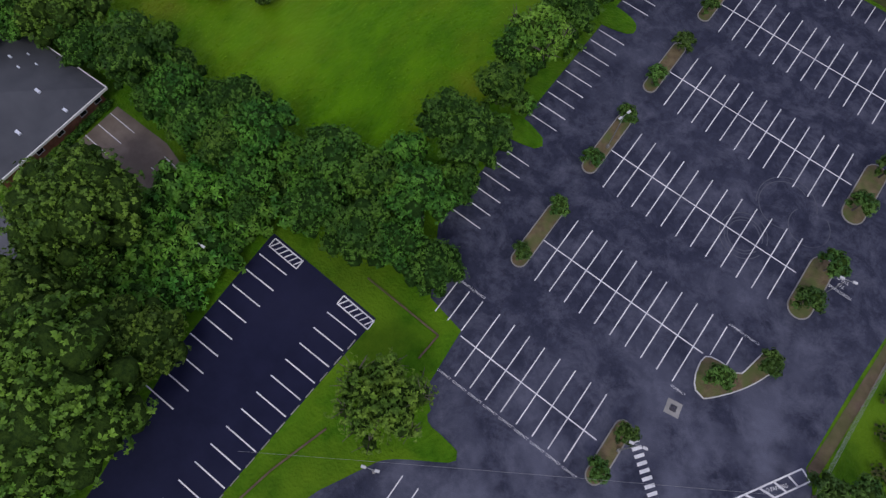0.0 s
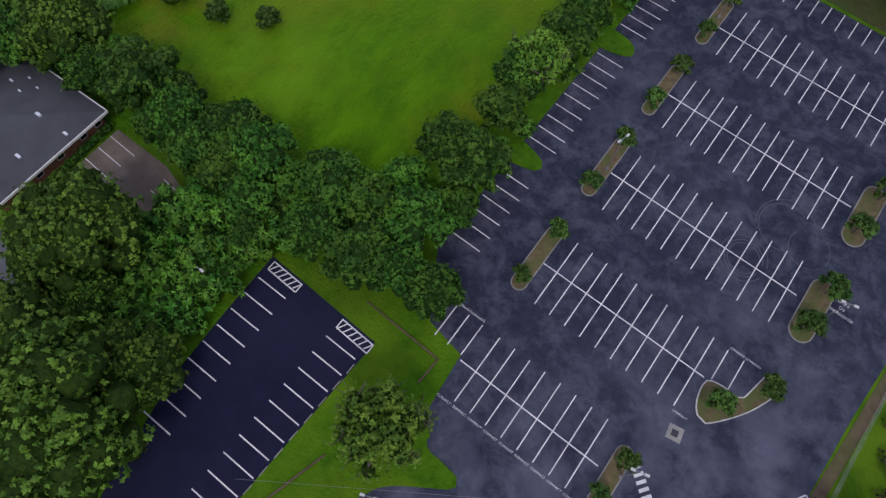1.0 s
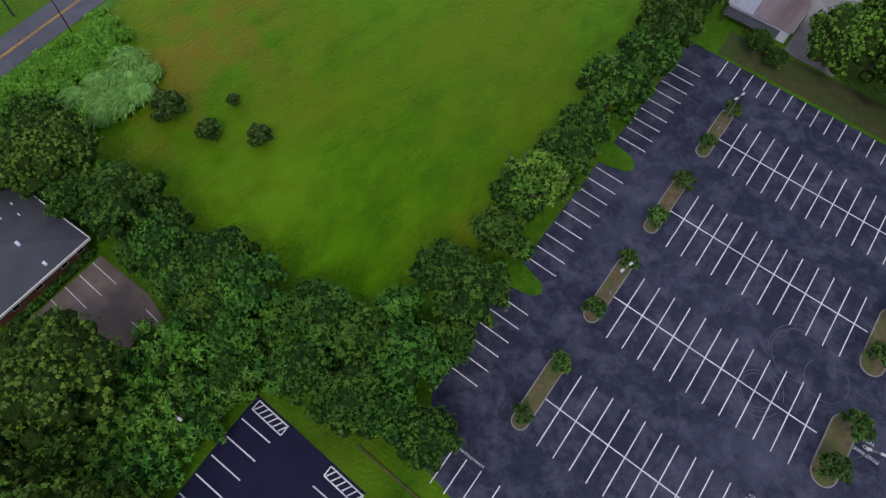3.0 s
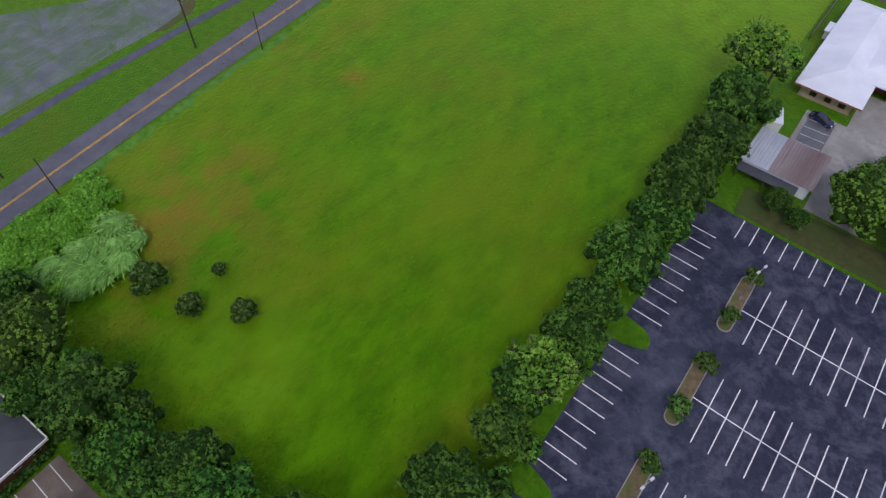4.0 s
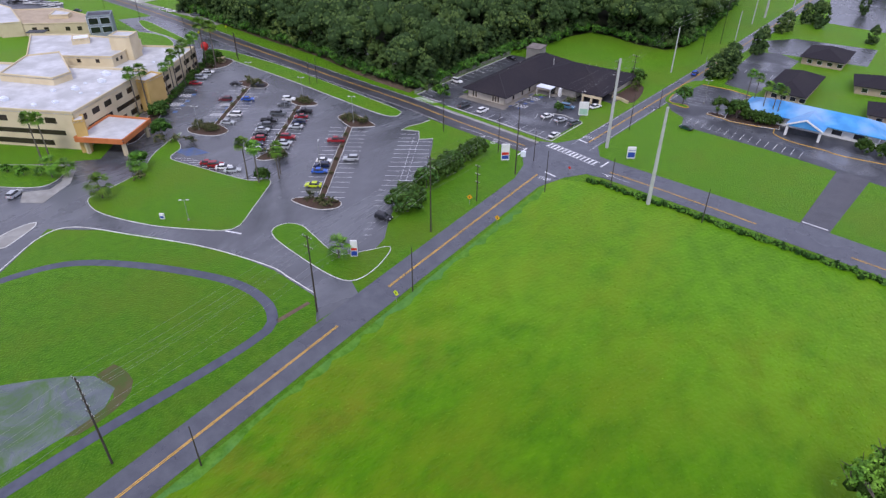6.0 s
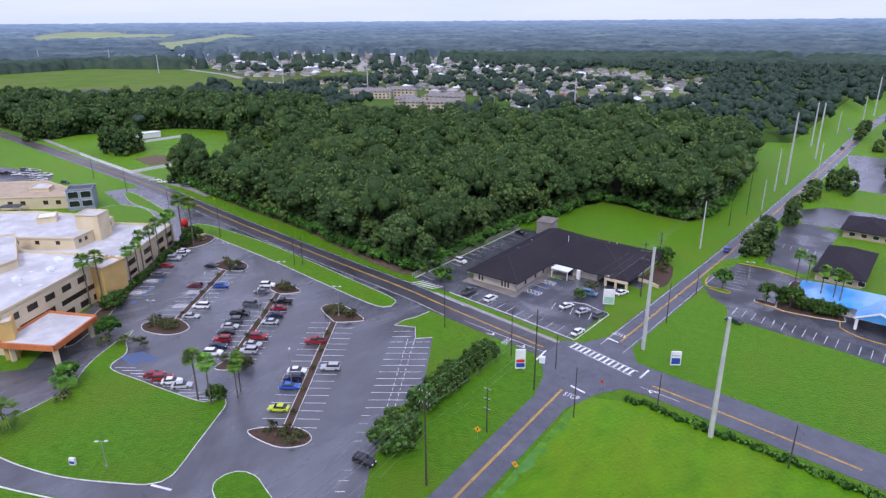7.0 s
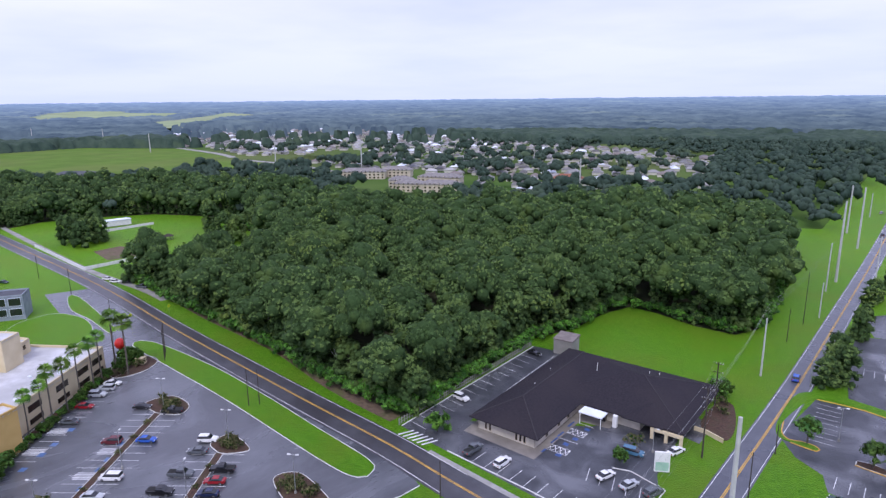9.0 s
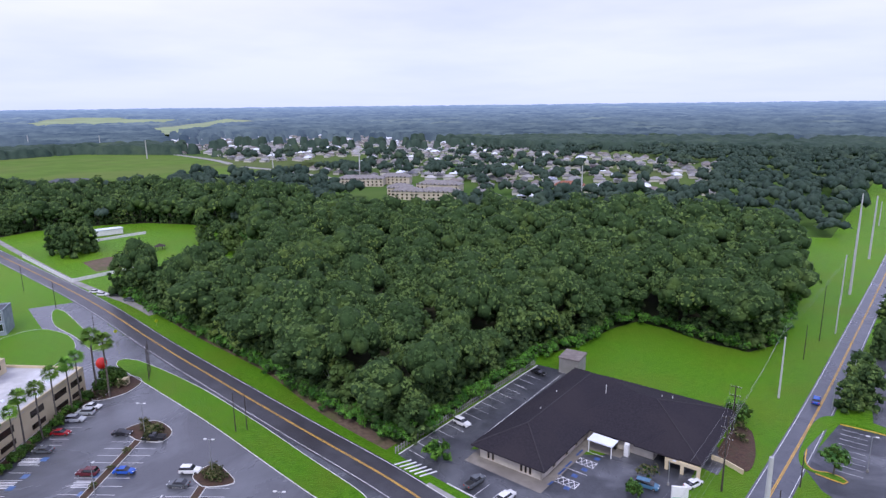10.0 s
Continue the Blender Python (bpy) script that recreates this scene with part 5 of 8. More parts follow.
size = np.minimum(Rg * 0.013, 22)
big = np.array([noise.noise((x / 160, y / 160, 0.3)) for x, y in zip(X.ravel(), Y.ravel())]).reshape(X.shape)
tall = 7 + 2.5 * w1 + 2.0 * big
Z = tall + (D1 - 0.6) * size * 0.8 + (D2 - 0.5) * size * 0.5
gone = in_polys(X, Y, WOOD)
for p in OPEN:
    gone |= in_polys(X, Y, p)
res = in_polys(X, Y, RES)
gone |= res & ((w1 < 0.88) | (D1 < 0.5))
gone |= in_polys(X, Y, WOODW)
gone |= (np.abs(X - (-119 + 0.055 * (Y - 331))) < 17) | ((X > -128) & (X < -88) & (Y < 720)) | ((X > -125) & (Y < 470)) | ((Y < 330) & (X > -420)) | ((np.abs(Y - 252) < 26) & (X > -700))
gone |= (big < -0.36) & (Rg > 700) & (D1 < 0.75)
gone |= (D1 < 0.1) & (Rg < 1600)
base = np.vectorize(land)(Rg)
Z = np.where(gone, -4.0, Z)
Z[:16] = np.minimum(Z[:16], np.linspace(-4, 12, 16)[:, None])
Z = Z + base
idx = np.arange(NR * NA).reshape(NR, NA)
F = np.stack([idx[:-1, :-1], idx[1:, :-1], idx[1:, 1:], idx[:-1, 1:]], -1).reshape(-1, 4)
keep = ~(gone[:-1, :-1] & gone[1:, :-1] & gone[1:, 1:] & gone[:-1, 1:]).ravel()
FAR = 1250
inner = keep & (np.repeat(rr[:-1], NA - 1) < FAR)
outer = keep & ~inner & (np.repeat(rr[:-1], NA - 1) >= FAR)
V = np.stack([X, Y, Z], -1).reshape(-1, 3)
# Far woods: blue-grey haze is mixed into the leaf colours
M_HAZEW = mat("hazy far woods", (0.032, 0.056, 0.042), (0.066, 0.098, 0.070), 0.05, (0.100, 0.140, 0.068), 0.02, 0.5, 0.95, spec=0.1, detail=8.0, grit=0.65, lo2=0.60, hi2=0.70)
# Backdrop haze: paler blue tones, plus a blue glow that grows with distance
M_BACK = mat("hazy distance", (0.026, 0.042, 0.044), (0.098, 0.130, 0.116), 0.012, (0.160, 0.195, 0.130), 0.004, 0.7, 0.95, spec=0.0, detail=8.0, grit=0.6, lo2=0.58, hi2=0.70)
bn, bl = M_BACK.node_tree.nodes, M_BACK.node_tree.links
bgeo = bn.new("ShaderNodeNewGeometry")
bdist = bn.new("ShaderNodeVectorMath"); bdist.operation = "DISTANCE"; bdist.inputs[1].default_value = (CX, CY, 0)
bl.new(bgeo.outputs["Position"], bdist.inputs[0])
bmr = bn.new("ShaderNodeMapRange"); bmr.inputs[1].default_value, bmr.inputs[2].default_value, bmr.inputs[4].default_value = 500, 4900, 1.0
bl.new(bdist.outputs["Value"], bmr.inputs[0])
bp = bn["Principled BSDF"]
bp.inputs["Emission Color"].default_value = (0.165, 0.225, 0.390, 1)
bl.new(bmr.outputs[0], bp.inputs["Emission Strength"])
for name, sel, m, lab, kind in (("far_woods", inner, M_HAZEW, "hazy far woods of dark rounded tree crowns", "stuff"), ("backdrop", outer, M_BACK, "hazy blue-green wooded distance", "structure")):
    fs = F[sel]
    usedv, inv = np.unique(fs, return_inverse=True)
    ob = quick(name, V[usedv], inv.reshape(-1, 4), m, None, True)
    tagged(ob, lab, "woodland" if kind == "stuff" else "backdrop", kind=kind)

# middle distance: separate trees, joined, with streets and fields left open
VMID = []
for i in range(6):
    L = lobes(6.0 + 0.5 * i, 11 + 0.6 * i, 3.0, 6, wr) * [1, 1, 1, 1.5]
    VMID.append((tri(leaves(L, 190, 0.62, wr, per=5, slim=0.85)), cores(L, 0.98)))


def open_land(x, y):
    if any(inside(x, y, p) for p in OPEN) or inside(x, y, WOOD) or inside(x, y, WOODW):
        return True
    if abs(x - (-119 + 0.055 * (y - 331))) < 20 or (x > -128 and x < -88 and y < 720) or (-175 < x <= -128 and y < 515) or (x > -125 and y < 480) or (y < 330 and x > -420) or (abs(y - 252) < 26 and x > -700):
        return True
    return abs(y - (655 - 0.22 * (x + 900))) < 14 and -1100 < x < -540


mid = []
for x, y in scatter([(CX + 420 * math.cos(a), CY + 420 * math.sin(a)) for a in np.radians(np.linspace(74, 182, 20))] + [(CX + 1030 * math.cos(a), CY + 1030 * math.sin(a)) for a in np.radians(np.linspace(182, 74, 30))], 10.5, wr, 16000):
    if open_land(x, y) or (inside(x, y, RES) and wr.uniform() < 0.72):
        continue
    if noise.noise((x / 160, y / 160, 0.3)) < -0.38:
        continue
    mid.append((x, y))
forest("far_trees", mid, M_HAZEW, "dark rounded trees of the middle distance", 0.7, 1.15, VMID)

# scattered lower trees along the wood's foot and the roads
hv = []
for i in range(4):
    L = lobes(3.0, 4.2, 0.4, 8, wr)
    hv.append((tri(leaves(L, 380, 0.42, wr)), cores(L, 0.90)))
edge = []
for a, b in zip(WOOD, WOOD[1:] + WOOD[:1]):
    n = int(math.hypot(b[0] - a[0], b[1] - a[1]) / 2.6)
    if a[1] < 500 and b[1] < 500:
        edge += [(a[0] + (b[0] - a[0]) * t / n + wr.normal() * 0.8, a[1] + (b[1] - a[1]) * t / n + wr.normal() * 0.8 + 0.6) for t in range(n)]
VEDGE = []
for i in range(4):
    L = lobes(4.6, 13.5 + i, 0.6, 30, wr)
    a_ = wr.uniform(0, math.tau, 20); q_ = wr.uniform(2.0, 3.6, 20)
    L = np.concatenate([L, np.stack([np.cos(a_) * q_, np.sin(a_) * q_, wr.uniform(0.9, 6.0, 20), wr.uniform(1.2, 1.9, 20)], 1)])
    VEDGE.append((tri(leaves(np.concatenate([sprigs(L, 4, wr, 0.2), L]), 1600, 0.40, wr, per=5, slim=0.75)), cores(L, 0.80)))
rim = []
for a, b in list(zip(WOOD, WOOD[1:] + WOOD[:1])) + list(zip(WOODW[:6], WOODW[-1:] + WOODW[:5])):
    L_ = math.hypot(b[0] - a[0], b[1] - a[1]); n = max(1, int(L_ / 6.0))
    if a[1] < 500 and b[1] < 500:
        nx, ny = (b[1] - a[1]) / L_, -(b[0] - a[0]) / L_
        rim += [(a[0] + (b[0] - a[0]) * t / n + nx * 4.2 + wr.normal() * 0.7, a[1] + (b[1] - a[1]) * t / n + ny * 4.2 + wr.normal() * 0.7) for t in range(n)]
forest("wood_edge", [p for p in rim if inside(p[0], p[1], WOOD) or inside(p[0], p[1], WOODW)], M_WOODL, "leafy oaks at the wood's edge, green to the ground", 0.8, 1.15, VEDGE)
forest("undergrowth", edge, M_LEAF, "bright green undergrowth at the foot of the wood", 0.7, 1.2, hv)
street = [(-106.6, 326), (-105.4, 333), (-104.4, 340), (-105.6, 346), (-102.4, 330), (-102.4, 371), (-102, 376), (-102.6, 414), (-101.5, 420), (-97, 441), (-89, 436), (-93, 446), (-99.6, 600), (-99, 619), (-97, 640), (-86, 560), (-80, 600), (-70, 640), (-76, 480), (-64, 420), (-70, 545), (-60, 580), (-88, 700), (-80, 760), (-60, 700), (-40, 500), (-30, 440), (-20, 560), (-30, 640), (-50, 470), (-20, 400), (-44, 385)]
forest("roadside_trees", street, M_WOODL, "dark trees beside the northern road", 0.6, 0.85, VEDGE)
home_trees = [(-472, 276), (-464, 283), (-455, 277), (-467, 290), (-459, 288), (-478, 284), (-425, 339), (-433, 343), (-560, 262), (-575, 268), (-366, 262), (-372, 270), (-398, 338), (-406, 334), (-391, 333)]
forest("garden_trees", home_trees, M_WOODL, "dark oaks round a house plot", 1.05, 1.35, VEDGE)
hedge = [(-139.9, 173.4), (-141.3, 177.8), (-138, 177.6), (-141, 186), (-141.4, 191.9), (-142.2, 199.7), (-141.8, 206), (-141.7, 211.6), (-141.6, 196), (-137, 173)]
for x, y in hedge:
    put(SHRUB[4], x, y, random.uniform(1.3, 1.8), random.uniform(1.3, 1.8))

hw = []
for i in range(4):
    L = lobes(3.2, 3.0, 0.2, 16, wr)
    hw.append((tri(leaves(np.concatenate([sprigs(L, 5, wr), L]), 1300, 0.19, wr, slim=0.34, rough=0.5)), cores(L, 0.8)))
weeds = [(wr.uniform(-113.5, -93), wr.uniform(20, 49)) for _ in range(150)]
forest("thicket", [p for p in weeds if p[0] + 0.5 * p[1] < -79], M_WEED, "bright green weedy thicket beside the road", 0.45, 0.85, hw)
# bleached dead trees at the wood's edge
for k, (x, y) in enumerate(((-228, 250), (-236, 252), (-221, 249), (-262, 257), (-300, 262), (-312, 262), (-318, 264), (-205, 247))):
    sn = empty("dead_tree", x, y, 0, k * 40, "bleached dead tree with bare branches", "tree")
    bm = bmesh.new()
    tube(bm, (0, 0, 0), (0.3, 0, 5.5), 0.22, 0.15, 6)
    for j in range(7):
        a = j * 2.4
        m_ = Vector((0.3 + math.cos(a) * 1.1, math.sin(a) * 1.1, 6.5 + 0.4 * j))
        tube(bm, (0.3, 0, 4 + 0.22 * j), m_, 0.10, 0.07, 5); tube(bm, m_, m_ + Vector((math.cos(a + 0.5), math.sin(a + 0.5), 1.8)), 0.07, 0.02, 4)
    part("trunk", bm, M_POLEC, sn)
# ---- buildings ----
def wall_box(bm, a, b, z0, z1, th=0.3):
    """An upright wall on the plan line a-b, its thickness to the left."""
    ribbon(bm, [a, b], th, 0.0, z1, z0)
    a, b = Vector(a), Vector(b)
    d = (b - a).normalized(); n = Vector((-d.y, d.x)) * th
    for p in (a, b):
        bm.faces.new([bm.verts.new((q.x, q.y, z)) for q, z in ((p, z0), (p + n, z0), (p + n, z1), (p, z1))])


def window(parent, a, b, z0, z1, frame_m=None, glass_m=None, out=0.05, name="window"):
    """A window on a wall line a-b that runs with its outside on the right: frame, pane and sill."""
    a, b = Vector(a), Vector(b)
    d = (b - a).normalized(); n = Vector((d.y, -d.x))
    f = 0.09
    bm = bmesh.new()
    for p, q, lo, hi in ((a, b, z0, z0 + f), (a, b, z1 - f, z1), (a, a + d * f, z0 + f, z1 - f), (b - d * f, b, z0 + f, z1 - f)):
        v = [(p.x, p.y), (q.x, q.y), (q.x + n.x * out, q.y + n.y * out), (p.x + n.x * out, p.y + n.y * out)]
        prism(bm, v, lo, hi)
    w = part(name, bm, frame_m or M_WPAINT, parent)
    bm = bmesh.new()
    o = n * (out * 0.4)
    prism(bm, [(a.x + o.x * .2, a.y + o.y * .2), (b.x + o.x * .2, b.y + o.y * .2), (b.x + o.x, b.y + o.y), (a.x + o.x, a.y + o.y)], z0 + f, z1 - f)
    part("pane", bm, glass_m or M_GLASS, w)
    return w


def block(root, pts, h, wall_m, roof_m, parapet=0.7, name="wall"):
    """Walls, each a mesh, with a flat roof behind a parapet."""
    pts = list(pts)
    if sum(a[0] * b[1] - b[0] * a[1] for a, b in zip(pts, pts[1:] + pts[:1])) < 0:
        pts = pts[::-1]
    for a, b in zip(pts, pts[1:] + pts[:1]):
        bm = bmesh.new(); wall_box(bm, a, b, 0, h, 0.35); part(name, bm, wall_m, root)
    bm = bmesh.new(); prism(bm, pts, h - parapet - 0.3, h - parapet); part("roof", bm, roof_m, root)
    return pts


def along(a, b, t):
    return (a[0] + (b[0] - a[0]) * t, a[1] + (b[1] - a[1]) * t)


# hospital: a three-storey block, a lower wing, stair towers and an orange entrance canopy
M_BRONZE = mat("bronze window frame", (0.050, 0.036, 0.026), (0.075, 0.055, 0.040), 1.0, rough=0.5)
M_BGLASS = mat("brown tinted glass", (0.030, 0.022, 0.017), (0.050, 0.038, 0.030), 0.4, rough=0.15, spec=0.5)
hosp = empty("hospital", 0, 0, label="cream stucco hospital with white flat roofs", category="hospital building")
HA, HB = (-241.5, 139.0), (-260.0, 175.5)
HD = (-0.892, -0.452)
HC, HE = (HB[0] + HD[0] * 62, HB[1] + HD[1] * 62), (HA[0] + HD[0] * 62, HA[1] + HD[1] * 62)
block(hosp, [HA, HB, HC, HE], 12.0, M_CREAM, M_ROOFW)
for i in range(6):
    t = 0.05 + i * 0.152
    window(hosp, along(HA, HB, t), along(HA, HB, t + 0.085), 8.0, 9.8, M_BRONZE, M_BGLASS)
window(hosp, along(HA, HB, 0.12), along(HA, HB, 0.42), 4.4, 5.9, M_BRONZE, M_BGLASS)
window(hosp, along(HA, HB, 0.48), along(HA, HB, 0.90), 4.4, 5.9, M_BRONZE, M_BGLASS)
for t in (0.48, 0.64, 0.78):
    window(hosp, along(HA, HB, t), along(HA, HB, t + 0.10), 0.8, 2.6, M_BRONZE, M_BGLASS)
for i in range(7):
    t = 0.06 + i * 0.13
    window(hosp, along(HE, HA, t), along(HE, HA, t + 0.06), 8.0, 9.8, M_BRONZE, M_BGLASS)
window(hosp, along(HE, HA, 0.1), along(HE, HA, 0.93), 4.4, 5.9, M_BRONZE, M_BGLASS)
window(hosp, along(HE, HA, 0.1), along(HE, HA, 0.85), 0.9, 2.6, M_BRONZE, M_BGLASS)
NA_, NB_ = (-261.5, 178.5), (-284.0, 211.5)
NC_, ND_ = (NB_[0] - 46, NB_[1] - 27), (NA_[0] - 46, NA_[1] - 27)
block(hosp, [NA_, NB_, NC_, ND_], 8.0, M_CREAM, M_ROOFW)
for t in (0.14, 0.42, 0.66, 0.84):
    window(hosp, along(NA_, NB_, t), along(NA_, NB_, t + 0.13), 4.2, 6.0, M_BRONZE, M_BGLASS)
    window(hosp, along(NA_, NB_, t), along(NA_, NB_, t + 0.13), 1.0, 2.4, M_BRONZE, M_BGLASS)
# ochre stair tower where the two wings meet
block(hosp, [(-252.4, 169.6), (-255.6, 178.0), (-260.6, 177), (-257.5, 168)], 11.0, M_OCHRE, M_ROOFW, 0.5, "tower_wall")
# raised block at the back with its tall shaft, and a plant block on the main roof
block(hosp, [(-286.6, 178), (-289.8, 185), (-300, 198.4), (-331, 185.6), (-343, 176), (-314, 160.5)], 11.4, M_CREAM, M_ROOFW, 0.6, "upper_wall")
for a, b, w in (((-314, 160.5), (-286.6, 178), 0.045), ((-286.6, 178), (-289.8, 185), 0.16), ((-289.8, 185), (-300, 198.4), 0.07)):
    for t in ((0.14, 0.36, 0.58, 0.80) if w < 0.1 else (0.25, 0.6)):
        window(hosp, along(a, b, t), along(a, b, t + w), 8.9, 10.2, M_BRONZE, M_BGLASS)
block(hosp, [(-288.6, 187.6), (-292.6, 193.6), (-300, 189.6), (-296, 183.6)], 16.4, M_CREAM, M_ROOFW, 0.4, "tower_wall")
block(hosp, [(-312, 184), (-318, 187.4), (-321, 182), (-315, 178.6)], 13.0, M_CREAM, M_METALW, 0.3, "plant_wall")
block(hosp, [(-271, 149), (-272.6, 156), (-299, 166), (-304, 156.6), (-290, 141)], 14.0, M_CREAM, M_ROOFW, 0.5, "upper_wall")
block(hosp, [(-243.8, 139.6), (-239.6, 137.4), (-238.2, 140), (-242.4, 142.2)], 10.2, M_OCHRE, M_ROOFW, 0.4, "tower_wall")
CAN = [(-239.4, 136.4), (-226.2, 143.6), (-234.7, 158.0), (-248, 152)]
bm = bmesh.new(); prism(bm, CAN, 4.9, 5.1); can = part("canopy", bm, M_ROOFW, hosp, "white entrance canopy with an orange edge")
for a, b in zip(CAN, CAN[1:] + CAN[:1]):
    bm = bmesh.new(); ribbon(bm, [a, b], 0.25, -0.25, 5.6, 4.1); part("fascia", bm, M_ORANGE, can, "orange fascia")
for x, y in ((-227.6, 144.2), (-238, 138.6), (-234.6, 156)):
    bm = bmesh.new(); box(bm, x - 0.5, y - 0.5, 0, x + 0.5, y + 0.5, 4.1); part("column", bm, M_CREAM, can)
for x, y, s in ((-262, 151, 1.2), (-266, 146, 0.8), (-262, 160, 1.2), (-268, 165, 1.4), (-272, 188, 1.0), (-276, 196, 1.0), (-270, 133, 1.3), (-265, 156, 0.5), (-257, 150, 0.5), (-252, 153, 0.6), (-268, 182, 0.6), (-283, 202, 0.7), (-280, 190, 0.5), (-255, 141, 0.9), (-258, 136, 0.8)):
    bm = bmesh.new(); z = 11.3 if y < 170 else 7.3
    box(bm, x - s, y - s * 0.7, z, x + s, y + s * 0.7, z + 0.7 * s); box(bm, x - s * 0.5, y - s * 0.4, z + 0.7 * s, x + s * 0.4, y + s * 0.4, z + 0.95 * s)
    part("roof_unit", bm, M_METALW, hosp, "pale metal roof unit")
bm = bmesh.new(); box(bm, -262, 112, 3.2, -246, 113, 4.3); part("band", bm, M_ORANGE, hosp, "orange band")

# red ball-shaped ornament by the corner
bm = bmesh.new(); bmesh.ops.create_uvsphere(bm, u_segments=16, v_segments=10, radius=1.5)
bmesh.ops.scale(bm, vec=(1, 1, 1.15), verts=bm.verts)
ball = tagged(part("balloon", bm, M_REDP), "large glossy red inflated ball beside the hospital wall", "balloon")
ball.matrix_basis = pose(-284.5, 216.5, 6.2)
bm = bmesh.new(); tube(bm, (0, 0, -6.2), (0, 0, -1.4), 0.12, n=8); part("mast", bm, M_POLEG, ball)

# glazed block of the hospital's far wing
far = empty("clinic_annex", 0, 0, 0, 0, "cream low annex with a blue-grey glazed bay", "clinic building")
block(far, [(-386.7, 188.0), (-364.6, 207.4), (-379.6, 215.2), (-403.8, 215.4), (-421, 199.4)], 5.6, M_CREAM, M_TAN, 0.4)
block(far, [(-392, 180), (-386.9, 187.8), (-421.2, 199.2), (-450, 200), (-452, 186)], 6.6, M_CREAM, M_ROOFW, 0.4)
block(far, [(-388, 201), (-381, 206.6), (-386, 211), (-397, 209)], 7.0, M_CREAM, M_ROOFW, 0.4, "upper_wall")
for t in (0.12, 0.30, 0.62, 0.80):
    window(far, along((-386.7, 188.0), (-364.6, 207.4), t), along((-386.7, 188.0), (-364.6, 207.4), t + 0.07), 2.0, 3.8, M_BRONZE, M_BGLASS)
bm = bmesh.new(); prism(bm, [(-383, 188.6), (-377, 194), (-373.6, 190.4), (-379.6, 185)], 2.9, 3.2); part("porch_roof", bm, M_ROOFG, far, "grey flat porch roof")
for x, y in ((-374.4, 190.8), (-379.4, 186)):
    bm = bmesh.new(); tube(bm, (x, y, 0), (x, y, 2.9), 0.2, n=6); part("column", bm, M_CREAM, far)
M_STEELB = mat("blue-grey cladding", (0.24, 0.28, 0.33), (0.33, 0.37, 0.42), 0.5, rough=0.5)
BAY = [(-360.6, 204.6), (-354.4, 212.9), (-362, 218.4), (-368.6, 210)]
block(far, BAY, 9.4, M_STEELB, M_ROOFG, 0.5, "bay_wall")
for a, b in ((BAY[0], BAY[1]), (BAY[3], BAY[0])):
    for t in (0.06, 0.54):
        for z0, z1 in ((1.6, 4.4), (5.4, 8.4)):
            window(far, along(a, b, t), along(a, b, t + 0.40), z0, z1, M_METALW, None, 0.3)


def hip(bm, x0, y0, x1, y1, z0, z1, over=0.0):
    """A hipped roof over a rectangle."""
    w, l = x1 - x0, y1 - y0
    s = min(w, l) / 2
    if l >= w:
        r = [((x0 + x1) / 2, y0 + s), ((x0 + x1) / 2, y1 - s)]
    else:
        r = [(x0 + s, (y0 + y1) / 2), (x1 - s, (y0 + y1) / 2)]
    c = [bm.verts.new((x, y, z0)) for x, y in ((x0, y0), (x1, y0), (x1, y1), (x0, y1))]
    t = [bm.verts.new((x, y, z1)) for x, y in r]
    if l >= w:
        fs = ((c[0], c[1], t[0]), (c[1], c[2], t[1], t[0]), (c[2], c[3], t[1]), (c[3], c[0], t[0], t[1]))
    else:
        fs = ((c[0], c[1], t[1], t[0]), (c[1], c[2], t[1]), (c[2], c[3], t[0], t[1]), (c[3], c[0], t[0]))
    for f in fs:
        bm.faces.new(f)
    lo = [bm.verts.new((v.co.x, v.co.y, z0 - 0.25)) for v in c]
    for i in range(4):
        j = (i + 1) % 4
        bm.faces.new((lo[i], lo[j], c[j], c[i]))
    bm.faces.new(lo[::-1])


# bank: tan walls under a dark hipped roof in an L
bank = empty("bank", 0, 0, label="tan block bank under a dark hipped shingle roof", category="bank building")
bm = bmesh.new(); hip(bm, -173.6, 249.6, -154.8, 302, 3.2, 7.6); part("roof", bm, M_SHING, bank)
bm = bmesh.new(); hip(bm, -164.2, 271.6, -129.2, 302.2, 3.22, 8.0); part("roof", bm, M_SHING, bank)
bm = bmesh.new(); hip(bm, -144, 271, -134, 283, 3.24, 5.6); part("roof", bm, M_SHING, bank)
for a, b in (((-172, 251), (-156.2, 251)), ((-156.2, 251), (-156.2, 273)), ((-156.2, 273), (-140, 273)), ((-130.8, 284), (-130.8, 300.8)), ((-130.8, 300.8), (-172, 300.8)), ((-172, 300.8), (-172, 251)), ((-140, 273), (-140, 284)), ((-140, 284), (-130.8, 284))):
    bm = bmesh.new(); wall_box(bm, a, b, 0, 3.2, 0.3); part("wall", bm, M_STONE, bank)
for x in (-170, -168.8, -161.5, -160.4, -159.3):
    window(bank, (x, 251), (x + 0.7, 251), 0.4, 2.4, M_TAN)
for y in (256, 262, 267):
    window(bank, (-156.2, y), (-156.2, y + 1.2), 0.5, 2.4, M_TAN)
bm = bmesh.new(); box(bm, -153.5, 267.5, 2.9, -147.5, 271, 3.15); cn = part("canopy", bm, M_METALW, bank, "white metal door canopy")
for x in (-153.2, -147.8):
    bm = bmesh.new(); tube(bm, (x, 267.8, 0), (x, 267.8, 2.9), 0.12, n=8); part("column", bm, M_WPAINT, cn)
bm = bmesh.new(); box(bm, -146, 270.6, 0, -145, 271.6, 3.0); part("pillar", bm, M_WPAINT, bank)
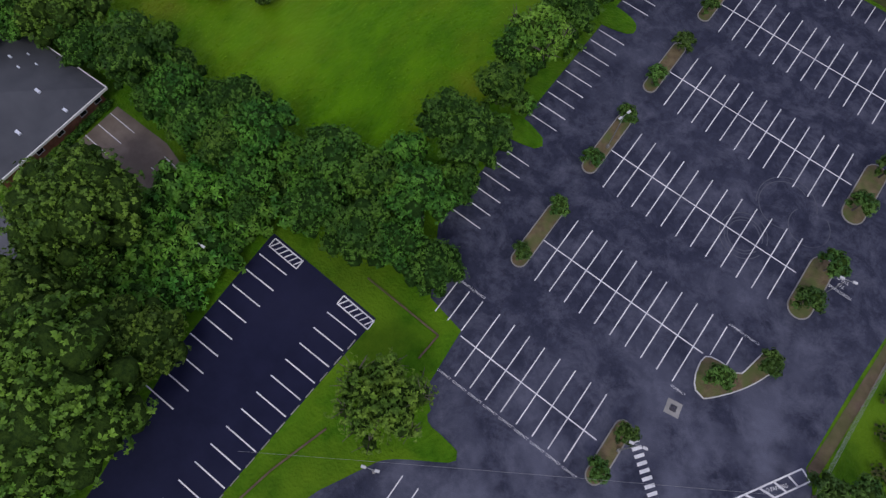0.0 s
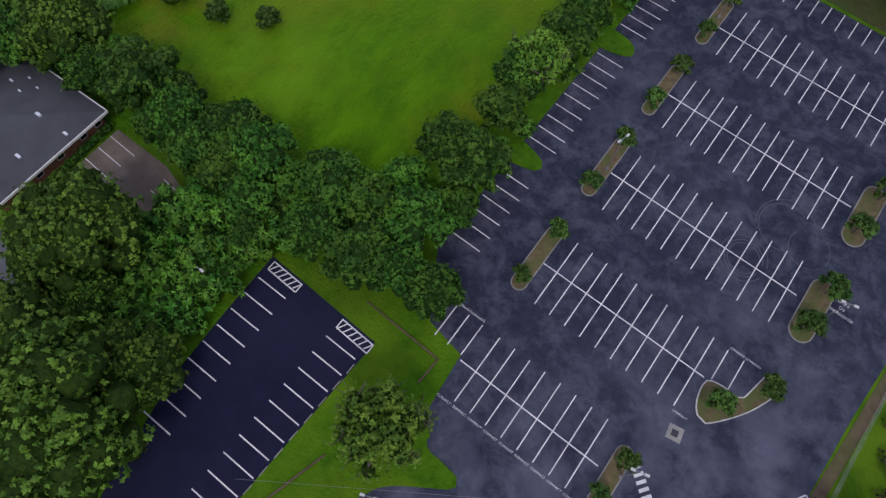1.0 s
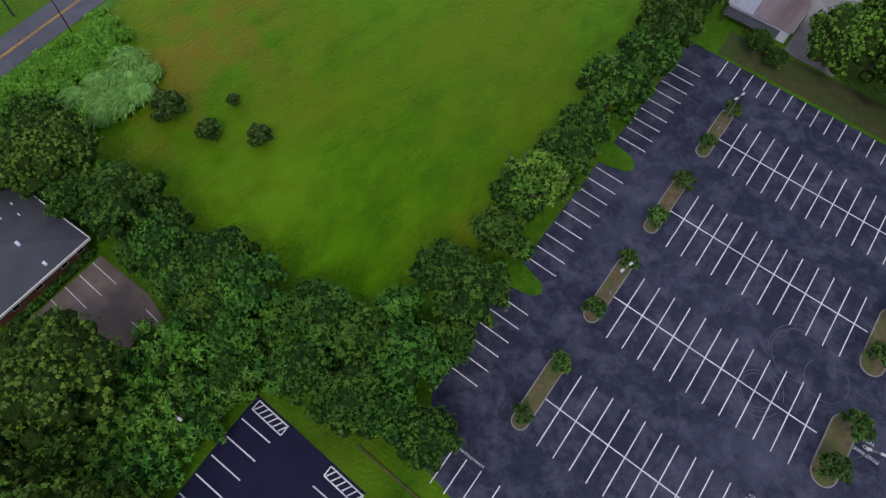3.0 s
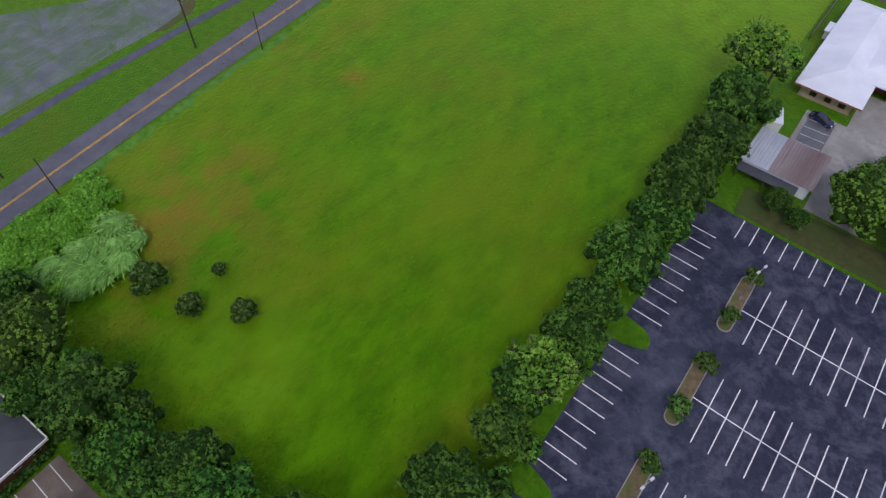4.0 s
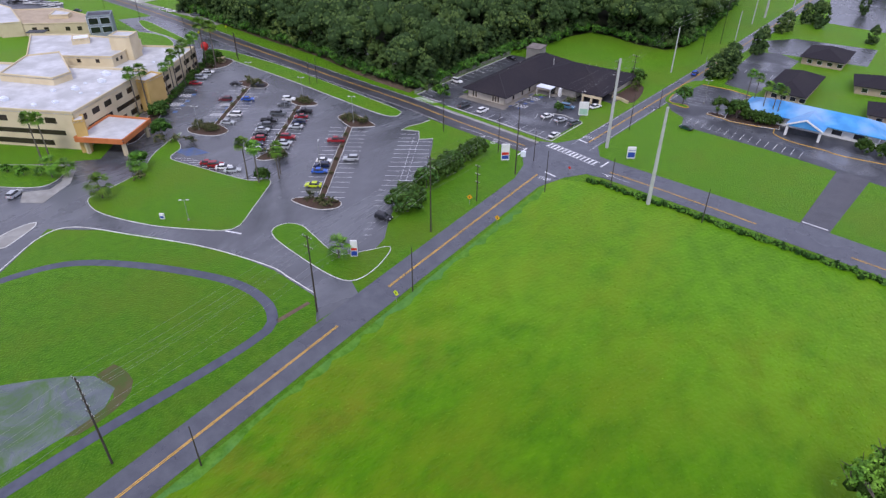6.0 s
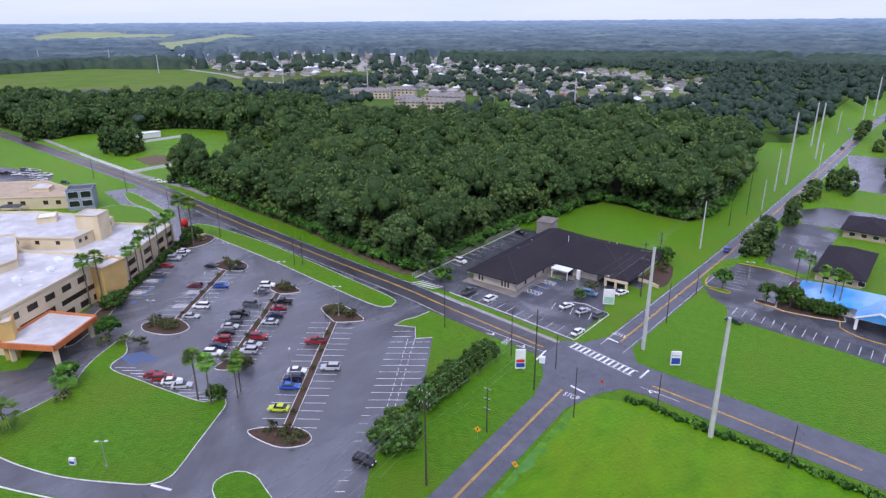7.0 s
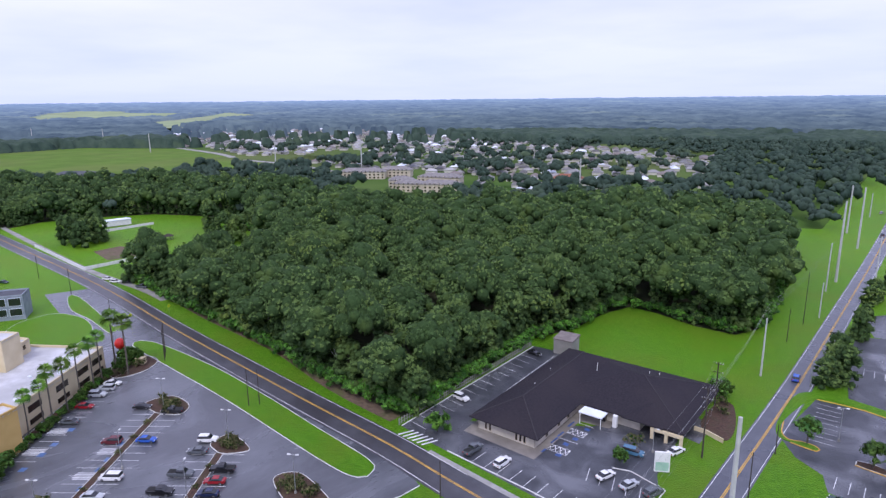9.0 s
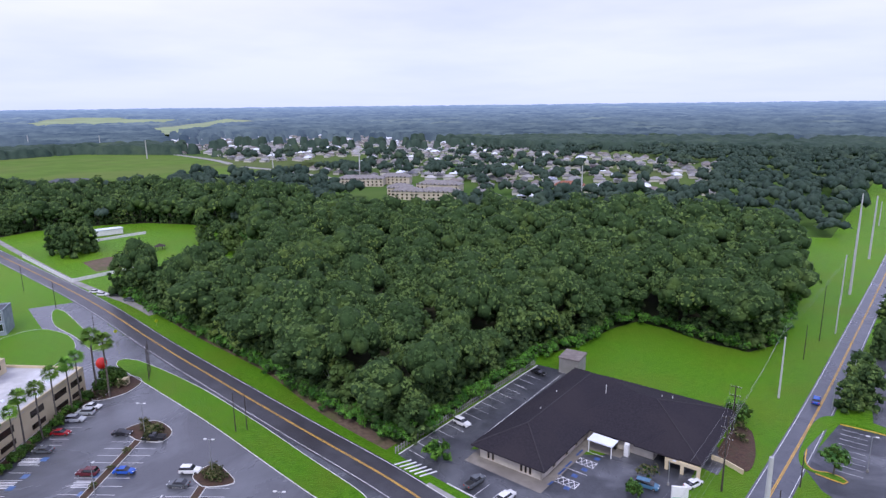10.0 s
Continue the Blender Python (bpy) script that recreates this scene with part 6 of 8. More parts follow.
bm = bmesh.new(); box(bm, -136.9, 270.9, 2.1, -129.4, 271.5, 2.8); bw = part("drive_through_beam", bm, M_CREAM, bank, "pale beam over the drive-through lanes")
for x in (-136.5, -133.2, -129.8):
    bm = bmesh.new(); box(bm, x - 0.35, 270.95, 0, x + 0.35, 271.45, 2.1); part("pillar", bm, M_CREAM, bw)
bm = bmesh.new(); box(bm, -150, 271.9, 0, -148.4, 272.95, 2.2); part("door", bm, M_GLASS, bank)
M_CAP = mat("ridge shingle", (0.034, 0.030, 0.036), (0.046, 0.041, 0.047), 2.0, rough=0.9)
for pts in (((-173.6, 249.6, 3.2), (-164.2, 259, 7.6), (-164.2, 292.6, 7.6)), ((-154.8, 249.6, 3.2), (-164.2, 259, 7.6)), ((-173.6, 302, 3.2), (-164.2, 292.6, 7.6)), ((-129.2, 271.6, 3.22), (-144.5, 286.9, 8.0), (-129.2, 302.2, 3.22))):
    bm = bmesh.new()
    for a, b in zip(pts, pts[1:]):
        tube(bm, (a[0], a[1], a[2] + 0.02), (b[0], b[1], b[2] + 0.02), 0.14, n=5)
    part("ridge_cap", bm, M_CAP, bank)
for x, y, h in ((-158, 288, 7.5), (-145, 292, 7.0), (-143, 294, 6.4), (-166, 268, 7.1), (-168, 280, 6.2)):
    bm = bmesh.new(); tube(bm, (x, y, 3.4), (x, y, h), 0.09, n=6); part("vent", bm, M_WPAINT, bank, "white roof vent pipe")

tower = empty("store_tower", -175.6, 305.4, 0, 5, "small tan block store with a lean-to roof", "shed")
bm = bmesh.new(); box(bm, -3, -3, 0, 3, 3, 4.6); part("wall", bm, M_CONC, tower)
bm = bmesh.new(); v = box(bm, -3.2, -3.2, 4.6, 3.2, 3.2, 4.9)
for q in v[4:]:
    q.co.z += 0.4 if q.co.y > 0 else 0
part("roof", bm, M_SHINGT, tower)

# paling fence of the bank
pf = empty("paling_fence", 0, 0, label="pale concrete paling fence along the wood", category="fence")
fa, fb = Vector((-189.3, 240)), Vector((-186.8, 302.5))
for k in range(64):
    p = fa.lerp(fb, k / 63)
    bm = bmesh.new(); box(bm, p.x - 0.1, p.y - 0.1, 0, p.x + 0.1, p.y + 0.1, 1.7); part("post", bm, M_CONC, pf)
for z in (0.5, 1.3):
    bm = bmesh.new(); ribbon(bm, [tuple(fa), tuple(fb)], 0.05, -0.05, z + 0.12, z); part("rail", bm, M_CONC, pf)
bm = bmesh.new(); ribbon(bm, [(fa.x + 0.9, fa.y), (fb.x + 0.9, fb.y)], 0.12, -0.12, 0.2, 0.0); part("kerb", bm, M_KERB, pf)

# clinic by the field: white hipped metal roof over tan walls
school = empty("clinic", 0, 0, label="tan clinic under a bright white metal roof", category="building")
bm = bmesh.new(); hip(bm, -15.4, 151.2, -2.0, 190.2, 3.2, 5.8); part("roof", bm, M_METALW, school)
bm = bmesh.new(); hip(bm, -8, 160.2, 17, 176.4, 3.6, 6.4); part("roof", bm, M_METALW, school)
for a, b in (((-14, 152.6), (-3.4, 152.6)), ((-3.4, 152.6), (-3.4, 189)), ((-3.4, 189), (-14, 189)), ((-14, 189), (-14, 152.6)), ((-3.2, 175), (15, 175)), ((15, 175), (15, 162))):
    bm = bmesh.new(); wall_box(bm, a, b, 0, 3.2, 0.3); part("wall", bm, M_TAN, school)
for x in (-12, -9, -6.2):
    window(school, (x, 152.6), (x + 1.4, 152.6), 0.9, 2.3, M_BRICK)
for y in (155, 161, 167, 173, 179):
    window(school, (-14, y + 1.4), (-14, y), 0.9, 2.3, M_WPAINT)
bm = bmesh.new(); box(bm, -3.2, 161.6, 2.9, 15, 162.1, 3.55); part("porch_beam", bm, M_BRICK, school, "brick red porch beam")
for x in (-2.8, 1.6, 6.0, 10.4, 14.6):
    bm = bmesh.new(); box(bm, x - 0.4, 161.6, 0, x + 0.4, 162.3, 2.9); part("column", bm, M_CREAM, school)
bm = bmesh.new(); ribbon(bm, [(-15.4, 151.2), (-2.0, 151.2)], 0.08, -0.08, 3.25, 2.95); part("gutter", bm, M_BRICK, school, "red gutter edge")
bm = bmesh.new()
for k in range(40):
    box(bm, -15.1 + k * 0.32, 151.1, 3.1, -15.06 + k * 0.32, 151.15, 3.22)
part("gutter_clip", bm, M_METALW, school)
shed = empty("garden_shed", -15.0, 176.4, 0, 0, "small white shed with a pitched metal roof", "shed")
bm = bmesh.new(); box(bm, -1.3, -1.8, 0, 1.3, 1.8, 2.2); part("wall", bm, M_WPAINT, shed)
bm = bmesh.new(); hip(bm, -1.6, -2.1, 1.6, 2.1, 2.2, 3.0); part("roof", bm, M_METALW, shed)
window(shed, (-1.3, 0.8), (-1.3, -0.8), 0.8, 1.8)
bf = empty("board_fence", 0, 0, label="weathered grey board fence behind the clinic", category="fence")
for a, b in (((-18.4, 172), (-17.9, 197.6)), ((-17.9, 197.6), (16, 199))):
    L = math.hypot(b[0] - a[0], b[1] - a[1]); n = int(L / 2.4)
    for k in range(n):
        p, q = along(a, b, k / n), along(a, b, (k + 0.97) / n)
        bm = bmesh.new(); ribbon(bm, [p, q], 0.05, -0.05, 1.8, 0.02); part("board", bm, M_SHINGT, bf)

# outbuilding with a half white, half rusty ribbed roof
barn = empty("outbuilding", 0, 0, label="low outbuilding with a white and rusty ribbed roof", category="building")
for x0, x1, m, lab in ((-16.2, -11.0, M_METALW, "white ribbed sheets"), (-11.0, -2.8, M_RUST, "rusty pinkish ribbed sheets")):
    for y0, y1, za, zb in ((124.4, 129.6, 2.9, 3.7), (129.6, 135.4, 3.7, 2.9)):
        bm = bmesh.new()
        n = int((x1 - x0) / 0.2)
        row = [[bm.verts.new((x0 + (x1 - x0) * k / n, y, z + (0.07 if k % 3 == 1 else 0))) for k in range(n + 1)] for y, z in ((y0, za), (y1, zb))]
        for k in range(n):
            bm.faces.new((row[0][k], row[0][k + 1], row[1][k + 1], row[1][k]))
        bmesh.ops.solidify(bm, geom=bm.faces[:], thickness=0.05)
        part("roof_panel", bm, m, barn, lab)
for a, b in (((-15.8, 124.8), (-3.2, 124.8)), ((-3.2, 124.8), (-3.2, 135)), ((-3.2, 135), (-15.8, 135)), ((-15.8, 135), (-15.8, 124.8))):
    bm = bmesh.new(); wall_box(bm, a, b, 0, 2.9, 0.2); part("wall", bm, M_METALW, barn)
bm = bmesh.new(); box(bm, -15.9, 122.2, 2.1, -5, 124.7, 2.2); part("lean_to_roof", bm, M_ROOFG, barn, "dull lean-to roof")
for x in (-15.6, -10.4, -5.3):
    bm = bmesh.new(); box(bm, x - 0.08, 122.3, 0, x + 0.08, 122.46, 2.1); part("post", bm, M_POLEW, barn)
wb = empty("site_hut", -15.4, 140.4, 0, 20, "small white flat-roofed hut", "shed")
bm = bmesh.new(); box(bm, -1.4, -2.4, 0, 1.4, 2.4, 2.4); part("wall", bm, M_WPAINT, wb)
bm = bmesh.new(); box(bm, -1.5, -2.5, 2.4, 1.5, 2.5, 2.55); part("roof", bm, M_METALW, wb)
sheet("yard", [(-10.8, 149.4), (-10.8, 136), (-2.4, 136), (-2.4, 123), (8, 123), (8, 150), (15, 162), (-2.6, 162), (-2.6, 149.4)], 0.04, M_CONC, "wet pale concrete yard", "yard")
sheet("yard_bays", [(-9.8, 148.6), (-9.8, 138.6), (-4.6, 138.6), (-4.6, 148.6)], 0.05, M_ASPHW, "worn grey asphalt bays", "car park", 0.02)
paint("bay_line_6", M_WHITE, "white bay lines in the yard", lambda b: [line(b, -9.6, 139 + k * 2.6, -4.8, 139 + k * 2.6 + 0.3, 0.12, 0.056) for k in range(4)])

# office west of the field corner: low grey roof, white fascia, brick wall
off = empty("office", 0, 0, label="brick office with a low grey roof and white fascia", category="building")
bm = bmesh.new(); box(bm, -99, -6, 0, -75.6, 14.0, 3.1); part("wall", bm, M_BRICK, off)
bm = bmesh.new(); hip(bm, -100.5, -7.2, -74.6, 15, 3.4, 5.2); part("roof", bm, M_ROOFG, off)
bm = bmesh.new(); ribbon(bm, [(-74.6, 15), (-74.6, -7.2)], 0.1, -0.1, 3.5, 3.05); part("fascia", bm, M_WPAINT, off, "white fascia board")
bm = bmesh.new(); ribbon(bm, [(-100.5, 15), (-74.6, 15)], 0.1, -0.1, 3.5, 3.05); part("fascia", bm, M_WPAINT, off, "white fascia board")
for y in (0.5, 4.6, 9.2, 12.2):
    window(off, (-75.6, y), (-75.6, y + 1.3), 1.0, 2.3)
for x, y, s in ((-81.4, 8.0, 0.30), (-76.2, 8.2, 0.26), (-78.4, 1.2, 0.3), (-90.1, 9.9, 0.2), (-87.4, 9.3, 0.16), (-86, 11.4, 0.14), (-88.6, 12, 0.14)):
    bm = bmesh.new(); box(bm, x - s * 1.6, y - s * 0.8, 3.4, x + s * 1.6, y + s * 0.8, 3.6 + min(15 - y, x + 100.5, -74.6 - x) * 0.17); part("roof_unit", bm, M_METALW, off, "small pale roof vent")
sheet("pad", [(-73.3, 14.4), (-62, 14.4), (-55.4, 12.6), (-55.6, 8.6), (-58, 7.0), (-70, 2.0), (-73.6, 1.0)], 0.04, M_YARD, "brown paved parking pad with white lines", "car park")
paint("bay_line_7", M_WHITE, "white bay lines on brown paving", lambda b: [line(b, x0, y0, x1, y1, 0.14, 0.046) for x0, y0, x1, y1 in ((-73.3, 12.8, -67.5, 12.6), (-73.3, 10.2, -67.8, 10.0), (-73.5, 7.6, -68.1, 7.3), (-73.6, 5.0, -68.2, 4.7), (-60.6, 12.5, -55.8, 12.1), (-60.9, 9.9, -56, 9.8))])
hh = empty("clipped_hedge", 0, 0, label="clipped dark hedge before the brick wall", category="hedge")
hr = np.random.default_rng(31)
HLb = np.array([(-74.4 + hr.normal() * 0.1, y, 0.6, 0.75) for y in np.arange(-1, 14.4, 0.6)])
v, f = leaves(HLb, 1500, 0.18, hr); quick("foliage", v, f, M_LEAF, hh)
v, f = cores(HLb); quick("inner_crown", v, f, M_SHADE, hh)
sheet("office_drive", [(-104, 0), (-76, -8), (-64, -12), (-58, -26), (-66, -30), (-84, -20), (-108, -12)], 0.036, M_ASPHB, "dark drive beside the office", "road")

# blue-roofed diner and its neighbours
diner = empty("diner", -65, 299.0, 0, 0, "long low building with a bright blue metal roof", "restaurant")
bm = bmesh.new(); box(bm, -20, -5.5, 0, 20, 5.5, 3.4); part("wall", bm, M_WPAINT, diner)
bm = bmesh.new(); hip(bm, -21.5, -7, 21.5, 7, 3.4, 6.4); part("roof", bm, M_BLUER, diner)
bm = bmesh.new()
v = [bm.verts.new(p) for p in ((-5.5, -13.5, 3.4), (5.5, -13.5, 3.4), (0, -13.5, 6.0), (-5.5, -2, 3.4), (5.5, -2, 3.4), (0, -2, 6.0))]
for f in ((0, 1, 2), (3, 5, 4), (0, 2, 5, 3), (1, 4, 5, 2)):
    bm.faces.new([v[i] for i in f])
part("porch_roof", bm, M_BLUER, diner, "blue gabled porch roof")
bm = bmesh.new()
for s in (-1, 1):
    tube(bm, (s * 5.6, -13.55, 3.4), (0, -13.55, 6.1), 0.28, n=4)
part("gable_trim", bm, M_WPAINT, diner, "white gable trim")
for x in (-4.8, 4.8):
    bm = bmesh.new(); box(bm, x - 0.35, -13.2, 0, x + 0.35, -12.5, 3.4); part("column", bm, M_WPAINT, diner)
for k in range(6):
    window(diner, (-18 + k * 6.2, -5.5), (-15 + k * 6.2, -5.5), 0.8, 2.6)
for x, y, w, d, t, lab in ((-78, 331, 12.6, 28.5, 0, "low office with a dark grey shingle roof"), (-38, 322, 26, 13, 8, "long shop with a dark brown roof"), (-75.5, 379, 15, 20, 0, "low office with a dark shingle roof"), (-48, 352, 24, 14, 10, "low building with a grey roof")):
    ob = empty("shop", x, y, 0, t, lab, "building")
    bm = bmesh.new(); box(bm, -w / 2, -d / 2, 0, w / 2, d / 2, 3.2); part("wall", bm, M_TAN, ob)
    bm = bmesh.new(); hip(bm, -w / 2 - 1, -d / 2 - 1, w / 2 + 1, d / 2 + 1, 3.2, 6.0); part("roof", bm, M_SHING, ob)
    for k in range(4):
        window(ob, (-w / 2 + 2 + k * w / 4, -d / 2), (-w / 2 + 4 + k * w / 4, -d / 2), 0.8, 2.4)
sheet("car_park_5", [(-112, 291), (-107.7, 316.5), (-97, 317.2), (-88.9, 315), (-60, 312), (-20, 318), (-10, 262), (-40, 266), (-57, 268.4), (-71.7, 270.6), (-84, 271.2), (-94, 271.8), (-99.9, 273.4), (-101.5, 279.4), (-107.4, 283.4)], 0.03, M_ASPHB, "wet dark asphalt round the diner", "car park")
sheet("drive_1", [(-53.4, 229.4), (-46.4, 229), (-42.6, 268), (-51.4, 268)], 0.034, M_ROADD, "short asphalt drive to the diner", "road")
green("lawn_7", [(-112.4, 300), (-111.8, 293), (-109.8, 290.6), (-107.4, 291.6), (-104.6, 291.4), (-103.4, 290), (-104, 288.9), (-109.4, 289.6), (-112.6, 291.4), (-113.6, 300), (-111.4, 318.6), (-100, 321.8), (-88.4, 319), (-88.6, 315.2), (-97, 317.6), (-107.6, 317.2)], 0.12, 1.0, False, label="lawn strip beside the diner lot")
strip("kerb_4", [(-112.4, 299), (-111.8, 293), (-109.8, 290.6), (-107.4, 291.4), (-104.6, 291.2), (-103.4, 290), (-104, 288.8), (-109.4, 289.4)], 0.13, -0.13, 0.16, M_YELLOW, "yellow painted kerb at the lot's mouth", "kerb", 1.0, 0.16)
strip("kerb_5", [(-107.4, 316.9), (-97, 317.4), (-88.7, 315.1)], 0.13, -0.13, 0.16, M_YELLOW, "yellow painted kerb along the lot", "kerb", 3.0, 0.16)
green("island_17", [(-96.2, 288.2), (-96.2, 289.8), (-93, 290.4), (-90.4, 289.4), (-90.2, 287.6), (-93, 287.6)], 0.14, 0.8, material=M_MULCH, label="small mulched island with a painted kerb")
green("bed_3", [(-90.2, 287.2), (-90.4, 299), (-89.6, 312), (-86.6, 311), (-86, 300), (-84.6, 294), (-73.4, 292.4), (-72.8, 289.4), (-80.3, 287.4), (-88.3, 286.4)], 0.14, 2.0, material=M_MULCH, label="planted bed before the diner wall")


def d_ne(bm):
    for k in range(15):
        x, y = -99.1 + k * 2.62, 275.3 - k * 0.34
        line(bm, x, y, x + 0.1, y + 5.1, 0.12, 0.042)
    for k in range(9):
        line(bm, -106.9 + k * 0.06, 314.4 - k * 2.6, -101.4 + k * 0.06, 314.6 - k * 2.6, 0.12, 0.042)
    for k in range(7):
        line(bm, -99.0 + k * 2.6, 346.5 - k * 0.3, -98.8 + k * 2.6, 341.4 - k * 0.3, 0.12, 0.046)
    line(bm, -53, 231.4, -46.8, 231, 0.4, 0.05)


paint("bay_line_8", M_WHITE, "white bay lines round the diner", d_ne)
strip("kerb_1", [(-96.4, 287.8), (-90.2, 287.0), (-88.3, 286.2), (-80.3, 287.2), (-74, 288.8), (-73.5, 284.9), (-68, 281.6), (-57, 281), (-52, 280), (-33, 283)], 0.14, -0.14, 0.16, M_YELLOW, "yellow painted kerb before the diner", "kerb", 2.0, 0.14)

# house plot with a white fence
hf = empty("white_fence", 0, 0, label="long white board fence round a house plot", category="fence")
for a, b in (((-479.6, 261.7), (-405, 256.6)), ((-405, 256.6), (-402, 288.6)), ((-402, 288.6), (-372.7, 295.6)), ((-485.3, 301.7), (-482.5, 332))):
    n = int(math.hypot(b[0] - a[0], b[1] - a[1]) / 3)
    for k in range(n):
        bm = bmesh.new(); ribbon(bm, [along(a, b, k / n), along(a, b, (k + 0.98) / n)], 0.06, -0.06, 1.7, 0.0); part("board", bm, M_WPAINT, hf)
trailer = empty("mobile_home", -499, 316, 0, 76, "long white mobile home behind trees", "house")
bm = bmesh.new(); box(bm, -8, -2.4, 0.4, 8, 2.4, 4.0); part("wall", bm, M_WPAINT, trailer)
bm = bmesh.new(); hip(bm, -8.3, -2.7, 8.3, 2.7, 4.0, 4.7); part("roof", bm, M_METALW, trailer)
sheet("lawn_8", [(-480, 262), (-404, 257), (-362, 280), (-361, 316), (-390, 340), (-420, 356), (-465, 356), (-486, 334), (-486, 302)], 0.02, M_GRASS, "bright green house lawn", "lawn")
sheet("garden_beds", [(-440, 276), (-414, 272), (-410, 288), (-424, 296), (-440, 290)], 0.04, M_SOIL, "brown vegetable beds", "garden")
gz = empty("gazebo", -432, 314.5, 0, 0, "dark round wooden garden shelter", "gazebo")
bm = bmesh.new(); tube(bm, (0, 0, 2.2), (0, 0, 3.6), 3.2, 0.2, 10); part("roof", bm, M_POLEW, gz)
for k in range(6):
    bm = bmesh.new(); a = k * math.tau / 6; tube(bm, (2.4 * math.cos(a), 2.4 * math.sin(a), 0), (2.4 * math.cos(a), 2.4 * math.sin(a), 2.3), 0.15, n=6); part("post", bm, M_POLEW, gz)

# far apartments and streets of small houses
M_APT = mat("pale tan render", (0.50, 0.43, 0.33), (0.60, 0.53, 0.42), 0.4, rough=0.9)
M_APTR = mat("grey brown shingle", (0.19, 0.175, 0.17), (0.26, 0.245, 0.24), 0.4, rough=0.9)


def apartment(x, y, w, d, t, h=7.2):
    ob = empty("apartment_block", x, y, 0, t, "tan three-storey apartment block with a brown roof", "apartment building", "far apartments")
    bm = bmesh.new(); box(bm, -w / 2, -d / 2, 0, w / 2, d / 2, h); part("wall", bm, M_APT, ob)
    bm = bmesh.new(); hip(bm, -w / 2 - 0.6, -d / 2 - 0.6, w / 2 + 0.6, d / 2 + 0.6, h, h + 3.2); part("roof", bm, M_APTR, ob)
    for k in range(int(w / 4)):
        for s in range(3):
            window(ob, (-w / 2 + 1 + k * 4, -d / 2), (-w / 2 + 2.8 + k * 4, -d / 2), 0.8 + s * 2.8, 2.4 + s * 2.8, M_CREAM, None, 0.12)


for a in ((-535, 575, 44, 15, 35), (-518, 606, 30, 15, 30), (-462, 550, 22, 15, 40), (-440, 536, 26, 15, 25), (-416, 548, 34, 15, 25), (-446, 586, 40, 15, 20)):
    apartment(*a)
HM = [mat("pale house wall", (0.55, 0.52, 0.46), (0.66, 0.63, 0.57), 0.3, rough=0.9), mat("grey house roof", (0.17, 0.17, 0.175), (0.30, 0.30, 0.30), 0.2, rough=0.9, obj_rand=0.45), M_METALW]
houses = []
for w, d, m in ((12, 8, HM[1]), (14, 7.5, HM[2]), (12, 8, M_SHINGT)):
    ob = empty("small_house", 0, 0, 0, 0, "small far house with a pitched roof among trees", "house", "far houses")
    bm = bmesh.new(); box(bm, -w / 2, -d / 2, 0, w / 2, d / 2, 2.8); part("wall", bm, HM[0], ob)
    bm = bmesh.new(); hip(bm, -w / 2 - 0.5, -d / 2 - 0.5, w / 2 + 0.5, d / 2 + 0.5, 2.8, 5.2); part("roof", bm, m, ob)
    bm = bmesh.new(); box(bm, -w * 0.2, -d / 2 - 0.05, 0.8, w * 0.05, -d / 2, 2.2); part("window", bm, M_GLASS, ob)
    houses.append(ob)
sp = [(x, y) for x, y in scatter(RES, 16.5, np.random.default_rng(12), 14000) if not any(inside(x, y, p) for p in OPEN)]
random.shuffle(sp)
more, sp = sp[290:1000], sp[:290]
for k, (x, y) in enumerate(sp):
    z = land(math.hypot(x - CX, y - CY))
    m = pose(x, y, z, 0, 0, 25 + random.choice((0, 90)) + random.uniform(-6, 6))
    if k < 3:
        houses[k].matrix_basis = m
    else:
        copy_thing(houses[random.randrange(3)], m)
bw, br = bmesh.new(), bmesh.new()
for x, y in more:
    m = pose(x, y, land(math.hypot(x - CX, y - CY)), 0, 0, 25 + random.choice((0, 90)) + random.uniform(-6, 6))
    v = box(bw, -5.5, -3.6, 0, 5.5, 3.6, 2.7, m)
    k = len(br.verts); br.verts.ensure_lookup_table()
    hip(br, -6, -4.1, 6, 4.1, 2.7, 4.8)
    br.verts.ensure_lookup_table()
    bmesh.ops.transform(br, matrix=m, verts=br.verts[k:])
hs = tagged(part("house_rows", bw, HM[0]), "many small far houses in rows among trees", "houses", kind="stuff")
part("roof", br, mat("mixed house roofs", (0.17, 0.165, 0.165), (0.34, 0.33, 0.33), 0.05, rough=0.85, isl_rand=0.5), hs)
for x, y, w, d, t, m, lab in ((-355, 662, 26, 12, 25, M_WPAINT, "far white hall with a red roof band"), (-768, 410, 46, 20, 40, M_ROOFG, "far long grey-blue roofed building"), (-707, 770, 12, 6, 30, M_WPAINT, "far white board-like building")):
    ob = empty("hall", x, y, 0, t, lab, "building")
    bm = bmesh.new(); box(bm, -w / 2, -d / 2, 0, w / 2, d / 2, 4.5); part("wall", bm, M_WPAINT, ob)
    bm = bmesh.new(); hip(bm, -w / 2 - 0.6, -d / 2 - 0.6, w / 2 + 0.6, d / 2 + 0.6, 4.5, 8); part("roof", bm, M_BRICK if "red" in lab else m, ob)
strip("far_road", [(-1100, 690), (-900, 655), (-800, 623), (-704, 619), (-543, 588)], 5, -5, 0.1, M_CONC, "pale far road beside the fields", "road", 30)
